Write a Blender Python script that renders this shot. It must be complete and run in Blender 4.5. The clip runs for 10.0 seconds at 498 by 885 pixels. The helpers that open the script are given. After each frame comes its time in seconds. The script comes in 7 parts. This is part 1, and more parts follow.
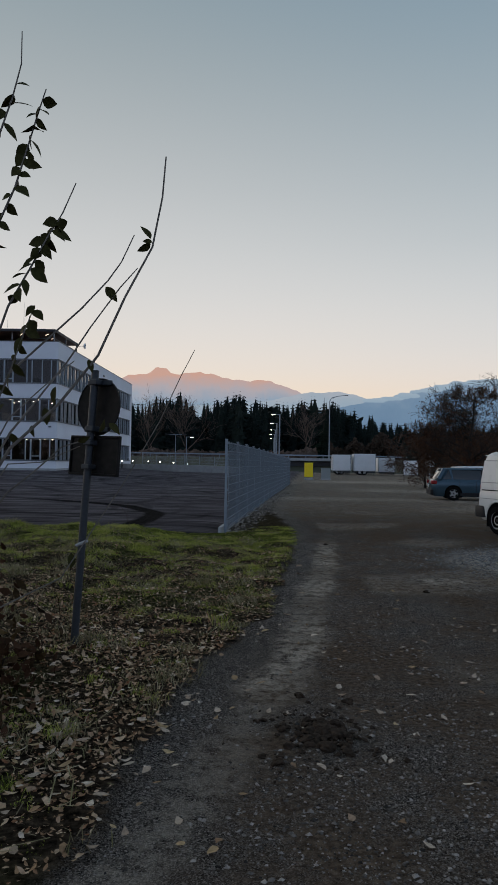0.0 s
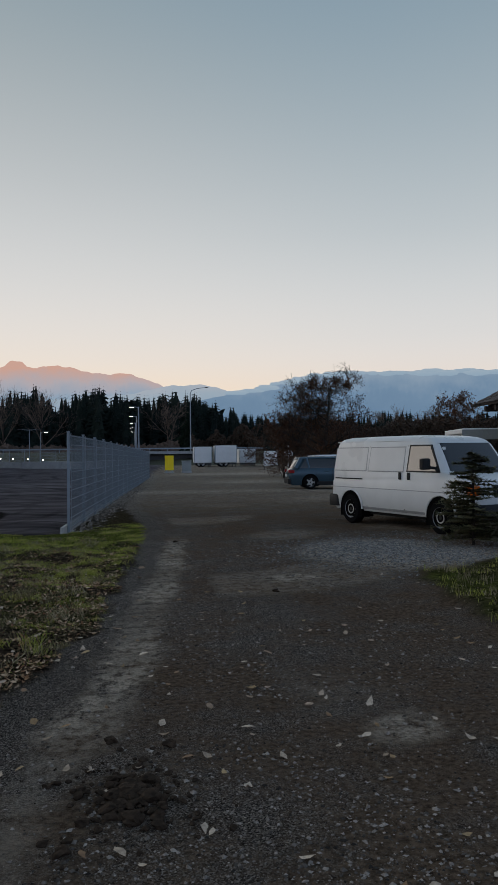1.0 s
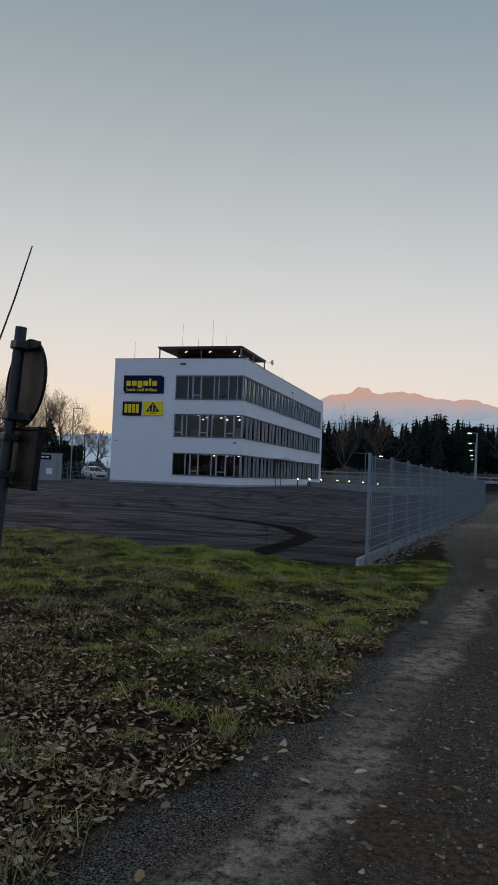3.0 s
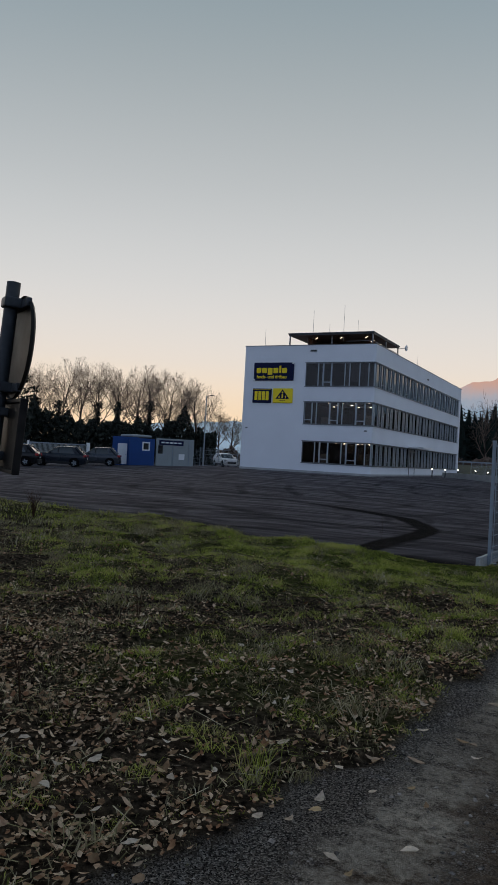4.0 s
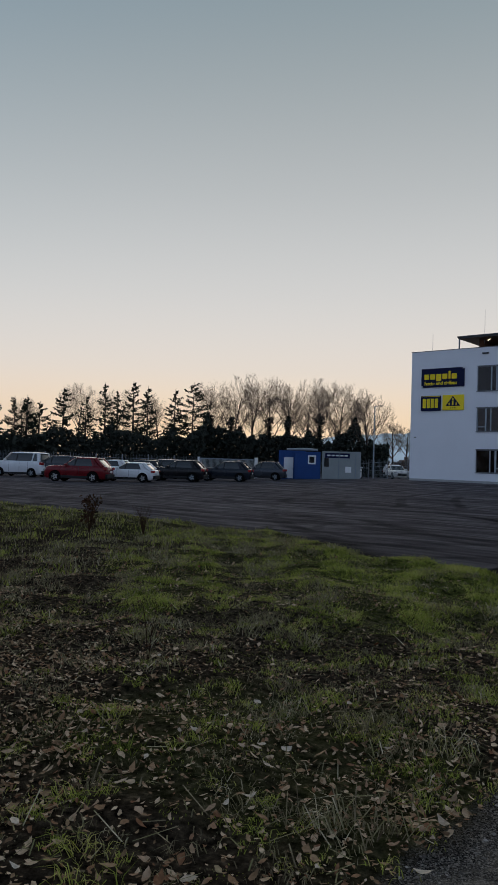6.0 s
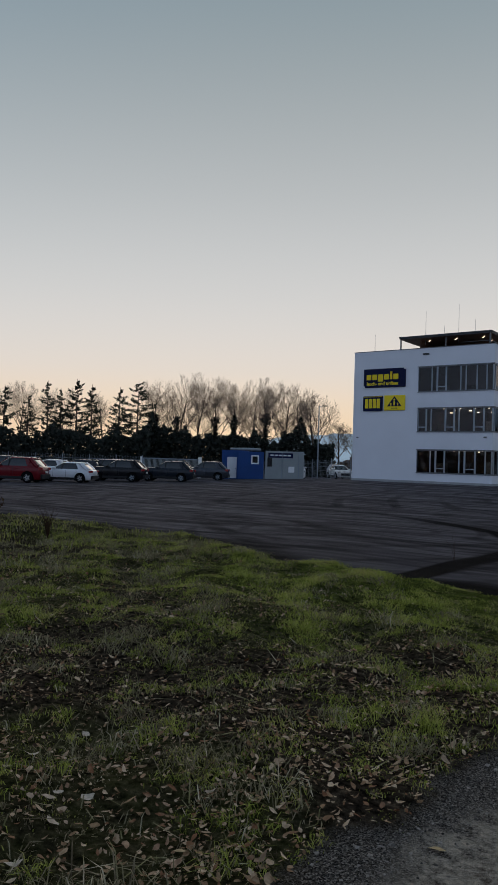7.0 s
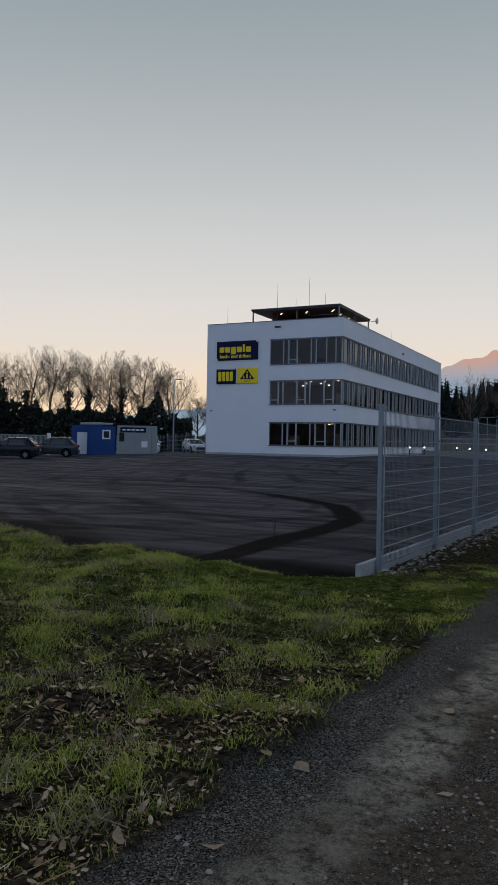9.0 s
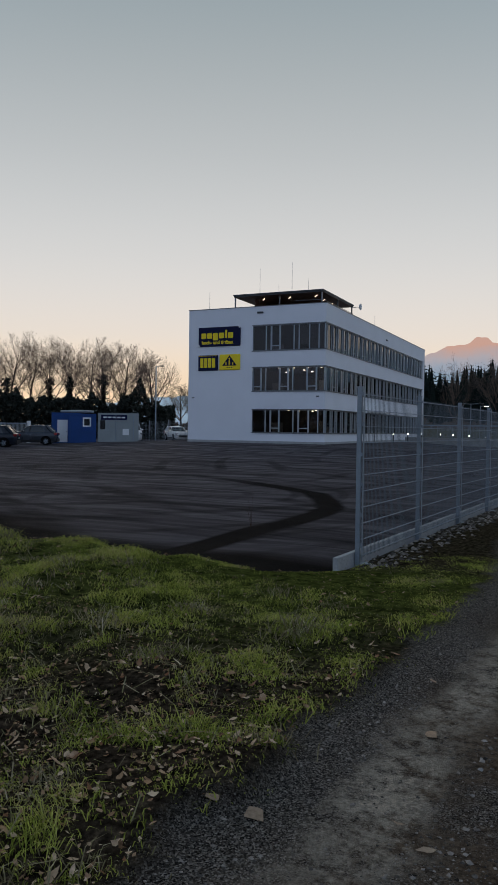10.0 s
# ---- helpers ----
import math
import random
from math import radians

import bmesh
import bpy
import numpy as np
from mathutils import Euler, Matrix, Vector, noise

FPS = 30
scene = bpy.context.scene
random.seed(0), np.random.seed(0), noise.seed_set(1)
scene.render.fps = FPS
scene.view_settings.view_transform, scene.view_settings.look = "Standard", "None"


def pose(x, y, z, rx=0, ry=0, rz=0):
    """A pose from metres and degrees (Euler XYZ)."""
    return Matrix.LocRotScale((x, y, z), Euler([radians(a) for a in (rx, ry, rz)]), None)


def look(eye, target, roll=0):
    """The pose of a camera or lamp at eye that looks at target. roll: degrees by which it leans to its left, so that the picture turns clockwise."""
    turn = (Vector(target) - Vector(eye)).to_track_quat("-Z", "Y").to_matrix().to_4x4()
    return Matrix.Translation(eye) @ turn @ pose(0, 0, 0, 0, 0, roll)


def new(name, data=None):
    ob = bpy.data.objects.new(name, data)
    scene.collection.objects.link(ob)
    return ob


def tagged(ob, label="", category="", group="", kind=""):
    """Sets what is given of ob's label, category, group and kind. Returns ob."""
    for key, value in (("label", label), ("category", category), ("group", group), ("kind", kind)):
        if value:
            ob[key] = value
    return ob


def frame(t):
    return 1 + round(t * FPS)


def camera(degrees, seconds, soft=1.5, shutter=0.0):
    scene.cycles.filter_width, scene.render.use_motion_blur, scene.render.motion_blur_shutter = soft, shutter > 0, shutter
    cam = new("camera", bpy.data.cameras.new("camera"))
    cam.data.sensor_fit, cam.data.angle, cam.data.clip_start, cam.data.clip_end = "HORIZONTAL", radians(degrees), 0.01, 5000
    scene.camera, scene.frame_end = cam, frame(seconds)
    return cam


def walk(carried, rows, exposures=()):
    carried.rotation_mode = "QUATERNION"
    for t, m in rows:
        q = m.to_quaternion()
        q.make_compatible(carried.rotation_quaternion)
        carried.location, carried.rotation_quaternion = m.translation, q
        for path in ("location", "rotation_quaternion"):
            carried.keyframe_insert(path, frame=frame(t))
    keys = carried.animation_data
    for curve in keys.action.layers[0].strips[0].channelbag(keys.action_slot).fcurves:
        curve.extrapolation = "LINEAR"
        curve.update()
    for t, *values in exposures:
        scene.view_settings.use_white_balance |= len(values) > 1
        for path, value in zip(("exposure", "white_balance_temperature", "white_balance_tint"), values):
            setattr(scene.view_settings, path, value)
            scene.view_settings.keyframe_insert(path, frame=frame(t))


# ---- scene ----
cam = camera(37.0, 10.0, soft=1.1)

PATH = [
    (0, (-0.002, -0.002, 1.627), (-0.031, 1.998, 1.672), 0.9),
    (0.5, (0.206, 0.476, 1.607), (0.447, 2.461, 1.653), 0.2),
    (0.8, (0.320, 0.752, 1.600), (0.666, 2.722, 1.631), -0.4),
    (1, (0.372, 0.931, 1.599), (0.708, 2.902, 1.626), -0.6),
    (1.5, (0.508, 1.372, 1.598), (0.655, 3.366, 1.639), 0.2),
    (2, (0.703, 1.862, 1.61), (0.598, 3.859, 1.666), 1.0),
    (2.5, (0.89, 2.281, 1.6), (0.527, 4.247, 1.676), 1.4),
    (3, (1.019, 2.787, 1.598), (0.46, 4.705, 1.681), 2.3),
    (3.2, (1.075, 2.996, 1.604), (0.448, 4.894, 1.681), 2.9),
    (4.3, (1.272, 4.073, 1.603), (0.272, 5.805, 1.63), 2.2),
    (4.5, (1.296, 4.259, 1.585), (0.227, 5.949, 1.613), 1.5),
    (5, (1.375, 4.68, 1.59), (0.142, 6.255, 1.624), 1.3),
    (5.2, (1.385, 4.809, 1.585), (0.1, 6.341, 1.627), 0.9),
    (6.3, (1.673, 5.847, 1.606), (0.385, 7.377, 1.658), 2.1),
    (6.5, (1.704, 6.003, 1.597), (0.438, 7.55, 1.65), 2.0),
    (7, (1.784, 6.456, 1.619), (0.592, 8.061, 1.673), 1.8),
    (7.5, (1.895, 6.892, 1.632), (0.796, 8.561, 1.699), 1.7),
    (8, (1.948, 7.272, 1.601), (0.948, 9.003, 1.659), 1.1),
    (8.5, (1.929, 7.677, 1.592), (1.019, 9.458, 1.619), 0.6),
    (9, (1.953, 8.028, 1.59), (1.072, 9.824, 1.585), 1.0),
    (9.5, (1.9, 8.351, 1.576), (1.044, 10.158, 1.549), 0.9),
    (10, (1.833, 8.676, 1.567), (0.99, 10.489, 1.529), 0.8),
]
walk(cam, [(t, look(eye, target, roll)) for t, eye, target, roll in PATH],
     [(0.0, 0.05), (0.5, 0.0), (1.0, 0.07), (1.5, 0.15), (2.0, 0.08), (2.5, 0.08), (3.0, 0.05), (4.5, 0.04), (6.5, -0.03), (7.5, -0.03), (9.0, 0.04), (10.0, 0.04)])

# ---- world and light ----
world = bpy.data.worlds.new("dusk_sky")
scene.world = world
world.use_nodes = True
wn, wl = world.node_tree.nodes, world.node_tree.links
wn.clear()
w_out = wn.new("ShaderNodeOutputWorld")
w_bg = wn.new("ShaderNodeBackground")
w_bg.inputs["Strength"].default_value = 1.0
w_tc = wn.new("ShaderNodeTexCoord")
w_sep = wn.new("ShaderNodeSeparateXYZ")
wl.new(w_tc.outputs["Generated"], w_sep.inputs[0])


def sky_ramp(stops):
    r = wn.new("ShaderNodeValToRGB")
    r.color_ramp.interpolation = "B_SPLINE"
    while len(r.color_ramp.elements) < len(stops):
        r.color_ramp.elements.new(0.5)
    for e, (p, c) in zip(r.color_ramp.elements, stops):
        e.position, e.color = p, (*c, 1)
    wl.new(w_sep.outputs["Z"], r.inputs[0])
    return r


# towards the afterglow (west, ahead and to the left) and away from it
glow = sky_ramp([(0.0, (0.90, 0.62, 0.37)), (0.055, (0.92, 0.70, 0.47)), (0.12, (0.79, 0.72, 0.655)),
                 (0.22, (0.66, 0.66, 0.655)), (0.34, (0.50, 0.52, 0.53)), (0.48, (0.34, 0.38, 0.395)), (0.62, (0.22, 0.29, 0.32)), (1.0, (0.13, 0.18, 0.23))])
cool = sky_ramp([(0.0, (0.72, 0.55, 0.42)), (0.075, (0.77, 0.67, 0.59)), (0.15, (0.69, 0.685, 0.68)),
                 (0.28, (0.485, 0.53, 0.555)), (0.46, (0.265, 0.345, 0.40)), (0.62, (0.18, 0.27, 0.35)), (1.0, (0.11, 0.17, 0.25))])
# the eastern sky behind the camera, blue after sunset
east = sky_ramp([(0.0, (0.36, 0.41, 0.56)), (0.15, (0.44, 0.53, 0.74)), (0.35, (0.38, 0.49, 0.70)), (0.6, (0.21, 0.30, 0.45)), (1.0, (0.11, 0.17, 0.25))])
w_dot = wn.new("ShaderNodeVectorMath")
w_dot.operation = "DOT_PRODUCT"
w_dot.inputs[1].default_value = (-0.454, 0.891, 0.0)
wl.new(w_tc.outputs["Generated"], w_dot.inputs[0])
w_map = wn.new("ShaderNodeMapRange")
w_map.interpolation_type = "SMOOTHSTEP"
w_map.inputs[1].default_value, w_map.inputs[2].default_value = 0.58, 1.0
wl.new(w_dot.outputs["Value"], w_map.inputs[0])
w_mix = wn.new("ShaderNodeMix")
w_mix.data_type = "RGBA"
wl.new(w_map.outputs[0], w_mix.inputs[0])
wl.new(cool.outputs[0], w_mix.inputs[6])
wl.new(glow.outputs[0], w_mix.inputs[7])
w_map2 = wn.new("ShaderNodeMapRange")
w_map2.interpolation_type = "SMOOTHSTEP"
w_map2.inputs[1].default_value, w_map2.inputs[2].default_value = 0.30, -0.45
wl.new(w_dot.outputs["Value"], w_map2.inputs[0])
w_mix2 = wn.new("ShaderNodeMix")
w_mix2.data_type = "RGBA"
wl.new(w_map2.outputs[0], w_mix2.inputs[0])
wl.new(w_mix.outputs[2], w_mix2.inputs[6])
wl.new(east.outputs[0], w_mix2.inputs[7])
wl.new(w_mix2.outputs[2], w_bg.inputs["Color"])
wl.new(w_bg.outputs[0], w_out.inputs["Surface"])

sun = new("sun", bpy.data.lights.new("sun", "SUN"))
sun.data.energy, sun.data.angle, sun.data.color = 0.5, radians(40), (1.0, 0.86, 0.74)
sun.matrix_world = look((-40, 40, 14), (0, 0, 0))


# ---- materials ----
def mat(name, base, rough=0.7, metal=0.0, var=0.15, grain=40.0, broad=1.5, bump=0.1, island=0.0, spec=0.5, dirt=None, obj_rand=0.0):
    """A surface with variation at two scales, a fine relief and, if given, a dirt colour in broad stains."""
    m = bpy.data.materials.new(name)
    m.use_nodes = True
    n, l = m.node_tree.nodes, m.node_tree.links
    b = n["Principled BSDF"]
    b.inputs["Metallic"].default_value = metal
    b.inputs["Specular IOR Level"].default_value = spec
    tc = n.new("ShaderNodeTexCoord")
    fine, wide = n.new("ShaderNodeTexNoise"), n.new("ShaderNodeTexNoise")
    for t, s, d in ((fine, grain, 6), (wide, broad, 4)):
        t.inputs["Scale"].default_value, t.inputs["Detail"].default_value = s, d
        l.new(tc.outputs["Object"], t.inputs["Vector"])
    add = n.new("ShaderNodeMath")
    add.operation = "ADD"
    l.new(fine.outputs[0], add.inputs[0])
    l.new(wide.outputs[0], add.inputs[1])
    last = add
    if island:
        g = n.new("ShaderNodeNewGeometry")
        k = n.new("ShaderNodeMath")
        k.operation = "MULTIPLY_ADD"
        k.inputs[1].default_value = island
        l.new(g.outputs["Random Per Island"], k.inputs[0])
        l.new(last.outputs[0], k.inputs[2])
        last = k
    if obj_rand:
        o = n.new("ShaderNodeObjectInfo")
        k = n.new("ShaderNodeMath")
        k.operation = "MULTIPLY_ADD"
        k.inputs[1].default_value = obj_rand
        l.new(o.outputs["Random"], k.inputs[0])
        l.new(last.outputs[0], k.inputs[2])
        last = k
    mr = n.new("ShaderNodeMapRange")
    top = 1.3 + island + obj_rand
    mr.inputs[1].default_value, mr.inputs[2].default_value = 0.7, top
    mr.inputs[3].default_value, mr.inputs[4].default_value = 0.0, 1.0
    l.new(last.outputs[0], mr.inputs[0])
    mix = n.new("ShaderNodeMix")
    mix.data_type = "RGBA"
    dark = tuple(c * (1 - var) for c in base)
    light = tuple(min(1.0, c * (1 + var)) for c in base)
    mix.inputs[6].default_value = (*(dirt or dark), 1)
    mix.inputs[7].default_value = (*light, 1)
    l.new(mr.outputs[0], mix.inputs[0])
    l.new(mix.outputs[2], b.inputs["Base Color"])
    rr = n.new("ShaderNodeMapRange")
    rr.inputs[1].default_value, rr.inputs[2].default_value = 0.3, 0.7
    rr.inputs[3].default_value, rr.inputs[4].default_value = max(0.02, rough - 0.08), min(1, rough + 0.08)
    l.new(wide.outputs[0], rr.inputs[0])
    l.new(rr.outputs[0], b.inputs["Roughness"])
    if bump:
        bp = n.new("ShaderNodeBump")
        bp.inputs["Strength"].default_value, bp.inputs["Distance"].default_value = bump, 0.02
        l.new(fine.outputs[0], bp.inputs["Height"])
        l.new(bp.outputs[0], b.inputs["Normal"])
    return m


def two_tone(name, a, c, rough=0.85, patch=0.0, spec=0.08, patch_scale=1.3):
    """Colour from a to c by loose piece (leaves, blades, stones)."""
    m = bpy.data.materials.new(name)
    m.use_nodes = True
    n, l = m.node_tree.nodes, m.node_tree.links
    b = n["Principled BSDF"]
    b.inputs["Roughness"].default_value, b.inputs["Specular IOR Level"].default_value = rough, spec
    g, r = n.new("ShaderNodeNewGeometry"), n.new("ShaderNodeValToRGB")
    cols = [a, c] if not isinstance(a, list) else a
    while len(r.color_ramp.elements) < len(cols):
        r.color_ramp.elements.new(0.5)
    for k, (e, col) in enumerate(zip(r.color_ramp.elements, cols)):
        e.position, e.color = k / (len(cols) - 1), (*col, 1)
    l.new(g.outputs["Random Per Island"], r.inputs[0])
    if patch:
        # neighbours share a tint, so that patches show
        pc, pn, pr, pm = (n.new("ShaderNode" + k) for k in ("TexCoord", "TexNoise", "MapRange", "Mix"))
        pn.inputs["Scale"].default_value, pn.inputs["Detail"].default_value = patch_scale, 5
        pr.inputs[1].default_value, pr.inputs[2].default_value = 0.38, 0.62
        pm.inputs[0].default_value = patch
        l.new(pc.outputs["Object"], pn.inputs["Vector"])
        l.new(pn.outputs[0], pr.inputs[0])
        l.new(g.outputs["Random Per Island"], pm.inputs[2])
        l.new(pr.outputs[0], pm.inputs[3])
        l.new(pm.outputs[0], r.inputs[0])
    tc, t = n.new("ShaderNodeTexCoord"), n.new("ShaderNodeTexNoise")
    t.inputs["Scale"].default_value = 60
    l.new(tc.outputs["Object"], t.inputs["Vector"])
    hs = n.new("ShaderNodeHueSaturation")
    k = n.new("ShaderNodeMapRange")
    k.inputs[3].default_value, k.inputs[4].default_value = 0.45, 1.55
    l.new(t.outputs[0], k.inputs[0])
    l.new(k.outputs[0], hs.inputs["Value"])
    l.new(r.outputs[0], hs.inputs["Color"])
    l.new(hs.outputs[0], b.inputs["Base Color"])
    return m


def emitter(name, col, strength):
    m = bpy.data.materials.new(name)
    m.use_nodes = True
    b = m.node_tree.nodes["Principled BSDF"]
    b.inputs["Base Color"].default_value = (*col, 1)
    b.inputs["Emission Color"].default_value = (*col, 1)
    b.inputs["Emission Strength"].default_value = strength
    return m


def glass_mat(name, tint=(0.8, 0.85, 0.88), rough=0.03, ior=1.65):
    """Window glass: mostly see-through, with a mirror gloss that grows at grazing angles."""
    m = bpy.data.materials.new(name)
    m.use_nodes = True
    n, l = m.node_tree.nodes, m.node_tree.links
    n.clear()
    o = n.new("ShaderNodeOutputMaterial")
    t, g, mx, fr = (n.new(k) for k in ("ShaderNodeBsdfTransparent", "ShaderNodeBsdfGlossy", "ShaderNodeMixShader", "ShaderNodeFresnel"))
    t.inputs[0].default_value = (*tint, 1)
    g.inputs["Roughness"].default_value = rough
    fr.inputs[0].default_value = ior
    l.new(fr.outputs[0], mx.inputs[0])
    l.new(t.outputs[0], mx.inputs[1])
    l.new(g.outputs[0], mx.inputs[2])
    l.new(mx.outputs[0], o.inputs[0])
    return m


M_RENDER = mat("white_render", (0.77, 0.785, 0.82), 0.85, var=0.05, grain=60, broad=0.4, bump=0.15)
M_CONC = mat("concrete", (0.36, 0.365, 0.36), 0.85, var=0.22, grain=35, broad=2.0, bump=0.3)
M_WIRE = mat("fence_wire", (0.15, 0.18, 0.205), 0.5, metal=0.3, var=0.15, grain=50, broad=4, bump=0.0)
M_GALV = mat("galvanised_steel", (0.25, 0.29, 0.33), 0.5, metal=0.35, var=0.18, grain=50, broad=4, bump=0.04)
M_DARKMETAL = mat("dark_metal", (0.05, 0.052, 0.056), 0.5, metal=0.4, var=0.2, grain=30, broad=3, bump=0.03)
M_MULL = mat("pale_window_mullion", (0.33, 0.37, 0.41), 0.5, metal=0.2, var=0.08, grain=30, broad=2, bump=0.0)
M_FRAME = mat("grey_window_aluminium", (0.14, 0.15, 0.16), 0.4, metal=0.5, var=0.08, grain=30, broad=2, bump=0.0)
M_PANE = glass_mat("window_glass", (0.42, 0.41, 0.40), ior=1.46)
# dark warm base colour puts the rooms' dim light into every inner surface
M_ROOM = mat("dim_room_surface", (0.10, 0.086, 0.076), 0.8, var=0.1, grain=20, broad=0.5, bump=0.0)
M_LAMP = emitter("lit_lamp", (1.0, 0.84, 0.62), 34.0)
M_STRIP = emitter("lit_strip_lamp", (1.0, 0.74, 0.55), 1.6)
M_STREETLAMP = emitter("lit_street_lamp", (1.0, 0.90, 0.72), 7.0)
M_YELLOW = mat("yellow_sign_paint", (0.98, 0.72, 0.012), 0.65, var=0.06, grain=20, broad=2, bump=0.0)
M_NAVY = mat("navy_sign_paint", (0.010, 0.013, 0.050), 0.75, var=0.1, grain=20, broad=2, bump=0.0, spec=0.15)
M_WHITE = mat("white_paint", (0.78, 0.78, 0.77), 0.5, var=0.06, grain=25, broad=1.5, bump=0.02)
M_BARK = mat("bark", (0.040, 0.033, 0.028), 0.95, var=0.35, spec=0.1, grain=25, broad=3, bump=0.4)
M_NEEDLE = two_tone("conifer_needles", (0.010, 0.017, 0.012), (0.022, 0.032, 0.018), 0.9)
M_FOREST = two_tone("forest_needles", (0.008, 0.014, 0.013), (0.020, 0.028, 0.022), 0.9)


# ---- building helpers ----
def link_mesh(name, me, material, parent=None, label=""):
    ob = new(name, me)
    for mm in (material if isinstance(material, (list, tuple)) else [material]):
        me.materials.append(mm)
    if parent is not None:
        ob.parent = parent
    if label:
        ob["label"] = label
    return ob


def part(name, bm, material, parent=None, label="", smooth=False):
    me = bpy.data.meshes.new(name)
    bm.normal_update()
    bm.to_mesh(me)
    bm.free()
    if smooth:
        me.shade_smooth()
        me.set_sharp_from_angle(angle=radians(40))
    return link_mesh(name, me, material, parent, label)


def arr_mesh(name, verts, faces, material, parent=None, label="", smooth=False):
    me = bpy.data.meshes.new(name)
    me.from_pydata(np.asarray(verts).tolist(), [], [list(map(int, q)) for q in faces])
    if smooth:
        me.shade_smooth()
    return link_mesh(name, me, material, parent, label)


def base(name, m, label, category, group="", kind=""):
    """The Empty at a thing's foot."""
    ob = new(name)
    ob.empty_display_size = 0.2
    ob.matrix_world = m
    return tagged(ob, label, category, group, kind)


def add_box(bm, x0, x1, y0, y1, z0, z1, bevel=0.0, m=None):
    mm = Matrix.Translation(((x0 + x1) / 2, (y0 + y1) / 2, (z0 + z1) / 2)) @ Matrix.Diagonal((abs(x1 - x0), abs(y1 - y0), abs(z1 - z0), 1))
    if m is not None:
        mm = m @ mm
    r = bmesh.ops.create_cube(bm, size=1.0, matrix=mm)
    if bevel:
        eds = list({e for v in r["verts"] for e in v.link_edges})
        bmesh.ops.bevel(bm, geom=eds, offset=bevel, segments=2, affect="EDGES", profile=0.5)
    return bm


def box(x0, x1, y0, y1, z0, z1, bevel=0.0, m=None):
    return add_box(bmesh.new(), x0, x1, y0, y1, z0, z1, bevel, m)


def add_tube(bm, pts, radii, sides=8, cap=True):
    """A round bar along points, with a radius at each."""
    pts = [Vector(p) for p in pts]
    if not isinstance(radii, (list, tuple)):
        radii = [radii] * len(pts)
    rings = []
    for i, p in enumerate(pts):
        d = (pts[min(i + 1, len(pts) - 1)] - pts[max(i - 1, 0)]).normalized()
        a = d.orthogonal().normalized() if i == 0 else (rings[-1][1] - d * rings[-1][1].dot(d)).normalized()
        b = d.cross(a)
        rings.append(([bm.verts.new(p + radii[i] * (math.cos(t) * a + math.sin(t) * b)) for t in (2 * math.pi * k / sides for k in range(sides))], a))
    for (r0, _), (r1, _) in zip(rings, rings[1:]):
        for k in range(sides):
            bm.faces.new((r0[k], r0[(k + 1) % sides], r1[(k + 1) % sides], r1[k]))
    if cap:
        bm.faces.new(list(reversed(rings[0][0])))
        bm.faces.new(rings[-1][0])
    return bm


def tube(pts, radii, sides=8):
    return add_tube(bmesh.new(), pts, radii, sides)


def stack(levels, seg=4):
    """A body from level outlines (z, x_rear, x_front, half_width, corner_radius), closed at top and bottom."""
    bm = bmesh.new()
    rings = []
    for z, xr, xf, hw, r in levels:
        ring = []
        r = min(r, hw * 0.98, (xf - xr) / 2 * 0.98)
        for cx, cy, a0 in ((xf - r, hw - r, 0), (xr + r, hw - r, 90), (xr + r, -hw + r, 180), (xf - r, -hw + r, 270)):
            for k in range(seg + 1):
                t = radians(a0 + 90 * k / seg)
                ring.append(bm.verts.new((cx + r * math.cos(t), cy + r * math.sin(t), z)))
        rings.append(ring)
    n = len(rings[0])
    for a, b in zip(rings, rings[1:]):
        for k in range(n):
            bm.faces.new((a[k], a[(k + 1) % n], b[(k + 1) % n], b[k]))
    bm.faces.new(list(reversed(rings[0])))
    bm.faces.new(rings[-1])
    return bm


def smooth01(a, b, v):
    t = np.clip((np.asarray(v, float) - a) / (b - a), 0, 1)
    return t * t * (3 - 2 * t)


# ---- the lie of the land ----
FENCE_A, FENCE_B = (-0.78, 17.5), (2.48, 60.8)


def fence_x(y):
    return FENCE_A[0] + (np.asarray(y, float) - FENCE_A[1]) * (FENCE_B[0] - FENCE_A[0]) / (FENCE_B[1] - FENCE_A[1])


def verge_x(y):
    """The left edge of the gravel."""
    return np.interp(y, [-40, 2.9, 4.3, 5.4, 6.4, 7.9, 11.3, 13, 16.7, 18, 24, 60], [-0.9, -0.78, -0.68, -0.55, -0.28, 0.05, 0.38, 0.52, 0.82, 0.80, 0.35, 2.7])


def track_x(y):
    """The middle of the pale worn wheel track."""
    return np.interp(y, [2, 3.7, 4.5, 5.0, 6.2, 7.0, 8.0, 9.3, 10.5, 11.4, 12.5, 16, 40], [-0.8, -0.27, -0.03, 0.05, 0.30, 0.42, 0.50, 0.70, 0.88, 1.0, 1.13, 1.5, 4.5])


def lawn_y(x):
    """The far edge of the grass, against the yard."""
    return np.interp(x, [-60, -15, -11, -9, -6.5, -5, -3, -1.5, 0, 2], [18.6, 18.2, 18.2, 18.0, 17.0, 16.3, 16.1, 16.2, 17.0, 18.5])


def rough_noise(x, y, s, seed=0):
    """Cheap smooth noise, about -1 to 1."""
    x, y = np.asarray(x, float) * s + seed * 7.3, np.asarray(y, float) * s - seed * 3.1
    return (np.sin(1.7 * x + 1.3 * np.sin(0.9 * y + 1)) + np.sin(1.9 * y + 1.1 * np.sin(1.3 * x + 2)) + np.sin(1.1 * (x + y) + 0.7 * np.sin(2.1 * x - y))) / 3


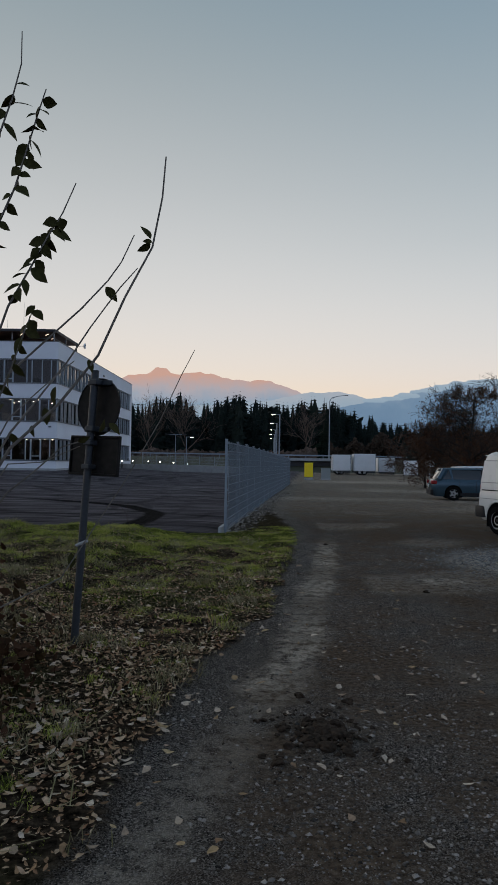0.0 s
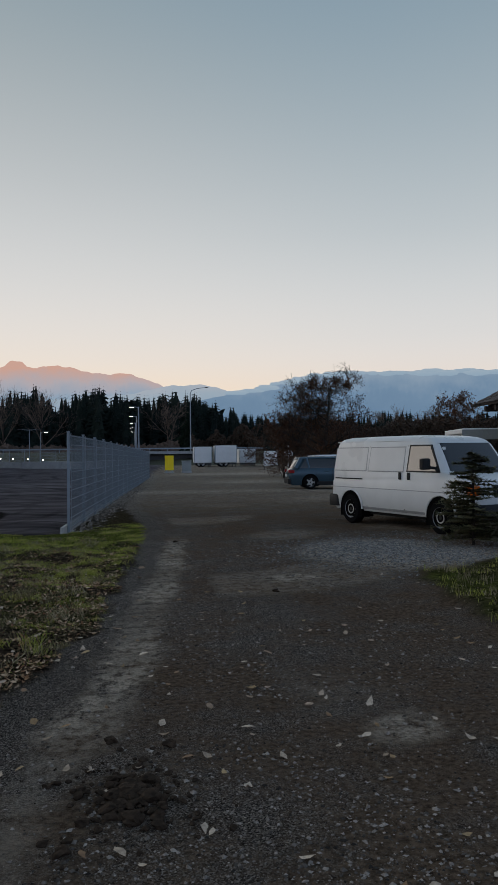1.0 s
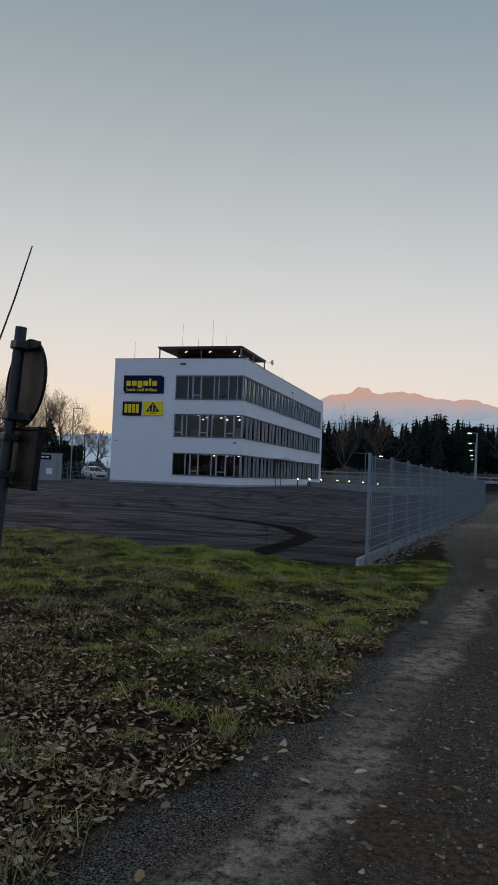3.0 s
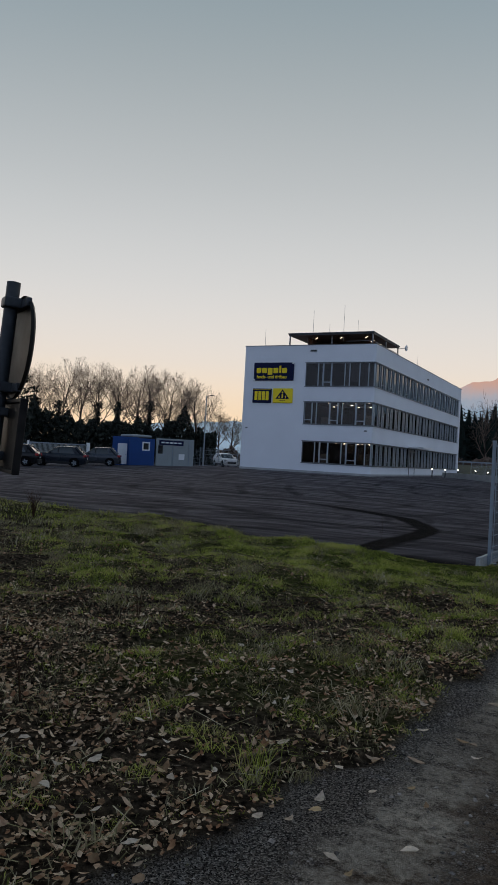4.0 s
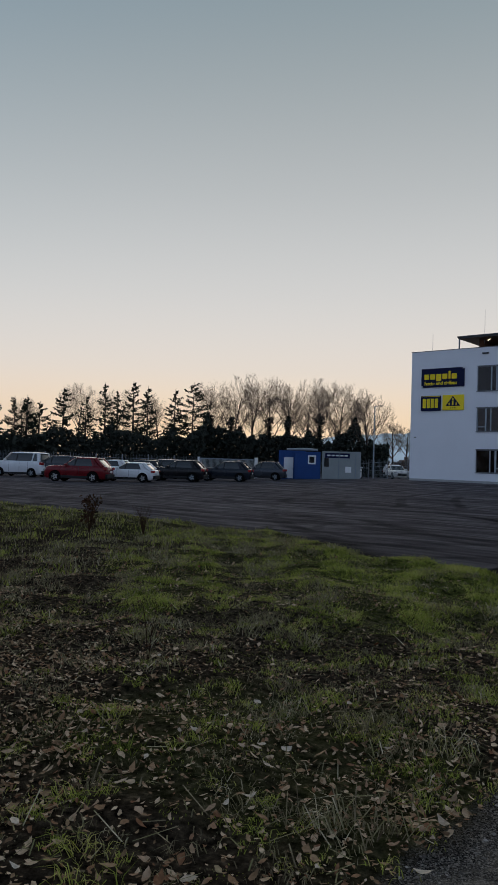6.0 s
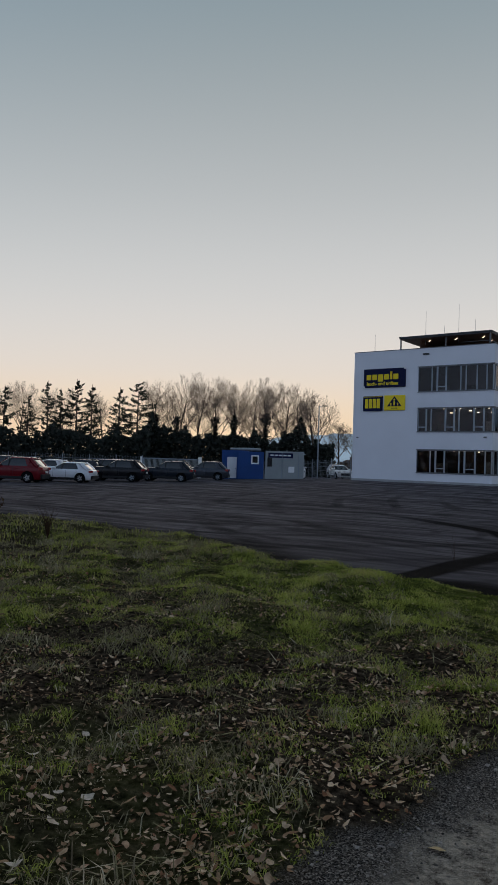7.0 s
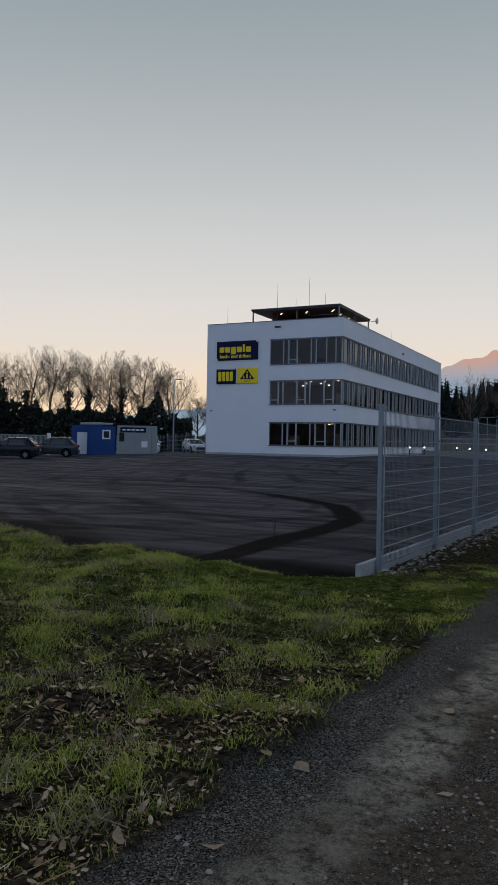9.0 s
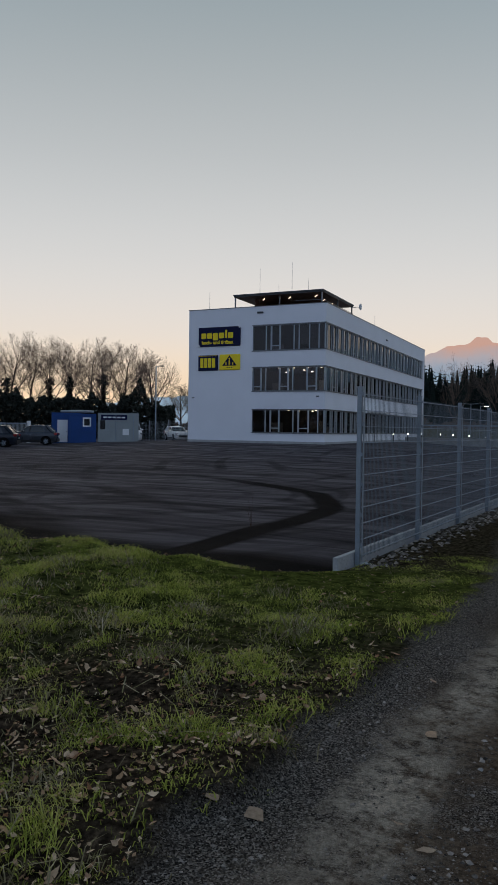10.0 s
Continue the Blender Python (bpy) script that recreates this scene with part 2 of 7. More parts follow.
def zones(x, y):
    """How far a place is grass (0 to 1) and yard (0 to 1); the rest is gravel lot."""
    j = 0.10 * rough_noise(x, y, 3.1, 1) + 0.05 * rough_noise(x, y, 9.0, 2)
    jl = 0.22 * rough_noise(x, y, 1.9, 3) + 0.08 * rough_noise(x, y, 7.0, 4)
    yard = smooth01(0, 0.35, y - lawn_y(x) + jl) * smooth01(-0.15, 0.05, fence_x(y) - 0.2 - x)
    lawn = smooth01(-0.10, 0.10, verge_x(y) + j - x) * (1 - smooth01(0, 0.35, y - lawn_y(x) + jl)) * smooth01(-30, -25, y)
    strip = smooth01(-0.1, 0.1, verge_x(y) + j - x) * smooth01(-0.1, 0.1, x - fence_x(y)) * (1 - smooth01(22, 30, y))
    edge = np.interp(y, [-20, 3, 6, 8.5, 10.4], [4.0, 3.5, 3.5, 3.9, 4.2])
    rlawn = smooth01(-0.15, 0.15, x - edge + j) * (1 - smooth01(-0.15, 0.15, y - 10.4 - 0.4 * (np.minimum(x, 9) - 4.2) + j))
    far = smooth01(150, 175, y) + smooth01(60, 70, np.abs(np.asarray(x) - 0)) * smooth01(70, 80, np.hypot(x, y))
    return np.clip(lawn + strip + rlawn + far, 0, 1), np.clip(yard, 0, 1)


def land(x, y):
    """Height of the bare ground."""
    x, y = np.asarray(x, float), np.asarray(y, float)
    g, yd = zones(x, y)
    right = -0.30 * smooth01(16, 62, y)
    left_low = -0.16
    to_house = np.hypot(np.maximum(np.maximum(-32 - x, x + 17), 0), np.maximum(np.maximum(65.5 - y, y - 106), 0))
    yard_z = left_low + (0.34 - left_low) * (1 - smooth01(0.5, 16, to_house))
    side = smooth01(-0.25, 0.15, fence_x(y) - 0.15 - x) * smooth01(-0.3, 0.9, y - lawn_y(x))
    z = right * (1 - side) + yard_z * side
    hump = 0.03 + 0.13 * smooth01(4.5, 0.5, np.abs(y - lawn_y(x) + 2.0)) * smooth01(-0.6, -3.5, x) + 0.050 * rough_noise(x, y, 0.8, 5) + 0.055 * rough_noise(x, y, 2.3, 6) * smooth01(5, 9, y) + 0.024 * rough_noise(x, y, 5.3, 10) * smooth01(4, 7, y)
    hump = hump * (1 - 0.85 * smooth01(14.2, 15.8, y) * smooth01(-2.6, -1.3, x))
    z = z + np.where(g > 0, g * hump * smooth01(200, 60, y), 0)
    z = z - 0.075 * np.exp(-(((x - fence_x(y)) / 0.55) ** 2)) * smooth01(16.2, 17.2, y) * smooth01(70, 60, y)
    lot = (1 - g) * (1 - yd)
    z = z + lot * (0.010 * rough_noise(x, y, 1.4, 7) + 0.006 * rough_noise(x, y, 4.7, 8))
    z = z + yd * 0.012 * rough_noise(x, y, 0.9, 9)
    return z


def land_z(x, y):
    return float(land(np.array([x]), np.array([y]))[0])


def ground_material():
    m = bpy.data.materials.new("ground_gravel_soil_yard")
    m.use_nodes = True
    n, l = m.node_tree.nodes, m.node_tree.links
    b = n["Principled BSDF"]
    tc = n.new("ShaderNodeTexCoord")

    def noise_at(s, d=5, rough=0.6):
        t = n.new("ShaderNodeTexNoise")
        t.inputs["Scale"].default_value, t.inputs["Detail"].default_value, t.inputs["Roughness"].default_value = s, d, rough
        l.new(tc.outputs["Object"], t.inputs["Vector"])
        return t.outputs[0]

    def ramp(src, stops):
        r = n.new("ShaderNodeValToRGB")
        while len(r.color_ramp.elements) < len(stops):
            r.color_ramp.elements.new(0.5)
        for e, (p, c) in zip(r.color_ramp.elements, stops):
            e.position, e.color = p, (*c, 1)
        l.new(src, r.inputs[0])
        return r.outputs[0]

    def mixed(f, a, c, mode="MIX"):
        k = n.new("ShaderNodeMix")
        k.data_type, k.blend_type = "RGBA", mode
        if isinstance(f, float):
            k.inputs[0].default_value = f
        else:
            l.new(f, k.inputs[0])
        l.new(a, k.inputs[6])
        l.new(c, k.inputs[7])
        return k.outputs[2]

    def attr(name):
        a = n.new("ShaderNodeAttribute")
        a.attribute_name = name
        return a.outputs["Fac"]

    # gravel: wet dark grit, brown mud, and pale worn wheel tracks
    vor = n.new("ShaderNodeTexVoronoi")
    vor.inputs["Scale"].default_value = 150
    l.new(tc.outputs["Object"], vor.inputs["Vector"])
    bw = n.new("ShaderNodeRGBToBW")
    l.new(vor.outputs["Color"], bw.inputs[0])
    grit = ramp(bw.outputs[0], [(0.2, (0.022, 0.018, 0.015)), (0.55, (0.140, 0.119, 0.101)), (0.95, (0.52, 0.45, 0.38))])
    mud = ramp(noise_at(24, 8, 0.7), [(0.32, (0.042, 0.028, 0.019)), (0.68, (0.28, 0.200, 0.138))])
    pale = ramp(noise_at(38, 8, 0.7), [(0.30, (0.29, 0.245, 0.19)), (0.66, (0.84, 0.71, 0.56))])
    mudmask = ramp(noise_at(0.9, 7, 0.7), [(0.38, (0, 0, 0)), (0.56, (1, 1, 1))])
    mm = n.new("ShaderNodeMath")
    mm.operation = "MULTIPLY"
    l.new(mudmask, mm.inputs[0])
    l.new(attr("mud"), mm.inputs[1])
    gravel = mixed(mm.outputs[0], grit, mud)
    pm = n.new("ShaderNodeMath")
    pm.operation = "MULTIPLY"
    l.new(attr("pale"), pm.inputs[0])
    l.new(ramp(noise_at(7, 12, 0.78), [(0.42, (0.0, 0.0, 0.0)), (0.54, (1, 1, 1))]), pm.inputs[1])
    gravel = mixed(pm.outputs[0], gravel, pale)
    # soil under the grass
    soil = ramp(noise_at(18, 6), [(0.36, (0.016, 0.012, 0.009)), (0.57, (0.085, 0.062, 0.042)), (0.78, (0.26, 0.19, 0.125))])
    moss = ramp(noise_at(9, 7, 0.7), [(0.34, (0.022, 0.025, 0.008)), (0.64, (0.155, 0.180, 0.040))])
    soil = mixed(attr("green"), soil, moss)
    # the yard: fresh dark asphalt with dusty drag marks
    map_ = n.new("ShaderNodeMapping")
    map_.inputs["Scale"].default_value = (0.20, 1.10, 1)
    map_.inputs["Rotation"].default_value = (0, 0, radians(14))
    l.new(tc.outputs["Object"], map_.inputs[0])
    drag = n.new("ShaderNodeTexNoise")
    drag.inputs["Scale"].default_value, drag.inputs["Detail"].default_value, drag.inputs["Distortion"].default_value = 1.0, 12, 1.2
    drag.inputs["Roughness"].default_value = 0.62
    l.new(map_.outputs[0], drag.inputs["Vector"])
    yard = ramp(drag.outputs[0], [(0.36, (0.058, 0.051, 0.055)), (0.51, (0.138, 0.122, 0.130)), (0.70, (0.28, 0.25, 0.265))])
    # thin curved wheel marks, sweeping round two turning places
    for cx, cy, sx, sc, lo in ((-8.0, 25.0, 1.0, 0.27, 0.80), (-18.0, 33.0, 0.8, 0.16, 0.84), (6.0, 62.0, 1.0, 0.13, 0.86)):
        mp, wv = n.new("ShaderNodeMapping"), n.new("ShaderNodeTexWave")
        mp.inputs["Location"].default_value = (-cx * sx, -cy * 0.7, 0)
        mp.inputs["Scale"].default_value = (sx, 0.7, 0)
        l.new(tc.outputs["Object"], mp.inputs[0])
        l.new(mp.outputs[0], wv.inputs["Vector"])
        wv.wave_type, wv.rings_direction = "RINGS", "SPHERICAL"
        wv.inputs["Scale"].default_value, wv.inputs["Distortion"].default_value = sc, 3.5
        wv.inputs["Detail"].default_value, wv.inputs["Detail Scale"].default_value = 2.0, 0.35
        line = ramp(wv.outputs["Fac"], [(lo, (0, 0, 0)), (0.97, (1, 1, 1))])
        some = n.new("ShaderNodeMath")
        some.operation = "MULTIPLY"
        l.new(line, some.inputs[0])
        l.new(ramp(noise_at(0.12 + sc * 0.3, 3), [(0.44, (0, 0, 0)), (0.58, (0.5, 0.5, 0.5))]), some.inputs[1])
        dk = n.new("ShaderNodeRGB")
        dk.outputs[0].default_value = (0.018, 0.016, 0.016, 1)
        yard = mixed(some.outputs[0], yard, dk.outputs[0])
    wheel = n.new("ShaderNodeRGB")
    wheel.outputs[0].default_value = (0.014, 0.012, 0.012, 1)
    yard = mixed(attr("tyre"), yard, wheel.outputs[0])
    col = mixed(attr("grass"), gravel, soil)
    col = mixed(attr("yard"), col, yard)
    l.new(col, b.inputs["Base Color"])
    l.new(ramp(noise_at(1.7), [(0.3, (0.72, 0.72, 0.72)), (0.7, (0.95, 0.95, 0.95))]), b.inputs["Roughness"])
    # damp gravel and fresh asphalt take a low sheen, soil and grass none
    sheen = n.new("ShaderNodeMapRange")
    sheen.inputs[3].default_value, sheen.inputs[4].default_value = 0.012, 0.0
    l.new(attr("grass"), sheen.inputs[0])
    l.new(sheen.outputs[0], b.inputs["Specular IOR Level"])
    bp = n.new("ShaderNodeBump")
    bp.inputs["Strength"].default_value, bp.inputs["Distance"].default_value = 0.9, 0.04
    hsum = n.new("ShaderNodeMath")
    hsum.operation = "ADD"
    l.new(vor.outputs["Distance"], hsum.inputs[0])
    l.new(noise_at(30, 6), hsum.inputs[1])
    l.new(hsum.outputs[0], bp.inputs["Height"])
    l.new(bp.outputs[0], b.inputs["Normal"])
    return m


def build_ground():
    def axis(lo, hi, step, far):
        mid = np.arange(lo, hi + 1e-6, step)
        out, s = [], step
        p = hi
        while p < far:
            s = min(s * 1.18, 500)
            p += s
            out.append(p)
        lowside, s, p = [], step, lo
        while p > -far:
            s = min(s * 1.18, 500)
            p -= s
            lowside.append(p)
        return np.array(lowside[::-1] + mid.tolist() + out)

    xs, ys = axis(-9.0, 6.5, 0.10, 4600), axis(1.5, 33.0, 0.10, 4600)
    gx, gy = np.meshgrid(xs, ys)
    gz = land(gx, gy)
    g, yd = zones(gx, gy)
    nx, ny = len(xs), len(ys)
    idx = np.arange(nx * ny).reshape(ny, nx)
    quads = np.stack([idx[:-1, :-1], idx[:-1, 1:], idx[1:, 1:], idx[1:, :-1]], -1).reshape(-1, 4)
    ob = arr_mesh("ground", np.stack([gx, gy, gz], -1).reshape(-1, 3), quads, ground_material(), smooth=True)
    c = track_x(gy)
    w = np.interp(gy, [2, 3.25, 4.9, 7.35, 11.4, 16, 30], [0.20, 0.20, 0.21, 0.23, 0.20, 0.16, 0.3]) * (1 + 0.45 * rough_noise(gx, gy, 2.2, 11) + 0.2 * rough_noise(gx, gy, 7.0, 16))
    pale = smooth01(1.25, 0.6, np.abs(gx - c) / w) * (0.60 + 0.40 * smooth01(-0.4, 0.2, rough_noise(gx, gy, 1.3, 12)))
    pale = pale * smooth01(16.5, 12.5, gy) * (0.55 + 0.45 * smooth01(3.8, 5.6, gy)) * (0.65 + 0.35 * smooth01(-0.3, 0.1, rough_noise(gx, gy, 2.6, 17)))
    mud = smooth01(0.25, 0.75, gx - verge_x(gy) + 0.15 * rough_noise(gx, gy, 2.4, 21))
    spot = 0.6 * smooth01(0.3, 0.65, rough_noise(gx, gy, 0.75, 13)) * (gx > 1.4) * smooth01(2, 5, gy)
    for sx, sy, rx, ry in ((2.0, 5.05, 0.24, 0.30), (2.55, 10.2, 0.50, 0.35)):
        spot = np.maximum(spot, 1.5 * smooth01(1.2, 0.5, np.hypot((gx - sx) / rx, (gy - sy) / ry) + 0.25 * rough_noise(gx, gy, 5.0, 18)))
    verge = 0.85 * smooth01(0.55, 0.2, np.hypot((gx - 4.6) / 1.9, (gy - 12.2) / 2.2) - 0.4)
    bands = smooth01(17, 30, gy) * (0.40 + 0.6 * smooth01(-0.2, 0.5, rough_noise(gx * 0.35, gy, 0.33, 14)))
    paler = np.clip(np.maximum.reduce([pale, spot * 0.6, verge, bands]), 0, 1) * (1 - g) * (1 - yd)
    green = np.clip(smooth01(-4.6, -1.4, gy - lawn_y(gx)) * (0.25 + 0.70 * smooth01(-6.5, -3.0, gx)) + 0.30 * smooth01(0.1, 0.6, rough_noise(gx, gy, 0.9, 15)) + 0.5 * (gx > 3), 0, 1) * g * (1 - 0.9 * smooth01(16.6, 17.4, gy) * (gx > fence_x(gy)))
    ax = np.interp(gy, [17.5, 23.0, 24.0, 24.8, 26.0, 27.5, 30.3, 34.0], [-3.36, -3.26, -3.34, -3.62, -4.15, -4.95, -8.2, -14.0])
    slope = np.interp(gy, [17.5, 23.0, 24.5, 27.0, 29.0, 34.0], [0.0, 0.05, 0.4, 0.7, 1.2, 1.6])
    arc = np.abs(gx - ax) / np.sqrt(1 + slope * slope)
    tyre = 1.3 * yd * np.maximum(smooth01(0.36, 0.26, arc) * smooth01(-14, -5, gx) * (0.95 + 0.1 * rough_noise(gx, gy, 2.5, 19)), 0.85 * smooth01(1.9, 0.5, np.abs(gy - lawn_y(gx) - 0.6) + 0.3 * rough_noise(gx, gy, 1.6, 20)))
    for name, v in (("grass", g), ("yard", yd), ("pale", paler), ("mud", mud), ("green", green), ("tyre", tyre)):
        ob.data.attributes.new(name, "FLOAT", "POINT").data.foreach_set("value", np.clip(v, 0, 1).ravel().astype(np.float32))
    return tagged(ob, "muddy gravel track, leaf-strewn verge and dark asphalt yard", "ground", kind="structure")


build_ground()


# ---- far distance: self-lit ridges, the last light and haze painted into their colour ----
# emission graded by height: evening light and haze are put into the colour
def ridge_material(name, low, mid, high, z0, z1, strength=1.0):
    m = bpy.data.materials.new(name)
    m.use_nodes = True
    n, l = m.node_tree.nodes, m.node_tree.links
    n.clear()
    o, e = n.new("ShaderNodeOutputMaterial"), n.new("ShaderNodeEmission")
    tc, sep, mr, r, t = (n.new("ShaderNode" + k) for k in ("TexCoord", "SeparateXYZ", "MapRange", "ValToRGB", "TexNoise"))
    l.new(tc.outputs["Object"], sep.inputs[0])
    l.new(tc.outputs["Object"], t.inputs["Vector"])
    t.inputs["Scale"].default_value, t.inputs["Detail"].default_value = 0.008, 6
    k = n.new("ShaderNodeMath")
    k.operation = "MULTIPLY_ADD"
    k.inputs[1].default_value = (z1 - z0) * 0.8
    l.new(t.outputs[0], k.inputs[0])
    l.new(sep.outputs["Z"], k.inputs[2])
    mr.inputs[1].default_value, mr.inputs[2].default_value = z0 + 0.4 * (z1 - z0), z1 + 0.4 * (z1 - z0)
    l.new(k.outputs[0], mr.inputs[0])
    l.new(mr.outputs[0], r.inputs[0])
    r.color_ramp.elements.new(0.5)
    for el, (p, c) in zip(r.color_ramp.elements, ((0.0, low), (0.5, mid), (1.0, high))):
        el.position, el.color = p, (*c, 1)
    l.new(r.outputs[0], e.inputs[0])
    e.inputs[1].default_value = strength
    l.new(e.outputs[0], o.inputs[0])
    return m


def ridge(name, az_el, dist, material, label, rough=1.0, seed=0):
    """A mountain chain: azimuth (degrees to the left of +y) and elevation of its crest."""
    az = np.linspace(az_el[0][0], az_el[-1][0], 260)
    el = np.interp(az, *zip(*az_el))
    wob = sum(np.sin(az * f + seed * f) / f for f in (3.1, 5.7, 9.3, 17.1, 31.0)) * 0.16 * rough
    top = dist * np.tan(np.radians(el + wob))
    rows = []
    for k, (fz, back) in enumerate(((0.0, 0.0), (0.35, 90), (0.7, 200), (1.0, 330), (0.55, 520))):
        d = dist - 330 + back
        jag = 1 + (0.05 * np.sin(az * 13 + k * 2) if 0 < k < 3 else 0)
        rows.append(np.stack([-np.sin(np.radians(az)) * d, np.cos(np.radians(az)) * d, top * fz * jag - (20 if k == 0 else 0)], -1))
    v = np.concatenate(rows)
    n = len(az)
    q = [(r * n + i, r * n + i + 1, (r + 1) * n + i + 1, (r + 1) * n + i) for r in range(4) for i in range(n - 1)]
    return tagged(arr_mesh(name, v, q, material, smooth=True), label, "mountain", kind="structure")


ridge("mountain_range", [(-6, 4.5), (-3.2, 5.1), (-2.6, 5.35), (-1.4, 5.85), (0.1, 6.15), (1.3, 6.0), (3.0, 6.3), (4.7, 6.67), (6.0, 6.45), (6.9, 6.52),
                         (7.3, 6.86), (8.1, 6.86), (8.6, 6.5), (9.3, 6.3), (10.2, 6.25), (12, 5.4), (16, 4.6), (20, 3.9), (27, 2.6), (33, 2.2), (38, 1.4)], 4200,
      ridge_material("painted_alpenglow", (0.25, 0.34, 0.44), (0.40, 0.37, 0.40), (0.56, 0.34, 0.275), 300, 475), "far alpine ridge, self-lit, with pink evening light painted on its crest", 0.95, 1)
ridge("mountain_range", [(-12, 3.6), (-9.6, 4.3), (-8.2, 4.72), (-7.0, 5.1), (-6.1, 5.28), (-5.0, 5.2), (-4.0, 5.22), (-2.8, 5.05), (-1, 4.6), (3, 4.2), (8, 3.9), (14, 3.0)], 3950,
      ridge_material("painted_pale_haze", (0.26, 0.35, 0.44), (0.30, 0.37, 0.44), (0.40, 0.41, 0.45), 180, 420), "far pale mountain ridge with painted haze", 0.5, 2)
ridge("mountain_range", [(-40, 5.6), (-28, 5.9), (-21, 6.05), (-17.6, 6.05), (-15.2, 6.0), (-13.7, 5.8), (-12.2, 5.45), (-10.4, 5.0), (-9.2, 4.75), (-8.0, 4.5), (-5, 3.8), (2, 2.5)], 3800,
      ridge_material("painted_blue_haze", (0.125, 0.205, 0.31), (0.15, 0.235, 0.34), (0.24, 0.315, 0.40), 120, 430), "far mountain ridge with painted blue haze under low cloud", 0.6, 3)


def cloud_bank():
    """Low cloud lying along the crest of the blue ridge."""
    # the clouds glow too, with dusk light painted into their paler tops
    m = ridge_material("glowing_dusk_cloud", (0.23, 0.33, 0.43), (0.29, 0.375, 0.455), (0.36, 0.425, 0.48), -2, 2)
    rnd = random.Random(17)
    for k in range(30):
        az = -8.5 - 22 * (k + rnd.random()) / 30
        el = np.interp(az, [-30, -21, -17.6, -15, -13.7, -12.2, -10.4, -9, -8], [5.8, 5.98, 5.98, 5.92, 5.72, 5.36, 4.92, 4.65, 4.45]) + rnd.uniform(-0.16, 0.04)
        d = 3560
        bm = bmesh.new()
        bmesh.ops.create_icosphere(bm, subdivisions=3, radius=1.0)
        for v in bm.verts:
            v.co *= 1 + 0.45 * noise.noise(v.co * 1.7 + Vector((k * 5, 0, 0))) + 0.2 * noise.noise(v.co * 4 + Vector((k, 3, 0)))
        w = rnd.uniform(22, 60)
        ob = part("cloud", bm, m, smooth=True)
        ob.matrix_world = pose(-math.sin(radians(az)) * d, math.cos(radians(az)) * d, d * math.tan(radians(el)), 0, 0, az) @ Matrix.Diagonal((w, 60, w * rnd.uniform(0.12, 0.26), 1))
        tagged(ob, "low grey-blue evening cloud on the ridge", "cloud", "clouds on the ridge", "structure")


cloud_bank()


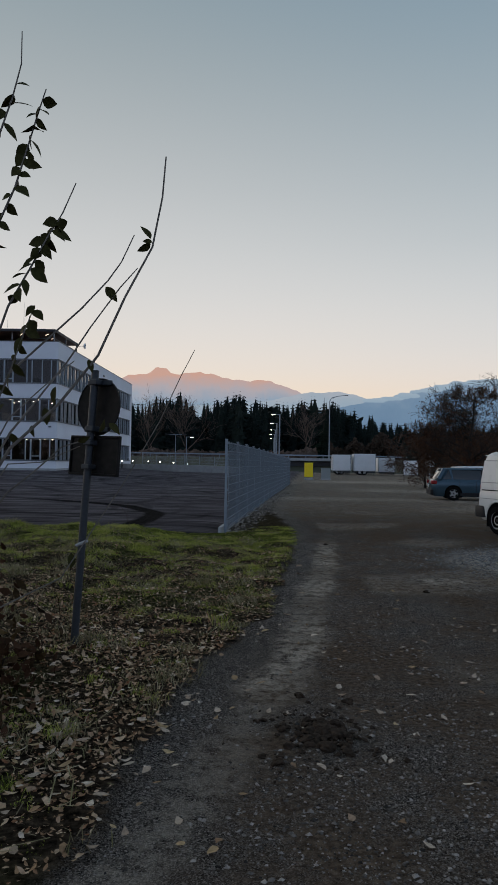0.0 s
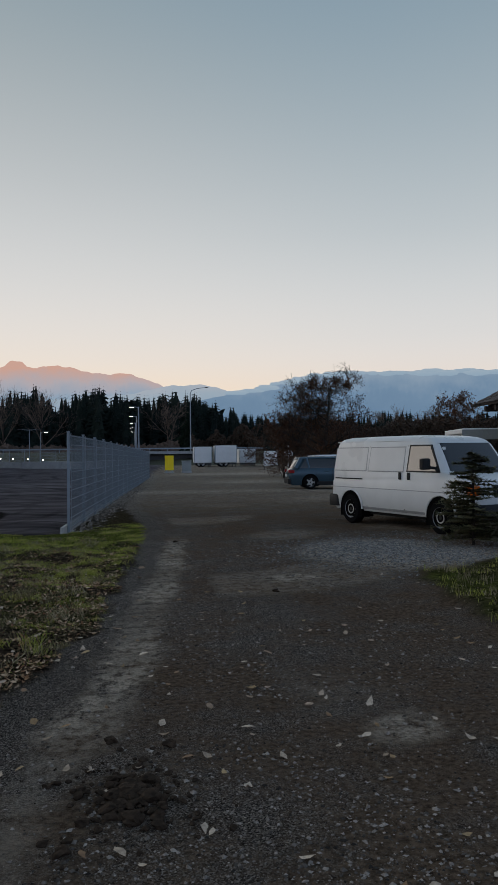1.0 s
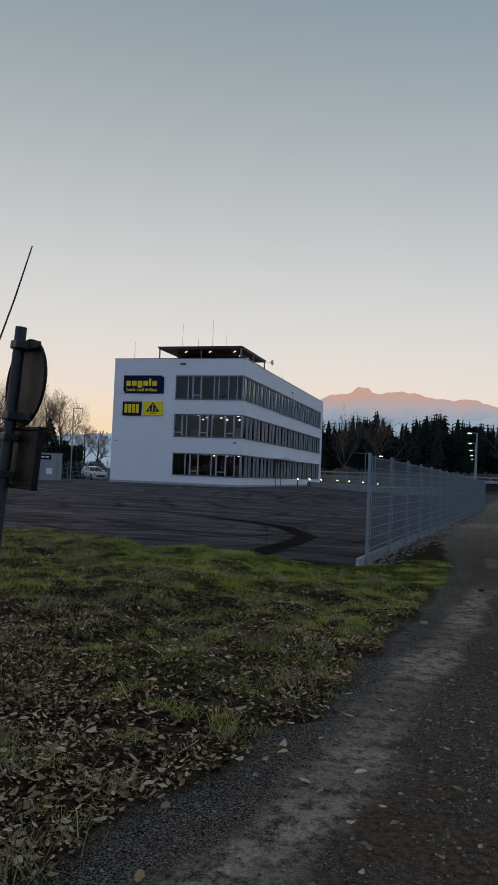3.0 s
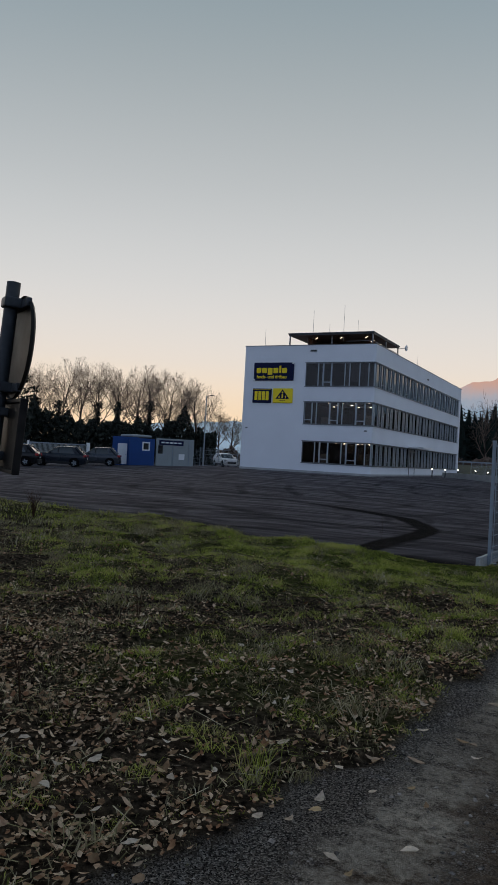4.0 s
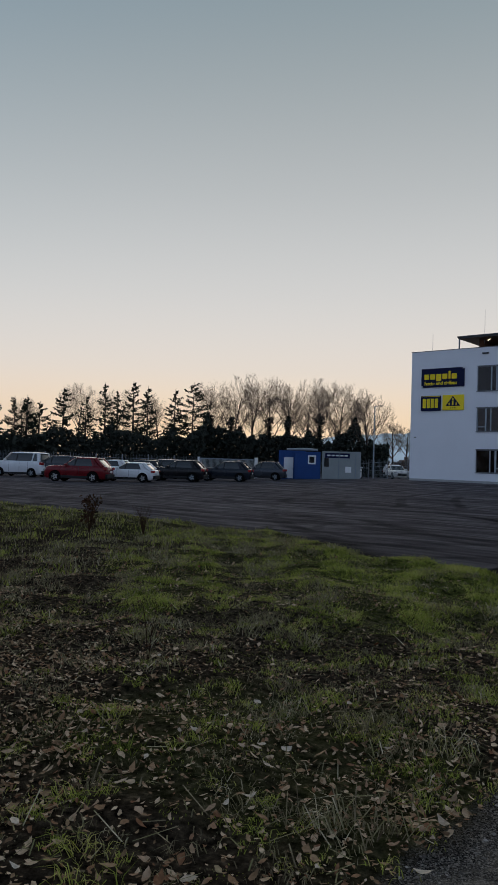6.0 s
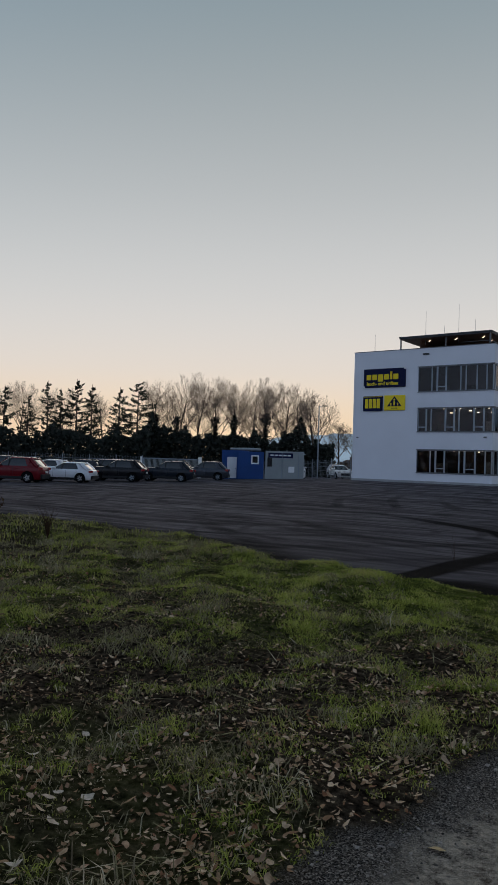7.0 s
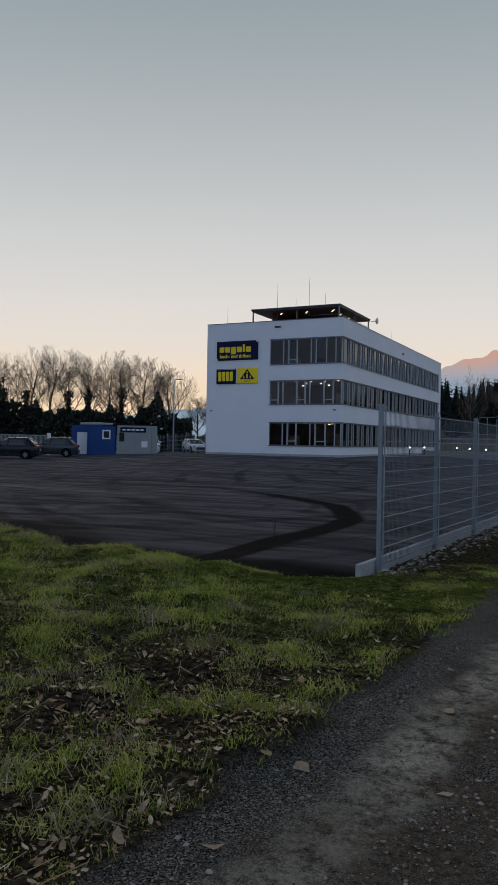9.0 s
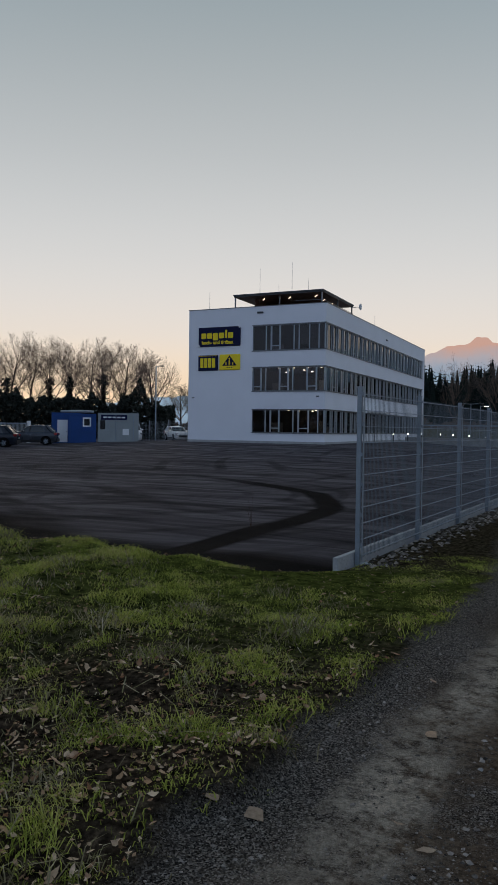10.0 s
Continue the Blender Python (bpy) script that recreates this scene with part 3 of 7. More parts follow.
# ---- office building ----
def office_building():
    X0, X1, Y0, Y1, Z0, Z1 = -30.92, -18.16, 66.23, 104.63, 0.30, 11.87
    house = base("office_building", pose(0, 0, 0), "white rendered three-storey office building with ribbon windows", "building")
    bands = [(1.22, 3.18), (4.72, 6.74), (8.14, 10.28)]
    wx0, wy1, t = -24.72, 103.55, 0.36
    # walls: bands between the ribbons, and the closed parts
    edges = [Z0] + [z for bnd in bands for z in bnd] + [Z1]
    for k in range(0, len(edges), 2):
        z0, z1 = edges[k], edges[k + 1]
        part("wall", box(wx0, X1, Y0, Y0 + t, z0, z1), M_RENDER, house)
        part("wall", box(X1 - t, X1, Y0 + t, Y1, z0, z1), M_RENDER, house)
    part("wall", box(X0, wx0, Y0, Y0 + t, Z0, Z1), M_RENDER, house)
    for z0, z1 in bands:
        part("wall", box(X1 - t, X1, wy1, Y1, z0, z1), M_RENDER, house)
    part("wall", box(X0, X0 + t, Y0 + t, Y1, Z0, Z1), M_RENDER, house)
    part("wall", box(X0 + t, X1 - t, Y1 - t, Y1, Z0, Z1), M_RENDER, house)
    part("plinth", box(X0 - 0.03, X1 + 0.03, Y0 - 0.04, Y0, 0.0, Z0 + 0.22), M_CONC, house, "grey plinth strip")
    part("plinth", box(X1, X1 + 0.03, Y0, Y1, 0.0, Z0 + 0.22), M_CONC, house)
    part("roof", box(X0 + t, X1 - t, Y0 + t, Y1 - t, Z1 - 0.75, Z1 - 0.45), M_CONC, house)
    part("parapet_cap", box(X0 - 0.04, X1 + 0.04, Y0 - 0.04, Y0 + t, Z1, Z1 + 0.05), M_FRAME, house, "thin grey metal parapet cap")
    part("parapet_cap", box(X1 - t, X1 + 0.04, Y0 + t, Y1 + 0.04, Z1, Z1 + 0.05), M_FRAME, house)
    part("parapet_cap", box(X0 - 0.04, X0 + t, Y0 + t, Y1 + 0.04, Z1, Z1 + 0.05), M_FRAME, house)
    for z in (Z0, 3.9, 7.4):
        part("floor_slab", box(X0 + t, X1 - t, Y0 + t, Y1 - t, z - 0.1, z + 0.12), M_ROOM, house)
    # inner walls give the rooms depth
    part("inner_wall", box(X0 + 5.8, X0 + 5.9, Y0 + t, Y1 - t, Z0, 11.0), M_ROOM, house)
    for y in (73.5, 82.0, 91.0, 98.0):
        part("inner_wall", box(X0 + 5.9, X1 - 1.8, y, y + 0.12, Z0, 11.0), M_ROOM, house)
    M_BLIND = mat("pale_window_blind", (0.46, 0.46, 0.50), 0.8, var=0.08, grain=30, broad=1, bump=0.0)
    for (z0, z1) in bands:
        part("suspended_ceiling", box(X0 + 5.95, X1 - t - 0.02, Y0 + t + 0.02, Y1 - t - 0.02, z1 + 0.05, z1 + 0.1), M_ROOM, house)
    rnd = random.Random(5)
    mul = bmesh.new()
    add_box(mul, -0.03, 0.03, -0.03, 0.05, 0, 1)
    # ribbon windows
    for bi, (z0, z1) in enumerate(bands):
        w = part("window", add_box(add_box(bmesh.new(), wx0, X1 - 0.02, Y0 + 0.09, Y0 + 0.2, z0, z0 + 0.07), wx0, X1 - 0.02, Y0 + 0.09, Y0 + 0.2, z1 - 0.07, z1), M_FRAME, house, "grey aluminium ribbon window")
        widths, sashes = ([0.80, 0.42, 1.25, 0.80, 0.40, 1.25, 0.85, 0.70], (0, 3, 6)) if bi == 1 else ([1.22, 0.45, 0.82, 1.25, 0.45, 0.92, 0.82, 0.60], (2, 5) if bi == 0 else (2,))
        x = wx0
        part("mullion", box(x, x + 0.06, Y0 + 0.08, Y0 + 0.2, z0, z1), M_FRAME, w)
        for k, wd in enumerate(widths):
            x2 = min(x + wd, X1 - 0.1)
            part("mullion", box(x2 - 0.045, x2 + 0.045, Y0 + 0.07, Y0 + 0.2, z0 + 0.07, z1 - 0.07), M_MULL, w)
            pn = part("pane", box(x + 0.03, x2 - 0.03, Y0 + 0.13, Y0 + 0.14, z0 + 0.07, z1 - 0.07), M_PANE, w)
            pn.visible_shadow = False
            if k in sashes:
                part("sash", add_box(add_box(add_box(bmesh.new(), x + 0.03, x2 - 0.03, Y0 + 0.1, Y0 + 0.17, z0 + 0.36, z0 + 0.44),
                                             x + 0.04, x + 0.09, Y0 + 0.1, Y0 + 0.17, z0 + 0.07, z1 - 0.07), x2 - 0.09, x2 - 0.04, Y0 + 0.1, Y0 + 0.17, z0 + 0.07, z1 - 0.07), M_MULL, w)
            if bi == 2 and k > 3:
                part("blind", box(x + 0.05, x2 - 0.05, Y0 + 0.26, Y0 + 0.27, z0 + (0.45 if k == 5 else 0.1), z1 - 0.08), M_BLIND, w, "pale half-drawn window blind")
            x = x2
        part("sill", box(wx0 - 0.04, X1 + 0.05, Y0 - 0.06, Y0 + 0.09, z0 - 0.05, z0), M_FRAME, w)
        part("reveal", box(wx0 - 0.05, X1 + 0.03, Y0 - 0.03, Y0 + 0.09, z1, z1 + 0.05), M_FRAME, w)
        w2 = part("window", add_box(add_box(bmesh.new(), X1 - 0.2, X1 - 0.09, Y0 + 0.1, wy1, z0, z0 + 0.07), X1 - 0.2, X1 - 0.09, Y0 + 0.1, wy1, z1 - 0.07, z1), M_FRAME, house, "grey aluminium ribbon window")
        y, k = Y0 + 0.12, 0
        while y < wy1 - 0.3:
            wd = (0.46, 1.12, 0.46, 0.80)[k % 4]
            y2 = min(y + wd, wy1 - 0.03)
            part("mullion", box(X1 - 0.2, X1 - 0.07, y2 - 0.045, y2 + 0.045, z0 + 0.07, z1 - 0.07), M_MULL, w2)
            pn = part("pane", box(X1 - 0.15, X1 - 0.14, y + 0.03, y2 - 0.03, z0 + 0.07, z1 - 0.07), M_PANE, w2)
            pn.visible_shadow = False
            if bi == 2 and k % 4 in (0, 3) and y < 84:
                part("blind", box(X1 - 0.28, X1 - 0.27, y + 0.05, y2 - 0.05, z0 + 0.1, z1 - 0.08), M_BLIND, w2)
            if k % 4 == 3:
                part("sash", box(X1 - 0.17, X1 - 0.1, y + 0.03, y2 - 0.03, z0 + 0.36, z0 + 0.44), M_FRAME, w2)
            y, k = y2, k + 1
        part("sill", box(X1 - 0.09, X1 + 0.06, Y0 + 0.09, wy1, z0 - 0.05, z0), M_FRAME, w2)
        part("reveal", box(X1 - 0.09, X1 + 0.03, Y0 + 0.09, wy1, z1, z1 + 0.05), M_FRAME, w2)
        # lit round ceiling lamps
        if bi < 2:
            nx = 5 if bi else 4
            for i in range(nx):
                for j in range(9):
                    if rnd.random() < ((0.9 if j < 4 else 0.5) if bi else 0.6):
                        lx, ly = wx0 + 0.7 + i * 1.25 + rnd.uniform(-0.1, 0.1), Y0 + 1.4 + j * 2.3 + rnd.uniform(-0.2, 0.2)
                        part("ceiling_lamp", tube([(lx, ly, z1 + 0.0), (lx, ly, z1 + 0.05)], 0.09, 8), M_LAMP, house, "lit round ceiling lamp")
        # desks and cupboards seen behind the glass
        for i in range(7):
            dy = Y0 + 1.3 + i * 4.6
            part("desk", add_box(add_box(add_box(bmesh.new(), X1 - 2.6, X1 - 0.9, dy, dy + 0.8, z0 - 0.33, z0 - 0.29, 0.01), X1 - 2.55, X1 - 2.5, dy, dy + 0.8, z0 - 1.0, z0 - 0.33), X1 - 1.0, X1 - 0.95, dy, dy + 0.8, z0 - 1.0, z0 - 0.33), M_WHITE, house)
        for i in range(3):
            cx = wx0 + 0.4 + i * 2.2
            part("cupboard", box(cx, cx + 0.9, Y0 + 3.4, Y0 + 3.85, z0 - 0.9, z0 + 0.9 + 0.1 * i, 0.01), M_ROOM if i % 2 else M_WHITE, house)
    # entrance door on the long side
    door = part("entrance_door", add_box(add_box(add_box(bmesh.new(), X1 - 0.02, X1 + 0.05, 79.0, 79.1, Z0 + 0.02, 2.9), X1 - 0.02, X1 + 0.05, 81.3, 81.4, Z0 + 0.02, 2.9), X1 - 0.02, X1 + 0.05, 79.1, 81.3, 2.8, 2.9), M_FRAME, house)
    part("canopy", box(X1, X1 + 1.6, 78.4, 82.0, 3.2, 3.38, 0.02), M_WHITE, house, "flat white entrance canopy")
    # roof terrace pavilion
    rx0, rx1, ry0, ry1 = -26.75, -18.55, 66.5, 75.0
    pav = part("roof_pavilion", add_box(add_box(bmesh.new(), rx0, rx1, ry0, ry1, 12.96, 13.06), rx0 + 0.05, rx1 - 0.05, ry0 + 0.05, ry1 - 0.05, 12.86, 12.96), M_DARKMETAL, house, "dark flat steel terrace roof")
    for x, y in ((rx0 + 0.15, ry0 + 0.15), (rx1 - 0.15, ry0 + 0.15), (rx1 - 0.15, ry1 - 0.15), (rx0 + 4.1, ry0 + 0.6), (rx1 - 0.15, ry0 + 4.2)):
        part("post", box(x - 0.05, x + 0.05, y - 0.05, y + 0.05, Z1 - 0.45, 12.87), M_FRAME, pav)
    M_BROWN = mat("brown_pavilion_boards", (0.12, 0.062, 0.042), 0.7, var=0.25, grain=18, broad=2, bump=0.1)
    part("back_wall", box(rx0 + 1.6, rx1 - 1.2, ry0 + 4.4, ry0 + 4.6, Z1 - 0.45, 12.86), M_BROWN, pav, "brown boarded pavilion wall")
    part("side_wall", box(rx0 + 1.5, rx0 + 1.6, ry0 + 1.2, ry0 + 4.6, Z1 - 0.45, 12.86), M_BROWN, pav)
    for i in range(5):
        lx, ly = (rx0 + 2.2 + i * 2.4, ry0 + 1.6) if i < 3 else (rx1 - 1.3, ry0 + 3.8 + (i - 3) * 2.2)
        lamp = part("strip_lamp", box(-0.42, 0.42, -0.04, 0.04, 0, 0.035), M_STRIP, pav, "lit strip lamp")
        lamp.matrix_local = pose(lx, ly, 12.79, 0, 0, -58)
    part("soffit", box(rx0 + 0.08, rx1 - 0.08, ry0 + 0.08, ry1 - 0.08, 12.835, 12.857), M_BROWN, pav, "brown boarded soffit")
    part("railing", tube([(rx1 - 2.6, ry0 + 0.2, 12.25), (rx1 - 0.1, ry0 + 0.2, 12.25), (rx1 - 0.1, ry1, 12.25)], 0.025, 6), M_FRAME, pav)
    dish = part("satellite_dish", tube([(-17.9, 74.4, 12.75), (-17.82, 74.4, 12.75), (-17.70, 74.4, 12.75)], [0.08, 0.24, 0.30], 14), M_WHITE, house)
    part("bracket", tube([(-18.6, 74.4, 12.7), (-17.9, 74.4, 12.75)], 0.025, 6), M_GALV, dish)
    for x, y, h in ((-29.3, 67.0, 1.7), (-24.9, 68.0, 3.6), (-24.8, 72.0, 3.0), (-21.9, 68.0, 3.9), (-21.9, 72.0, 3.3), (-18.5, 82.0, 1.2)):
        part("lightning_rod", tube([(x, y, Z1 - 0.1 if h < 2.5 else 12.5), (x, y, Z1 + h)], [0.022, 0.010], 5), M_GALV, house)
    # small wall fittings
    part("wall_spout", box(-24.3, -23.75, Y0 - 0.10, Y0, 11.30, 11.44, 0.01), M_DARKMETAL, house)
    part("wall_spout", box(X1, X1 + 0.10, 85.2, 85.7, 10.9, 11.04, 0.01), M_DARKMETAL, house)
    part("wall_lamp", box(-30.5, -30.3, Y0 - 0.1, Y0, 4.15, 4.25, 0.01), M_FRAME, house)
    part("wall_lamp", box(X1 - 0.75, X1 - 0.5, Y0 - 0.1, Y0, 4.2, 4.32, 0.01), M_FRAME, house)
    return house


def lettering(text, size, material, parent, m):
    cu = bpy.data.curves.new("words", "FONT")
    cu.body, cu.size, cu.extrude = text, size, 0.01
    cu.offset = 0.012
    tmp = new("words", cu)
    dg = bpy.context.evaluated_depsgraph_get()
    me = bpy.data.meshes.new_from_object(tmp.evaluated_get(dg))
    bpy.data.objects.remove(tmp)
    me.materials.clear()
    ob = tagged(link_mesh("words", me, material, parent), kind="stuff")
    ob.matrix_local = m
    return ob


def wall_signs():
    y = 66.23
    upright = Matrix.Rotation(radians(90), 4, "X")

    def board(name, x0, x1, z0, z1, face, rim, label):
        s = base(name, pose(x0, y, z0), label, "sign", "signs on the building's wall")
        w, h = x1 - x0, z1 - z0
        part("panel", box(0, w, -0.12, -0.004, 0, h, 0.04), rim, s)
        if face is not rim:
            part("face", box(0.06, w - 0.06, -0.128, -0.12, 0.06, h - 0.06), face, s)
        return s, w, h

    s, w, h = board("company_sign", -29.90, -25.84, 8.64, 10.31, M_NAVY, M_NAVY, "dark blue company sign with a yellow wordmark, on the white wall")
    # wordmark as plain rounded blocks
    x = 0.32
    for wd, up, dn in ((0.50, 0, 0), (0.52, 0, 0), (0.52, 0, 0.16), (0.52, 0, 0), (0.24, 0.22, 0), (0.52, 0, 0)):
        part("mark_block", box(x, x + wd - 0.05, -0.16, -0.12, 0.68 - dn, 1.16 + up, 0.05), M_YELLOW, s)
        x += wd + 0.06
    lettering("hoch- und tiefbau", 0.43, M_YELLOW, s, Matrix.Translation((0.34, -0.135, 0.20)) @ upright)
    part("corner_patch", box(-0.02, 0.16, -0.134, -0.10, -0.02, 0.14, 0.03), M_WHITE, s)
    part("corner_patch", box(w - 0.16, w + 0.02, -0.134, -0.10, h - 0.14, h + 0.02, 0.03), M_WHITE, s)

    s, w, h = board("company_sign", -29.90, -27.98, 6.55, 7.89, M_NAVY, M_NAVY, "dark blue sign with four yellow blocks, on the white wall")
    part("border", box(0.05, w - 0.05, -0.126, -0.12, h - 0.09, h - 0.05), M_YELLOW, s)
    for k in range(4):
        x = 0.22 + k * 0.385
        part("mark_block", box(x, x + 0.30, -0.15, -0.12, 0.25, 1.08, 0.03), M_YELLOW, s)

    s, w, h = board("company_sign", -27.82, -25.84, 6.58, 7.92, M_YELLOW, M_YELLOW, "yellow sign with a black triangle emblem, on the white wall")
    bm = bmesh.new()
    vs = [bm.verts.new(p) for p in ((0.30, -0.125, 0.36), (1.68, -0.125, 0.36), (0.99, -0.125, 1.24))]
    f0 = bm.faces.new(vs)
    ex = bmesh.ops.extrude_face_region(bm, geom=[f0])
    bmesh.ops.translate(bm, vec=(0, -0.02, 0), verts=[v for v in ex["geom"] if isinstance(v, bmesh.types.BMVert)])
    part("emblem", bm, M_NAVY, s)
    part("emblem_bar", box(0.92, 1.06, -0.152, -0.145, 0.44, 0.82, 0.02), M_YELLOW, s)
    part("emblem_dot", tube([(0.99, -0.152, 0.95), (0.99, -0.145, 0.95)], 0.08, 12), M_YELLOW, s)
    part("emblem_ring", box(0.62, 0.72, -0.152, -0.145, 0.42, 0.66, 0.02), M_YELLOW, s)
    part("emblem_ring", box(1.26, 1.36, -0.152, -0.145, 0.42, 0.66, 0.02), M_YELLOW, s)
    for k in range(3):
        part("caption_bar", box(0.72 + k * 0.2, 0.84 + k * 0.2, -0.13, -0.12, 0.16, 0.23), M_NAVY, s)


office_building()
wall_signs()


# ---- steel mesh fence on its kerb ----
def mesh_fence():
    a, b = Vector((*FENCE_A, 0)), Vector((*FENCE_B, 0))
    run = (b - a).length
    d = (b - a) / run
    yaw = math.degrees(math.atan2(-d.x, d.y))
    fence = base("mesh_fence", pose(0, 0, 0), "galvanised double-wire mesh fence along the gravel track", "fence")
    pitch, n = 2.52, 17

    # one panel, along local y
    v, q = [], []

    def bar(p0, p1, r):
        p0, p1 = np.array(p0), np.array(p1)
        along = (p1 - p0) / np.linalg.norm(p1 - p0)
        s1 = np.array([1.0, 0, 0])
        s2 = np.cross(along, s1)
        k = len(v)
        for p in (p0, p1):
            for c, s in ((1, 1), (-1, 1), (-1, -1), (1, -1)):
                v.append(p + r * (c * s1 + s * s2))
        for i in range(4):
            q.append((k + i, k + (i + 1) % 4, k + 4 + (i + 1) % 4, k + 4 + i))

    for i in range(50):
        yy = 0.03 + i * 0.05
        bar((0, yy, 0.0), (0, yy, 2.03), 0.0020)
    for i in range(11):
        zz = 0.03 + i * 0.1975
        for x in (-0.007, 0.007):
            bar((x, 0.0, zz), (x, 2.5, zz), 0.0042)
    panel_mesh = bpy.data.meshes.new("wire_panel")
    panel_mesh.from_pydata([tuple(p) for p in v], [], q)
    panel_mesh.materials.append(M_GALV)
    panel_mesh.materials.append(M_WIRE)
    panel_mesh.polygons.foreach_set("material_index", [1] * 200 + [0] * (len(q) - 200))
    pm = bpy.data.meshes.new("post")
    bm = box(-0.03, 0.03, -0.02, 0.02, -0.3, 2.06, 0.004)
    add_box(bm, -0.034, 0.034, -0.024, 0.024, 2.06, 2.08, 0.004)
    for i in range(6):
        add_box(bm, 0.03, 0.052, -0.018, 0.018, 0.12 + i * 0.37, 0.16 + i * 0.37)
    bm.to_mesh(pm)
    bm.free()
    pm.materials.append(M_GALV)
    strip = bpy.data.meshes.new("cover_strip")
    bm = box(0.052, 0.058, -0.02, 0.02, -0.05, 2.04)
    bm.to_mesh(strip)
    bm.free()
    strip.materials.append(M_GALV)
    for i in range(n + 1):
        p = a + d * pitch * i
        zg = 0.02 - 0.30 * smooth01(16, 62, p.y)
        m = pose(p.x, p.y, float(zg), 0, 0, yaw)
        post = link_mesh("post", pm, [], fence)
        post.matrix_basis = m
        cs = link_mesh("cover_strip", strip, [], post)
        if i < n:
            pn = tagged(link_mesh("wire_panel", panel_mesh, [], fence), kind="stuff")
            pn.matrix_basis = m @ pose(0.045, 0.0, -0.02)
    kerb = base("fence_kerb", pose(0, 0, 0), "pale concrete kerb slabs under the mesh fence", "kerb", kind="structure")
    for i in range(n):
        p = a + d * (pitch * i - (0.55 if i == 0 else 0))
        zg = 0.02 - 0.30 * smooth01(16, 62, p.y)
        L = pitch + (0.55 if i == 0 else 0) - 0.012
        k = part("kerb_slab", box(-0.10, -0.034, 0, L, -0.45, 0.05, 0.008), M_CONC, kerb)
        k.matrix_basis = pose(p.x - 0.0, p.y, float(zg), 0, 0, yaw)
    rnd = random.Random(3)
    for i in range(9):
        p = a + d * (pitch * i)
        bm = bmesh.new()
        bmesh.ops.create_icosphere(bm, subdivisions=2, radius=0.13)
        for vv in bm.verts:
            vv.co *= 1 + 0.25 * noise.noise(vv.co * 6 + Vector((i * 3, 0, 0)))
            vv.co.z *= 0.55
        f = part("concrete_footing", bm, M_CONC, fence, "rough concrete post footing")
        f.matrix_basis = pose(p.x + 0.10, p.y + 0.05, land_z(p.x + 0.1, p.y) - 0.05, 0, 0, rnd.uniform(0, 90))


mesh_fence()


# ---- vehicles ----
M_TYRE = mat("tyre_rubber", (0.007, 0.007, 0.0075), 0.95, spec=0.05, var=0.25, grain=30, broad=5, bump=0.1)
M_STEELRIM = mat("steel_wheel", (0.42, 0.42, 0.42), 0.5, metal=0.3, var=0.2, grain=25, broad=5, bump=0.02)
# near-black: paints the shade of wheel wells and rim holes on solid shapes
M_WELLSHADE = mat("painted_well_shade", (0.004, 0.004, 0.004), 0.95, spec=0.02, var=0.2, grain=30, broad=5, bump=0.0)
M_BLACKPLASTIC = mat("black_plastic", (0.018, 0.018, 0.019), 0.6, spec=0.2, var=0.2, grain=60, broad=3, bump=0.05)
M_CARGLASS = mat("dark_car_glass", (0.012, 0.014, 0.016), 0.05, var=0.1, grain=5, broad=1, bump=0.0, spec=0.8)
M_REDLIGHT = mat("red_lamp_plastic", (0.28, 0.012, 0.012), 0.25, var=0.1, grain=60, broad=5, bump=0.02)
M_AMBER = mat("amber_lamp_plastic", (0.55, 0.12, 0.015), 0.25, var=0.1, grain=60, broad=5, bump=0.02)
M_CLEARLIGHT = mat("clear_lamp_plastic", (0.55, 0.56, 0.56), 0.15, metal=0.5, var=0.1, grain=60, broad=5, bump=0.02)
M_PLATE = mat("number_plate", (0.62, 0.62, 0.60), 0.5, var=0.05, grain=10, broad=2, bump=0.0)


def paint(name, col, rough=0.25, var=0.06, dirt=None, metal=0.0):
    m = mat(name, col, rough, metal=metal, var=var, grain=3, broad=0.6, bump=0.0, dirt=dirt, spec=0.22)
    m.node_tree.nodes["Principled BSDF"].inputs["Coat Weight"].default_value = 0.12
    m.node_tree.nodes["Principled BSDF"].inputs["Coat Roughness"].default_value = 0.12
    return m


def ring_disc(r0, r1, y0, y1, sides=20, hub=0.0):
    """A flat wheel disc or ring about the y axis."""
    bm = bmesh.new()
    prof = [(r0, y0), (r1, y0), (r1, y1), (r0, y1)] if r0 > 0 else [(0.001, y0), (r1, y0), (r1, y1), (0.001, y1)]
    rings = []
    for r, y in prof:
        rings.append([bm.verts.new((r * math.cos(2 * math.pi * k / sides), y, r * math.sin(2 * math.pi * k / sides))) for k in range(sides)])
    for a, b in zip(rings, rings[1:] + rings[:1]):
        for k in range(sides):
            bm.faces.new((a[k], b[k], b[(k + 1) % sides], a[(k + 1) % sides]))
    return bm


def lathe_y(profile, sides=20):
    """A turned shape about the y axis from (radius, y) points."""
    bm = bmesh.new()
    rings = [[bm.verts.new((r * math.cos(2 * math.pi * k / sides), y, r * math.sin(2 * math.pi * k / sides))) for k in range(sides)] for r, y in profile]
    for a, b in zip(rings, rings[1:]):
        for k in range(sides):
            bm.faces.new((a[k], b[k], b[(k + 1) % sides], a[(k + 1) % sides]))
    return bm


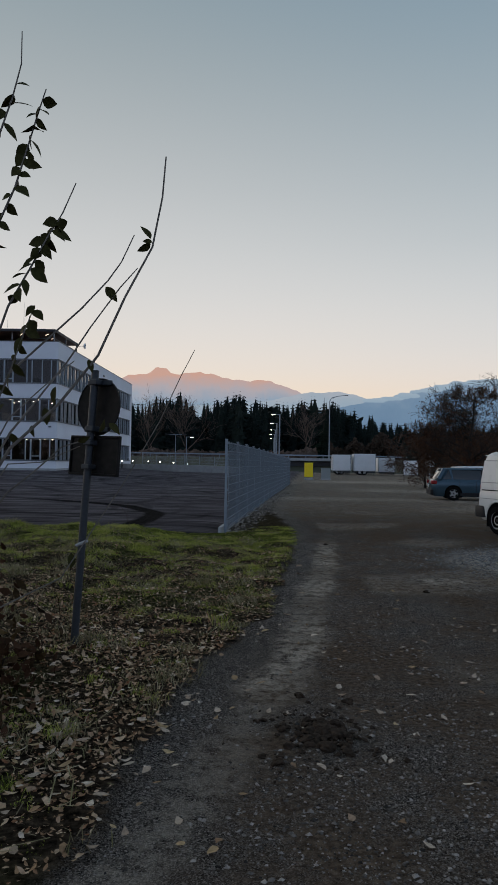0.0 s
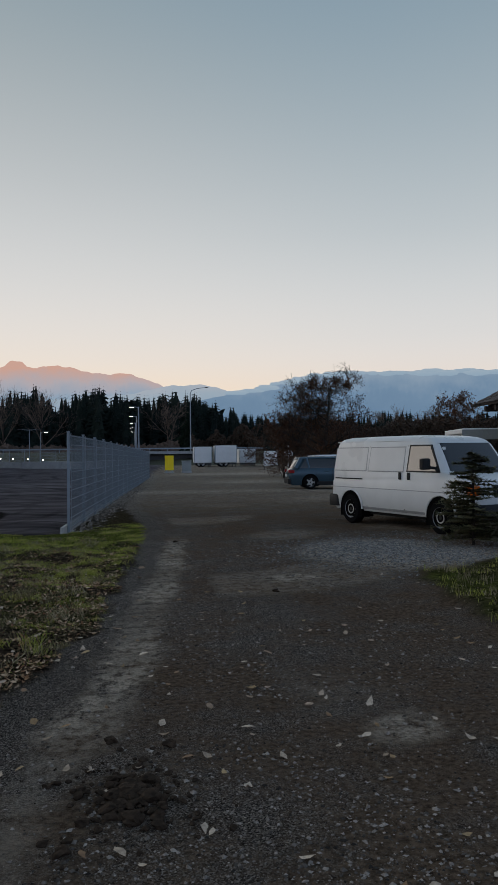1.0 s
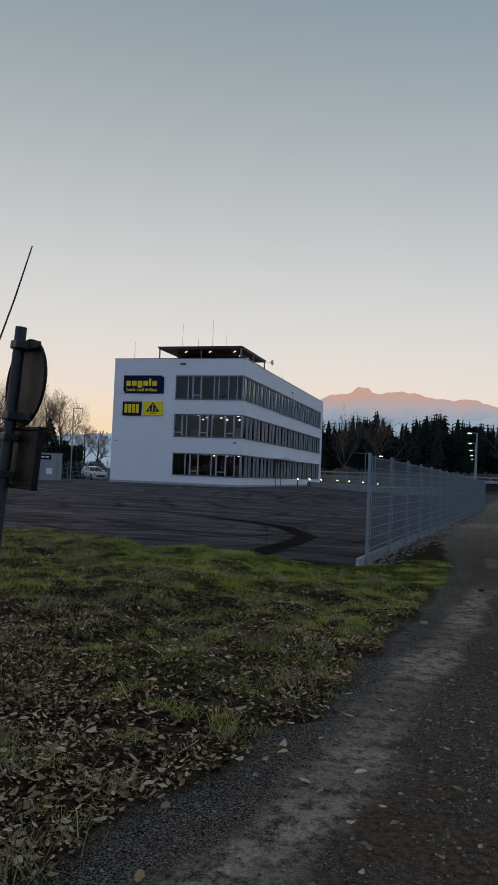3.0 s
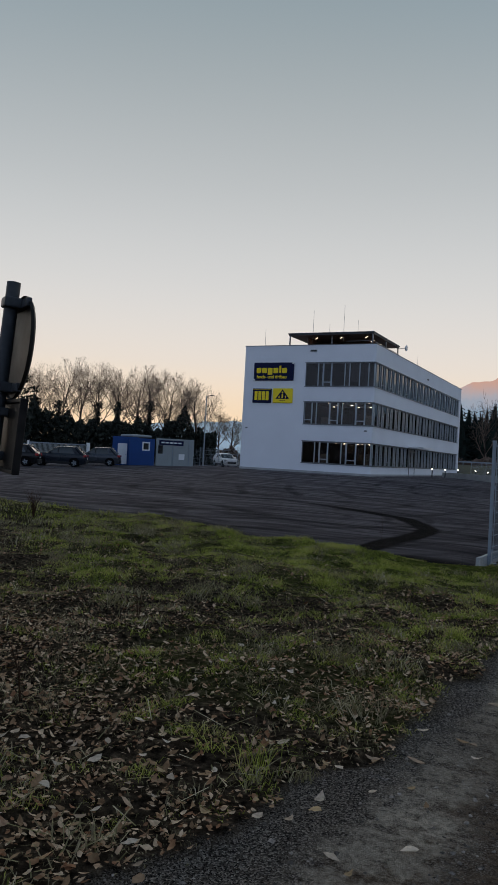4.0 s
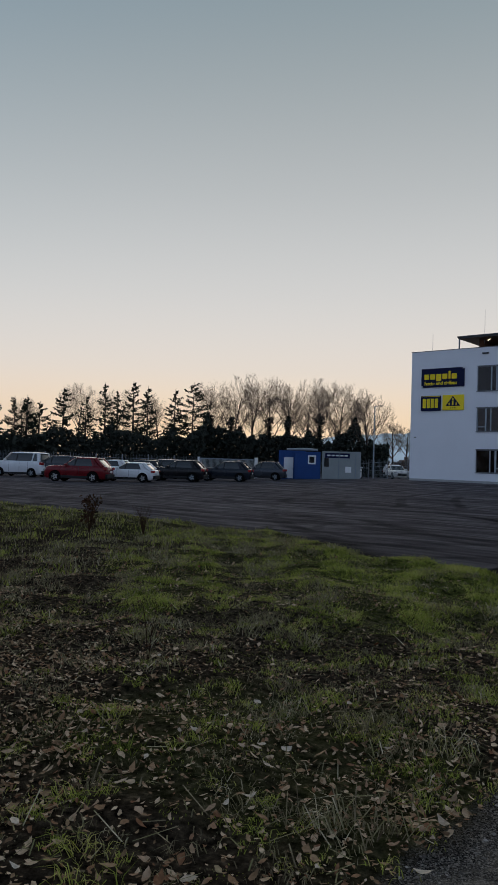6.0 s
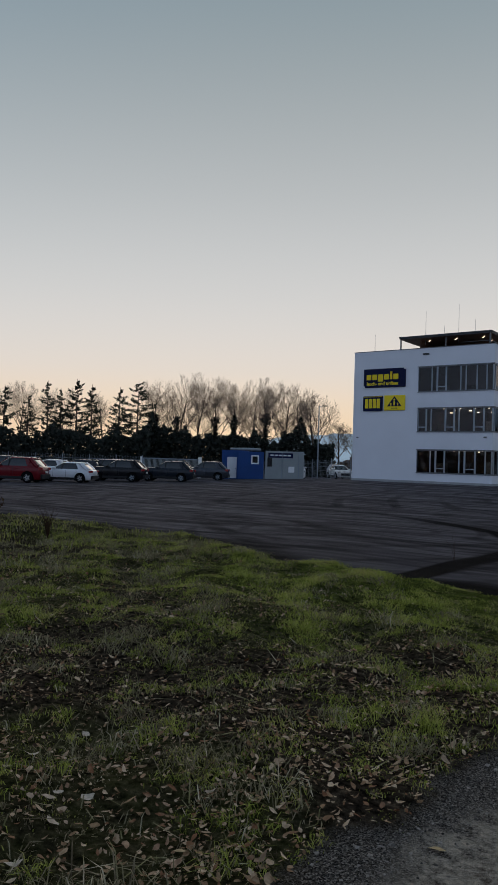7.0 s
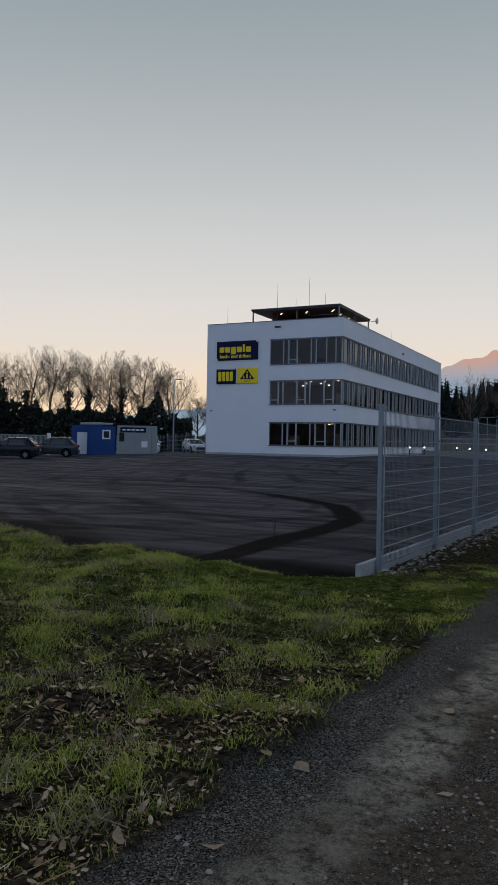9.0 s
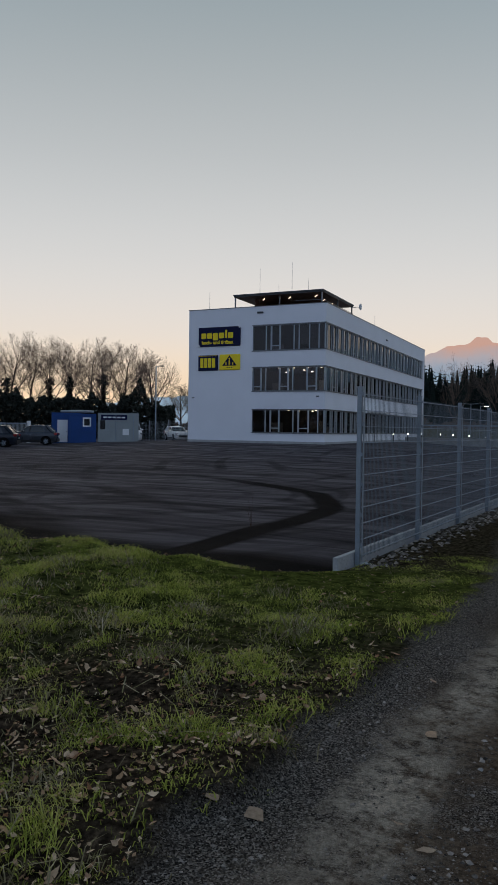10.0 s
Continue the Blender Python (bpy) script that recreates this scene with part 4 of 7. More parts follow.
def add_wheel(car, x, y, r, width, rim_mat, spokes=0):
    s = 1 if y > 0 else -1
    tyre = part("tyre", lathe_y([(r * 0.62, -width / 2), (r * 0.93, -width / 2), (r, -width * 0.36), (r, width * 0.36), (r * 0.93, width / 2), (r * 0.62, width / 2)], 24), M_TYRE, None, smooth=True)
    wheel = new("wheel")
    wheel.parent = car
    wheel.matrix_local = pose(x, y - s * width / 2, r)
    tyre.parent = wheel
    rim = lathe_y([(r * 0.62, s * width * 0.5), (r * 0.59, s * width * 0.34), (r * 0.42, s * width * 0.40), (r * 0.28, s * width * 0.44), (r * 0.17, s * width * 0.36), (0.002, s * width * 0.36)], 20)
    if spokes:
        for k in range(spokes):
            add_box(rim, r * 0.10, r * 0.60, -0.025, 0.025, -0.03, 0.03, m=Matrix.Translation((0, s * width * 0.44, 0)) @ Matrix.Rotation(2 * math.pi * k / spokes, 4, "Y"))
    else:
        for k in range(10):
            a = 2 * math.pi * k / 10
            part("hole_shade", tube([(r * 0.47 * math.cos(a), s * width * 0.36, r * 0.47 * math.sin(a)), (r * 0.47 * math.cos(a), s * width * 0.415, r * 0.47 * math.sin(a))], r * 0.062, 8), M_WELLSHADE, wheel)
        part("hub_cap", tube([(0, s * width * 0.36, 0), (0, s * width * 0.43, 0)], [r * 0.15, r * 0.12], 12), M_BLACKPLASTIC, wheel)
    part("rim", rim, rim_mat, wheel, smooth=True)


def half_disc(x, y0, y1, z, r, sides=16):
    """A solid half disc across y in place of a wheel well, blackened to paint its shade."""
    bm = bmesh.new()
    rings = []
    for y in (y0, y1):
        rings.append([bm.verts.new((x + r * math.cos(t), y, z + r * math.sin(t))) for t in (math.pi * k / sides for k in range(sides + 1))] + [bm.verts.new((x - r, y, z - r * 0.45)), bm.verts.new((x + r, y, z - r * 0.45))])
    n = len(rings[0])
    for k in range(n):
        bm.faces.new((rings[0][k], rings[0][(k + 1) % n], rings[1][(k + 1) % n], rings[1][k]))
    bm.faces.new(list(reversed(rings[0])))
    bm.faces.new(rings[1])
    return bm


def passenger_car(m, body_mat, label, length=4.4, height=1.6, width=1.82, wb=2.65, style="suv", rim=None, group="cars parked in the yard"):
    """A car along local x, front towards +x, with its middle over the origin."""
    car = base("car", m, label, "car", group)
    rim = rim or M_GALV
    h, L, W = height, length / 2, width / 2
    clr, sill, belt = (0.24, 0.42, h * 0.63) if style == "suv" else (0.18, 0.34, h * 0.62)
    r = 0.355 if style == "suv" else 0.32
    hood = 0.30 * length
    body = part("body", stack([(clr, -L + 0.16, L - 0.14, W - 0.12, 0.25), (sill, -L + 0.03, L - 0.02, W - 0.01, 0.30), (belt * 0.72, -L, L, W, 0.34), (belt * 0.90, -L + 0.03, L - 0.10, W - 0.005, 0.36),
                               (belt, -L + 0.10, L - 0.34, W - 0.04, 0.40), (belt + 0.035, -L + 0.14, L - 0.60, W - 0.09, 0.40)], 5), body_mat, car, smooth=True)
    rear_in = {"suv": 0.50, "hatch": 0.52, "wagon": 0.26, "van": 0.08}[style]
    nose = {"suv": hood, "hatch": hood * 1.02, "wagon": hood, "van": hood * 0.75}[style]
    roof_run = {"suv": 0.74, "hatch": 0.78, "wagon": 0.72, "van": 0.60}[style]
    part("glasshouse", stack([(belt, -L + (0.24 if style in ("suv", "hatch") else 0.13), L - nose, W - 0.10, 0.25), (belt + 0.10, -L + (0.30 if style in ("suv", "hatch") else 0.16), L - nose - 0.13, W - 0.115, 0.25), (h - 0.12, -L + rear_in + 0.20, L - nose - roof_run, W - 0.235, 0.25), (h - 0.06, -L + rear_in + 0.26, L - nose - roof_run - 0.10, W - 0.27, 0.25)], 5), M_CARGLASS, car, smooth=True)
    part("roof", stack([(h - 0.095, -L + rear_in + 0.13, L - nose - roof_run - 0.04, W - 0.222, 0.22), (h - 0.05, -L + rear_in + 0.15, L - nose - roof_run - 0.10, W - 0.26, 0.25), (h - 0.02, -L + rear_in + 0.42, L - nose - roof_run - 0.30, W - 0.34, 0.3), (h, -L + rear_in + 0.85, L - nose - roof_run - 0.75, W - 0.52, 0.3)], 5), body_mat, car, smooth=True)
    # pillars between the windows
    for s in (-1, 1):
        for x0, x1, wd in ((L - nose - 0.03, L - nose - roof_run - 0.05, 0.05), (0.02, -0.04, 0.07), (-L + 0.95, -L + 0.85, 0.10), (-L + 0.34, -L + rear_in + 0.36, 0.26)):
            part("pillar", tube([(x0, s * (W - 0.105), belt + 0.01), ((x0 + x1) / 2, s * (W - 0.155), (belt + h - 0.1) / 2), (x1, s * (W - 0.232), h - 0.09)], wd * 0.55, 6), body_mat if wd != 0.07 else M_BLACKPLASTIC, car)
        for x in (wb / 2, -wb / 2):
            part("arch_shade", half_disc(x + 0.03, s * (W - 0.30), s * (W + 0.004), r, r + 0.07), M_WELLSHADE, car)
            add_wheel(car, x + 0.03, s * (W + 0.022), r, 0.21, rim, 5)
        part("sill", box(-wb / 2 + r, wb / 2 - r, s * (W - 0.06), s * (W + 0.005), clr + 0.02, sill + 0.02, 0.02), M_BLACKPLASTIC, car)
        part("taillight", box(-L - 0.012, -L + 0.26, s * (W - 0.30), s * (W - 0.015), belt * 0.80, belt * 0.97, 0.03), M_REDLIGHT, car)
        part("headlight", box(L - 0.30, L - 0.03, s * (W - 0.42), s * (W - 0.05), belt * 0.66, belt * 0.80, 0.03), M_CLEARLIGHT, car)
        part("mirror", box(L - nose - 0.42, L - nose - 0.22, s * (W - 0.06), s * (W + 0.17), belt + 0.02, belt + 0.17, 0.04), body_mat, car)
        for x in (0.32, -0.55):
            part("door_handle", box(x - 0.1, x + 0.1, s * (W - 0.01), s * (W + 0.02), belt * 0.86, belt * 0.90, 0.01), body_mat, car)
        for x in (0.62, -0.30, -1.05):
            part("door_gap", box(x - 0.006, x + 0.006, s * (W - 0.02), s * (W + 0.0035), sill + 0.06, belt * 0.97), M_BLACKPLASTIC, car)
        if style in ("suv", "hatch"):
            # the body-coloured quarter behind the rear side window
            bm = bmesh.new()
            pts = [(-L + 0.30, belt - 0.02, W - 0.075), (-L + 0.98, belt - 0.02, W - 0.075), (-L + 1.22, h - 0.11, W - 0.222), (-L + rear_in + 0.22, h - 0.11, W - 0.222)]
            lo = [bm.verts.new((x, s * (y - 0.06), z)) for x, z, y in pts]
            hi = [bm.verts.new((x, s * y, z)) for x, z, y in pts]
            for k in range(4):
                bm.faces.new((lo[k], lo[(k + 1) % 4], hi[(k + 1) % 4], hi[k]))
            bm.faces.new(hi)
            part("quarter_panel", bm, body_mat, car)
    part("rear_bumper", box(-L - 0.03, -L + 0.10, -W + 0.10, W - 0.10, clr + 0.06, sill + 0.16, 0.03), M_BLACKPLASTIC, car)
    part("number_plate", box(-L - 0.036, -L - 0.03, -0.26, 0.26, belt * 0.62, belt * 0.74), M_PLATE, car)
    part("grille", box(L - 0.06, L + 0.012, -0.5, 0.5, sill + 0.02, belt * 0.66, 0.02), M_BLACKPLASTIC, car)
    return car


def at_heading(x, y, hx, hy, dz=0.0):
    return pose(x, y, land_z(x, y) + dz, 0, 0, math.degrees(math.atan2(hy, hx)))


P_RED, P_WHITE, P_BLACK = paint("red_car_paint", (0.15, 0.010, 0.014)), paint("white_car_paint", (0.72, 0.73, 0.74)), paint("black_car_paint", (0.010, 0.010, 0.012))
P_DARK, P_GREY, P_TEAL = paint("dark_blue_car_paint", (0.016, 0.020, 0.028)), paint("grey_car_paint", (0.055, 0.062, 0.074), metal=0.3), paint("petrol_blue_car_paint", (0.055, 0.095, 0.125), metal=0.3)
HX, HY = -0.84, -0.54
passenger_car(at_heading(-40.4, 37.0, HX, HY), P_RED, "dark red sport-utility car parked at the yard's edge", 4.5, 1.70, 1.84, 2.65, "suv", M_CLEARLIGHT)
passenger_car(at_heading(-40.3, 41.3, HX, HY), P_WHITE, "white hatchback parked beside a red car", 4.35, 1.45, 1.78, 2.7, "hatch", M_CLEARLIGHT)
passenger_car(at_heading(-41.3, 47.3, HX, HY), P_BLACK, "black sport-utility car parked in a row", 4.6, 1.70, 1.86, 2.75, "suv")
passenger_car(at_heading(-40.7, 52.3, HX, HY), P_DARK, "dark blue sport-utility car parked in a row", 4.6, 1.70, 1.88, 2.75, "suv")
passenger_car(at_heading(-40.9, 57.4, HX, HY), P_GREY, "grey compact sport-utility car beside the containers", 4.4, 1.70, 1.80, 2.65, "suv")
passenger_car(at_heading(-50.8, 39.2, -0.9, -0.44), P_WHITE, "white delivery van in the back row", 4.6, 1.95, 1.82, 2.8, "van")
passenger_car(at_heading(-48.6, 40.8, HX, HY), P_GREY, "dark grey estate car in the back row", 4.6, 1.75, 1.82, 2.7, "wagon")
passenger_car(at_heading(-48.3, 46.0, HX, HY), P_WHITE, "pale hatchback in the back row", 4.3, 1.55, 1.80, 2.6, "hatch")
passenger_car(at_heading(-48.2, 49.0, HX, HY), P_DARK, "dark estate car in the back row", 4.5, 1.60, 1.80, 2.7, "wagon")
passenger_car(at_heading(-47.6, 51.6, HX, HY), P_GREY, "silver-grey people carrier in the back row", 4.5, 1.70, 1.80, 2.7, "van")
passenger_car(at_heading(-37.4, 75.4, 0.75, -0.66), P_WHITE, "white small car behind the wire fence by the building", 4.0, 1.48, 1.72, 2.5, "hatch")
passenger_car(at_heading(-41.6, 73.4, 0.6, -0.8), P_WHITE, "white van behind the grey container", 4.6, 1.9, 1.8, 2.8, "van")
# cars by the lot on the other side of the track: the estate car seen from its rear left
passenger_car(at_heading(10.25, 34.8, 0.985, -0.10, 0.0), P_TEAL, "petrol blue estate car parked on the gravel lot", 4.6, 1.50, 1.80, 2.7, "wagon", M_CLEARLIGHT, "cars on the gravel lot")
passenger_car(at_heading(12.9, 42.6, 0.9, 0.3), P_WHITE, "white car behind the blue estate car", 4.3, 1.62, 1.8, 2.6, "van", None, "cars on the gravel lot")
passenger_car(at_heading(17.2, 43.5, 0.9, 0.3), P_WHITE, "white van behind the blue estate car", 4.7, 1.95, 1.85, 2.8, "van", None, "cars on the gravel lot")

P_VAN = paint("van_white_paint", (0.68, 0.68, 0.665), 0.32, 0.05)


def panel_van(m):
    """A boxy panel van along local x; its origin lies under the rear axle, on the ground."""
    van = base("panel_van", m, "old white panel van with dark bumpers parked on the gravel lot", "van")
    W = 0.92
    rr, rf = -0.86, 3.88
    levels = [(0.30, rr + 0.10, 3.70, W - 0.07, 0.16), (0.40, rr + 0.02, 3.84, W - 0.015, 0.18), (0.62, rr, 3.90, W, 0.20), (0.93, rr, 3.86, W, 0.24), (0.96, rr + 0.006, 3.84, W - 0.012, 0.24),
              (1.04, rr + 0.012, 3.74, W - 0.014, 0.24), (1.12, rr + 0.02, 3.50, W - 0.022, 0.22), (1.18, rr + 0.03, 3.16, W - 0.032, 0.20), (1.22, rr + 0.04, 3.00, W - 0.040, 0.18),
              (1.50, rr + 0.075, 2.82, W - 0.085, 0.17), (1.74, rr + 0.12, 2.64, W - 0.130, 0.16), (1.82, rr + 0.14, 2.54, W - 0.155, 0.18), (1.88, rr + 0.19, 2.40, W - 0.22, 0.22), (1.915, rr + 0.30, 2.15, W - 0.34, 0.26), (1.935, rr + 0.7, 1.6, W - 0.58, 0.3)]
    part("body", stack(levels, 6), P_VAN, van, smooth=True)
    part("windscreen", stack([(1.215, 2.5, 3.025, W - 0.10, 0.16), (1.25, 2.45, 2.995, W - 0.105, 0.16), (1.50, 2.3, 2.832, W - 0.14, 0.15), (1.76, 2.2, 2.636, W - 0.185, 0.14)], 6), M_CARGLASS, van, smooth=True)
    part("wiper_panel", stack([(1.175, 2.4, 3.215, W - 0.10, 0.20), (1.213, 2.4, 3.045, W - 0.11, 0.20)], 6), M_BLACKPLASTIC, van, smooth=True)

    def hw(z):
        zs, ws = [l[0] for l in levels], [l[3] for l in levels]
        return float(np.interp(z, zs, ws))

    def side_panel(name, s, x0, x1, z0, z1, material, proud=0.004, slope=0.0, frame_mat=None, parent=None):
        """A shaped pane lying on the flank; slope leans its front edge back."""
        bm = bmesh.new()
        pts = [(x0, z0), (x1, z0), (x1 - slope, z1), (x0 + 0.02, z1)]
        lo = [bm.verts.new((x, s * (hw(z) - 0.02), z)) for x, z in pts]
        hi = [bm.verts.new((x, s * (hw(z) + proud), z)) for x, z in pts]
        for k in range(4):
            bm.faces.new((lo[k], lo[(k + 1) % 4], hi[(k + 1) % 4], hi[k]))
        bm.faces.new(hi)
        return part(name, bm, material, parent or van)

    for s in (-1, 1):
        # blind panels pressed into the flank, the cab window, and the door seams
        for x0, x1 in ((-0.68, 0.52), (0.62, 1.78)):
            side_panel("seam_frame", s, x0 - 0.02, x1 + 0.02, 1.17, 1.70, M_CONC, 0.003)
            side_panel("blind_panel", s, x0, x1, 1.19, 1.68, P_VAN, 0.007)
        side_panel("window_seal", s, 1.89, 2.90, 1.18, 1.73, M_BLACKPLASTIC, 0.004, 0.34)
        side_panel("cab_window", s, 1.93, 2.84, 1.21, 1.70, M_CARGLASS if s > 0 else M_CABGLASS, 0.008, 0.31)
        side_panel("sliding_door_rail", s, -0.62, 0.42, 0.99, 1.015, M_BLACKPLASTIC, 0.012)
        for x in (0.57, 1.84):
            side_panel("door_gap", s, x, x + 0.016, 0.40, 1.72, M_BLACKPLASTIC, 0.0035)
        side_panel("door_gap", s, 2.86, 2.876, 0.55, 1.20, M_BLACKPLASTIC, 0.0035)
        side_panel("crease", s, -0.8, 3.6, 0.80, 0.815, M_CONC, 0.003)
        side_panel("sill_strip", s, 0.40, 2.45, 0.345, 0.40, M_CONC, 0.006)
        for x in (1.68, 1.95):
            part("door_handle", box(x, x + 0.075, s * hw(1.08), s * (hw(1.08) + 0.03), 1.02, 1.17, 0.012), M_BLACKPLASTIC, van)
        mir = part("mirror", box(2.62, 2.74, s * (W + 0.06), s * (W + 0.26), 1.24, 1.46, 0.03), M_BLACKPLASTIC, van)
        part("arm", tube([(2.72, s * (W - 0.05), 1.27), (2.68, s * (W + 0.10), 1.29)], 0.03, 6), M_BLACKPLASTIC, mir)
        for x in (0.0, 2.92):
            part("arch_shade", half_disc(x, s * (W - 0.32), s * (W + 0.006), 0.34, 0.40), M_WELLSHADE, van)
            add_wheel(van, x, s * (W + 0.022), 0.325, 0.205, M_STEELRIM)
            lip = bmesh.new()
            add_tube(lip, [(x + 0.415 * math.cos(t), s * (W + 0.004), 0.34 + 0.415 * math.sin(t)) for t in (math.pi * k / 12 for k in range(13))], 0.018, 6)
            part("arch_lip", lip, P_VAN, van, smooth=True)
        part("headlight", box(3.66, 3.87, s * 0.52, s * 0.82, 0.78, 0.96, 0.03), M_CLEARLIGHT, van)
        part("indicator", box(3.58, 3.85, s * 0.80, s * 0.925, 0.78, 0.97, 0.03), M_AMBER, van, "orange indicator lamp")
        part("taillight", box(rr - 0.012, rr + 0.03, s * (W - 0.26), s * (W - 0.13), 0.72, 1.12, 0.02), M_REDLIGHT, van)
    part("front_bumper", stack([(0.30, 3.2, 3.86, W - 0.03, 0.2), (0.36, 3.2, 3.95, W + 0.012, 0.22), (0.56, 3.2, 3.96, W + 0.012, 0.22), (0.62, 3.2, 3.92, W - 0.01, 0.22)], 5), M_BLACKPLASTIC, van, smooth=True)
    part("rear_bumper", stack([(0.36, rr - 0.06, -0.43, W + 0.012, 0.14), (0.40, rr - 0.09, -0.42, W + 0.018, 0.16), (0.60, rr - 0.09, -0.42, W + 0.018, 0.16), (0.63, rr - 0.06, -0.44, W, 0.14)], 5), M_BLACKPLASTIC, van, smooth=True)
    part("grille", box(3.70, 3.885, -0.52, 0.52, 0.72, 0.97, 0.02), M_BLACKPLASTIC, van)
    part("underbody", box(-0.5, 3.4, -0.7, 0.7, 0.22, 0.34, 0.02), M_BLACKPLASTIC, van)
    part("steering_wheel", ring_disc(0.16, 0.185, -0.015, 0.015, 18), M_BLACKPLASTIC, van).matrix_local = pose(2.55, 0.36, 1.22, 0, 0, 90) @ pose(0, 0, 0, -25)
    part("roof_gutter", tube([(rr + 0.16, -(W - 0.165), 1.815), (1.2, -(W - 0.155), 1.82), (2.45, -(W - 0.165), 1.80)], 0.012, 5), P_VAN, van)
    part("sticker", box(2.70, 2.735, -0.66, -0.60, 1.62, 1.68), M_WHITE, van)
    return van


# paler copy of the car glass, some sky reflection put into its colour
M_CABGLASS = mat("sky_painted_cab_glass", (0.05, 0.055, 0.055), 0.04, var=0.1, grain=4, broad=1, bump=0.0, spec=1.0)
# the right flank's wheel centres
vr, vf = Vector((5.45, 17.11, 0)), Vector((6.35, 14.33, 0))
vd = (vf - vr).normalized()
vo = vr + Vector((-vd.y, vd.x, 0)) * 0.92
panel_van(pose(vo.x, vo.y, -0.01, 0, 0, math.degrees(math.atan2(vd.y, vd.x))))


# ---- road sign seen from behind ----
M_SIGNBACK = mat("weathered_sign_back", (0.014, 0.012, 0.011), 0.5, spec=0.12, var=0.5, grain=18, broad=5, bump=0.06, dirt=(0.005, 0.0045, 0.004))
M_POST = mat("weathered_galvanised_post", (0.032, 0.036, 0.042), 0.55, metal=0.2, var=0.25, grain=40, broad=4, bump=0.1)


def road_sign():
    foot, top = Vector((-1.57, 6.40, 0.0)), Vector((-1.455, 6.50, 2.385))
    sign = base("road_sign", pose(foot.x, foot.y, 0.0), "leaning road sign post, round and oblong signs seen from behind", "sign")
    lean = (top - foot).normalized()

    def up(z):
        return lean * (z / lean.z)

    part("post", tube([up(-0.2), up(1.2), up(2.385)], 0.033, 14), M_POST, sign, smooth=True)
    yaw = -33
    q = (Vector((0, 0, 1)).rotation_difference(lean)).to_matrix().to_4x4()
    c = up(2.07)
    m = Matrix.Translation(c) @ q @ Matrix.Rotation(radians(yaw), 4, "Z")
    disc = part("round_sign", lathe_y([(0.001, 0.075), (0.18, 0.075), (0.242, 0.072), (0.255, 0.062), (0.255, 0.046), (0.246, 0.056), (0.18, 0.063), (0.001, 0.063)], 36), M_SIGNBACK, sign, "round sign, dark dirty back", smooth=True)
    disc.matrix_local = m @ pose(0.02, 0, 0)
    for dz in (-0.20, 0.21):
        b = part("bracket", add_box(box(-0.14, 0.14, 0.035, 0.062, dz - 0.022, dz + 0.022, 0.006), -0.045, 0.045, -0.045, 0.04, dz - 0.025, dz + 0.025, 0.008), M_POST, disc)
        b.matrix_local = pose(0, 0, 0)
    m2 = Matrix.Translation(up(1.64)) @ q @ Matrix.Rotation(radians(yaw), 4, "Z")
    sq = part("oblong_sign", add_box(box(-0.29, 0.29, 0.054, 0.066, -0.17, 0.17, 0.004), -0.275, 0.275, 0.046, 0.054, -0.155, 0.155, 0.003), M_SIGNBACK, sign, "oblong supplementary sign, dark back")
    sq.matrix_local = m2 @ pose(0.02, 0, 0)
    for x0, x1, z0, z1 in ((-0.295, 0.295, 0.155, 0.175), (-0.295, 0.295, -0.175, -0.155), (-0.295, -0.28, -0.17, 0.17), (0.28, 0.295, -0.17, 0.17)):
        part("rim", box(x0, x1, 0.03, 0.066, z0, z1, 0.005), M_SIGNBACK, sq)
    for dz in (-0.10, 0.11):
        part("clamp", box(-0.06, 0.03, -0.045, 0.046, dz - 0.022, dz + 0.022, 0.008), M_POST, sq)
    # a strip of tape tied round the post
    t = part("tape_tie", tube([up(0.86) + Vector((-0.04, -0.03, 0)), up(0.87) + Vector((0.0, -0.045, 0.01)), up(0.885) + Vector((0.06, -0.05, 0.02))], 0.014, 6), M_CONC, sign, "pale tape tied round the post")
    return sign


road_sign()


# ---- site containers, gate and far fence on the yard's left ----
M_BLUE = mat("blue_container_paint", (0.018, 0.060, 0.20), 0.6, spec=0.2, var=0.12, grain=12, broad=1.5, bump=0.03)
M_GREYC = mat("grey_container_paint", (0.27, 0.295, 0.29), 0.55, var=0.10, grain=12, broad=1.2, bump=0.03)


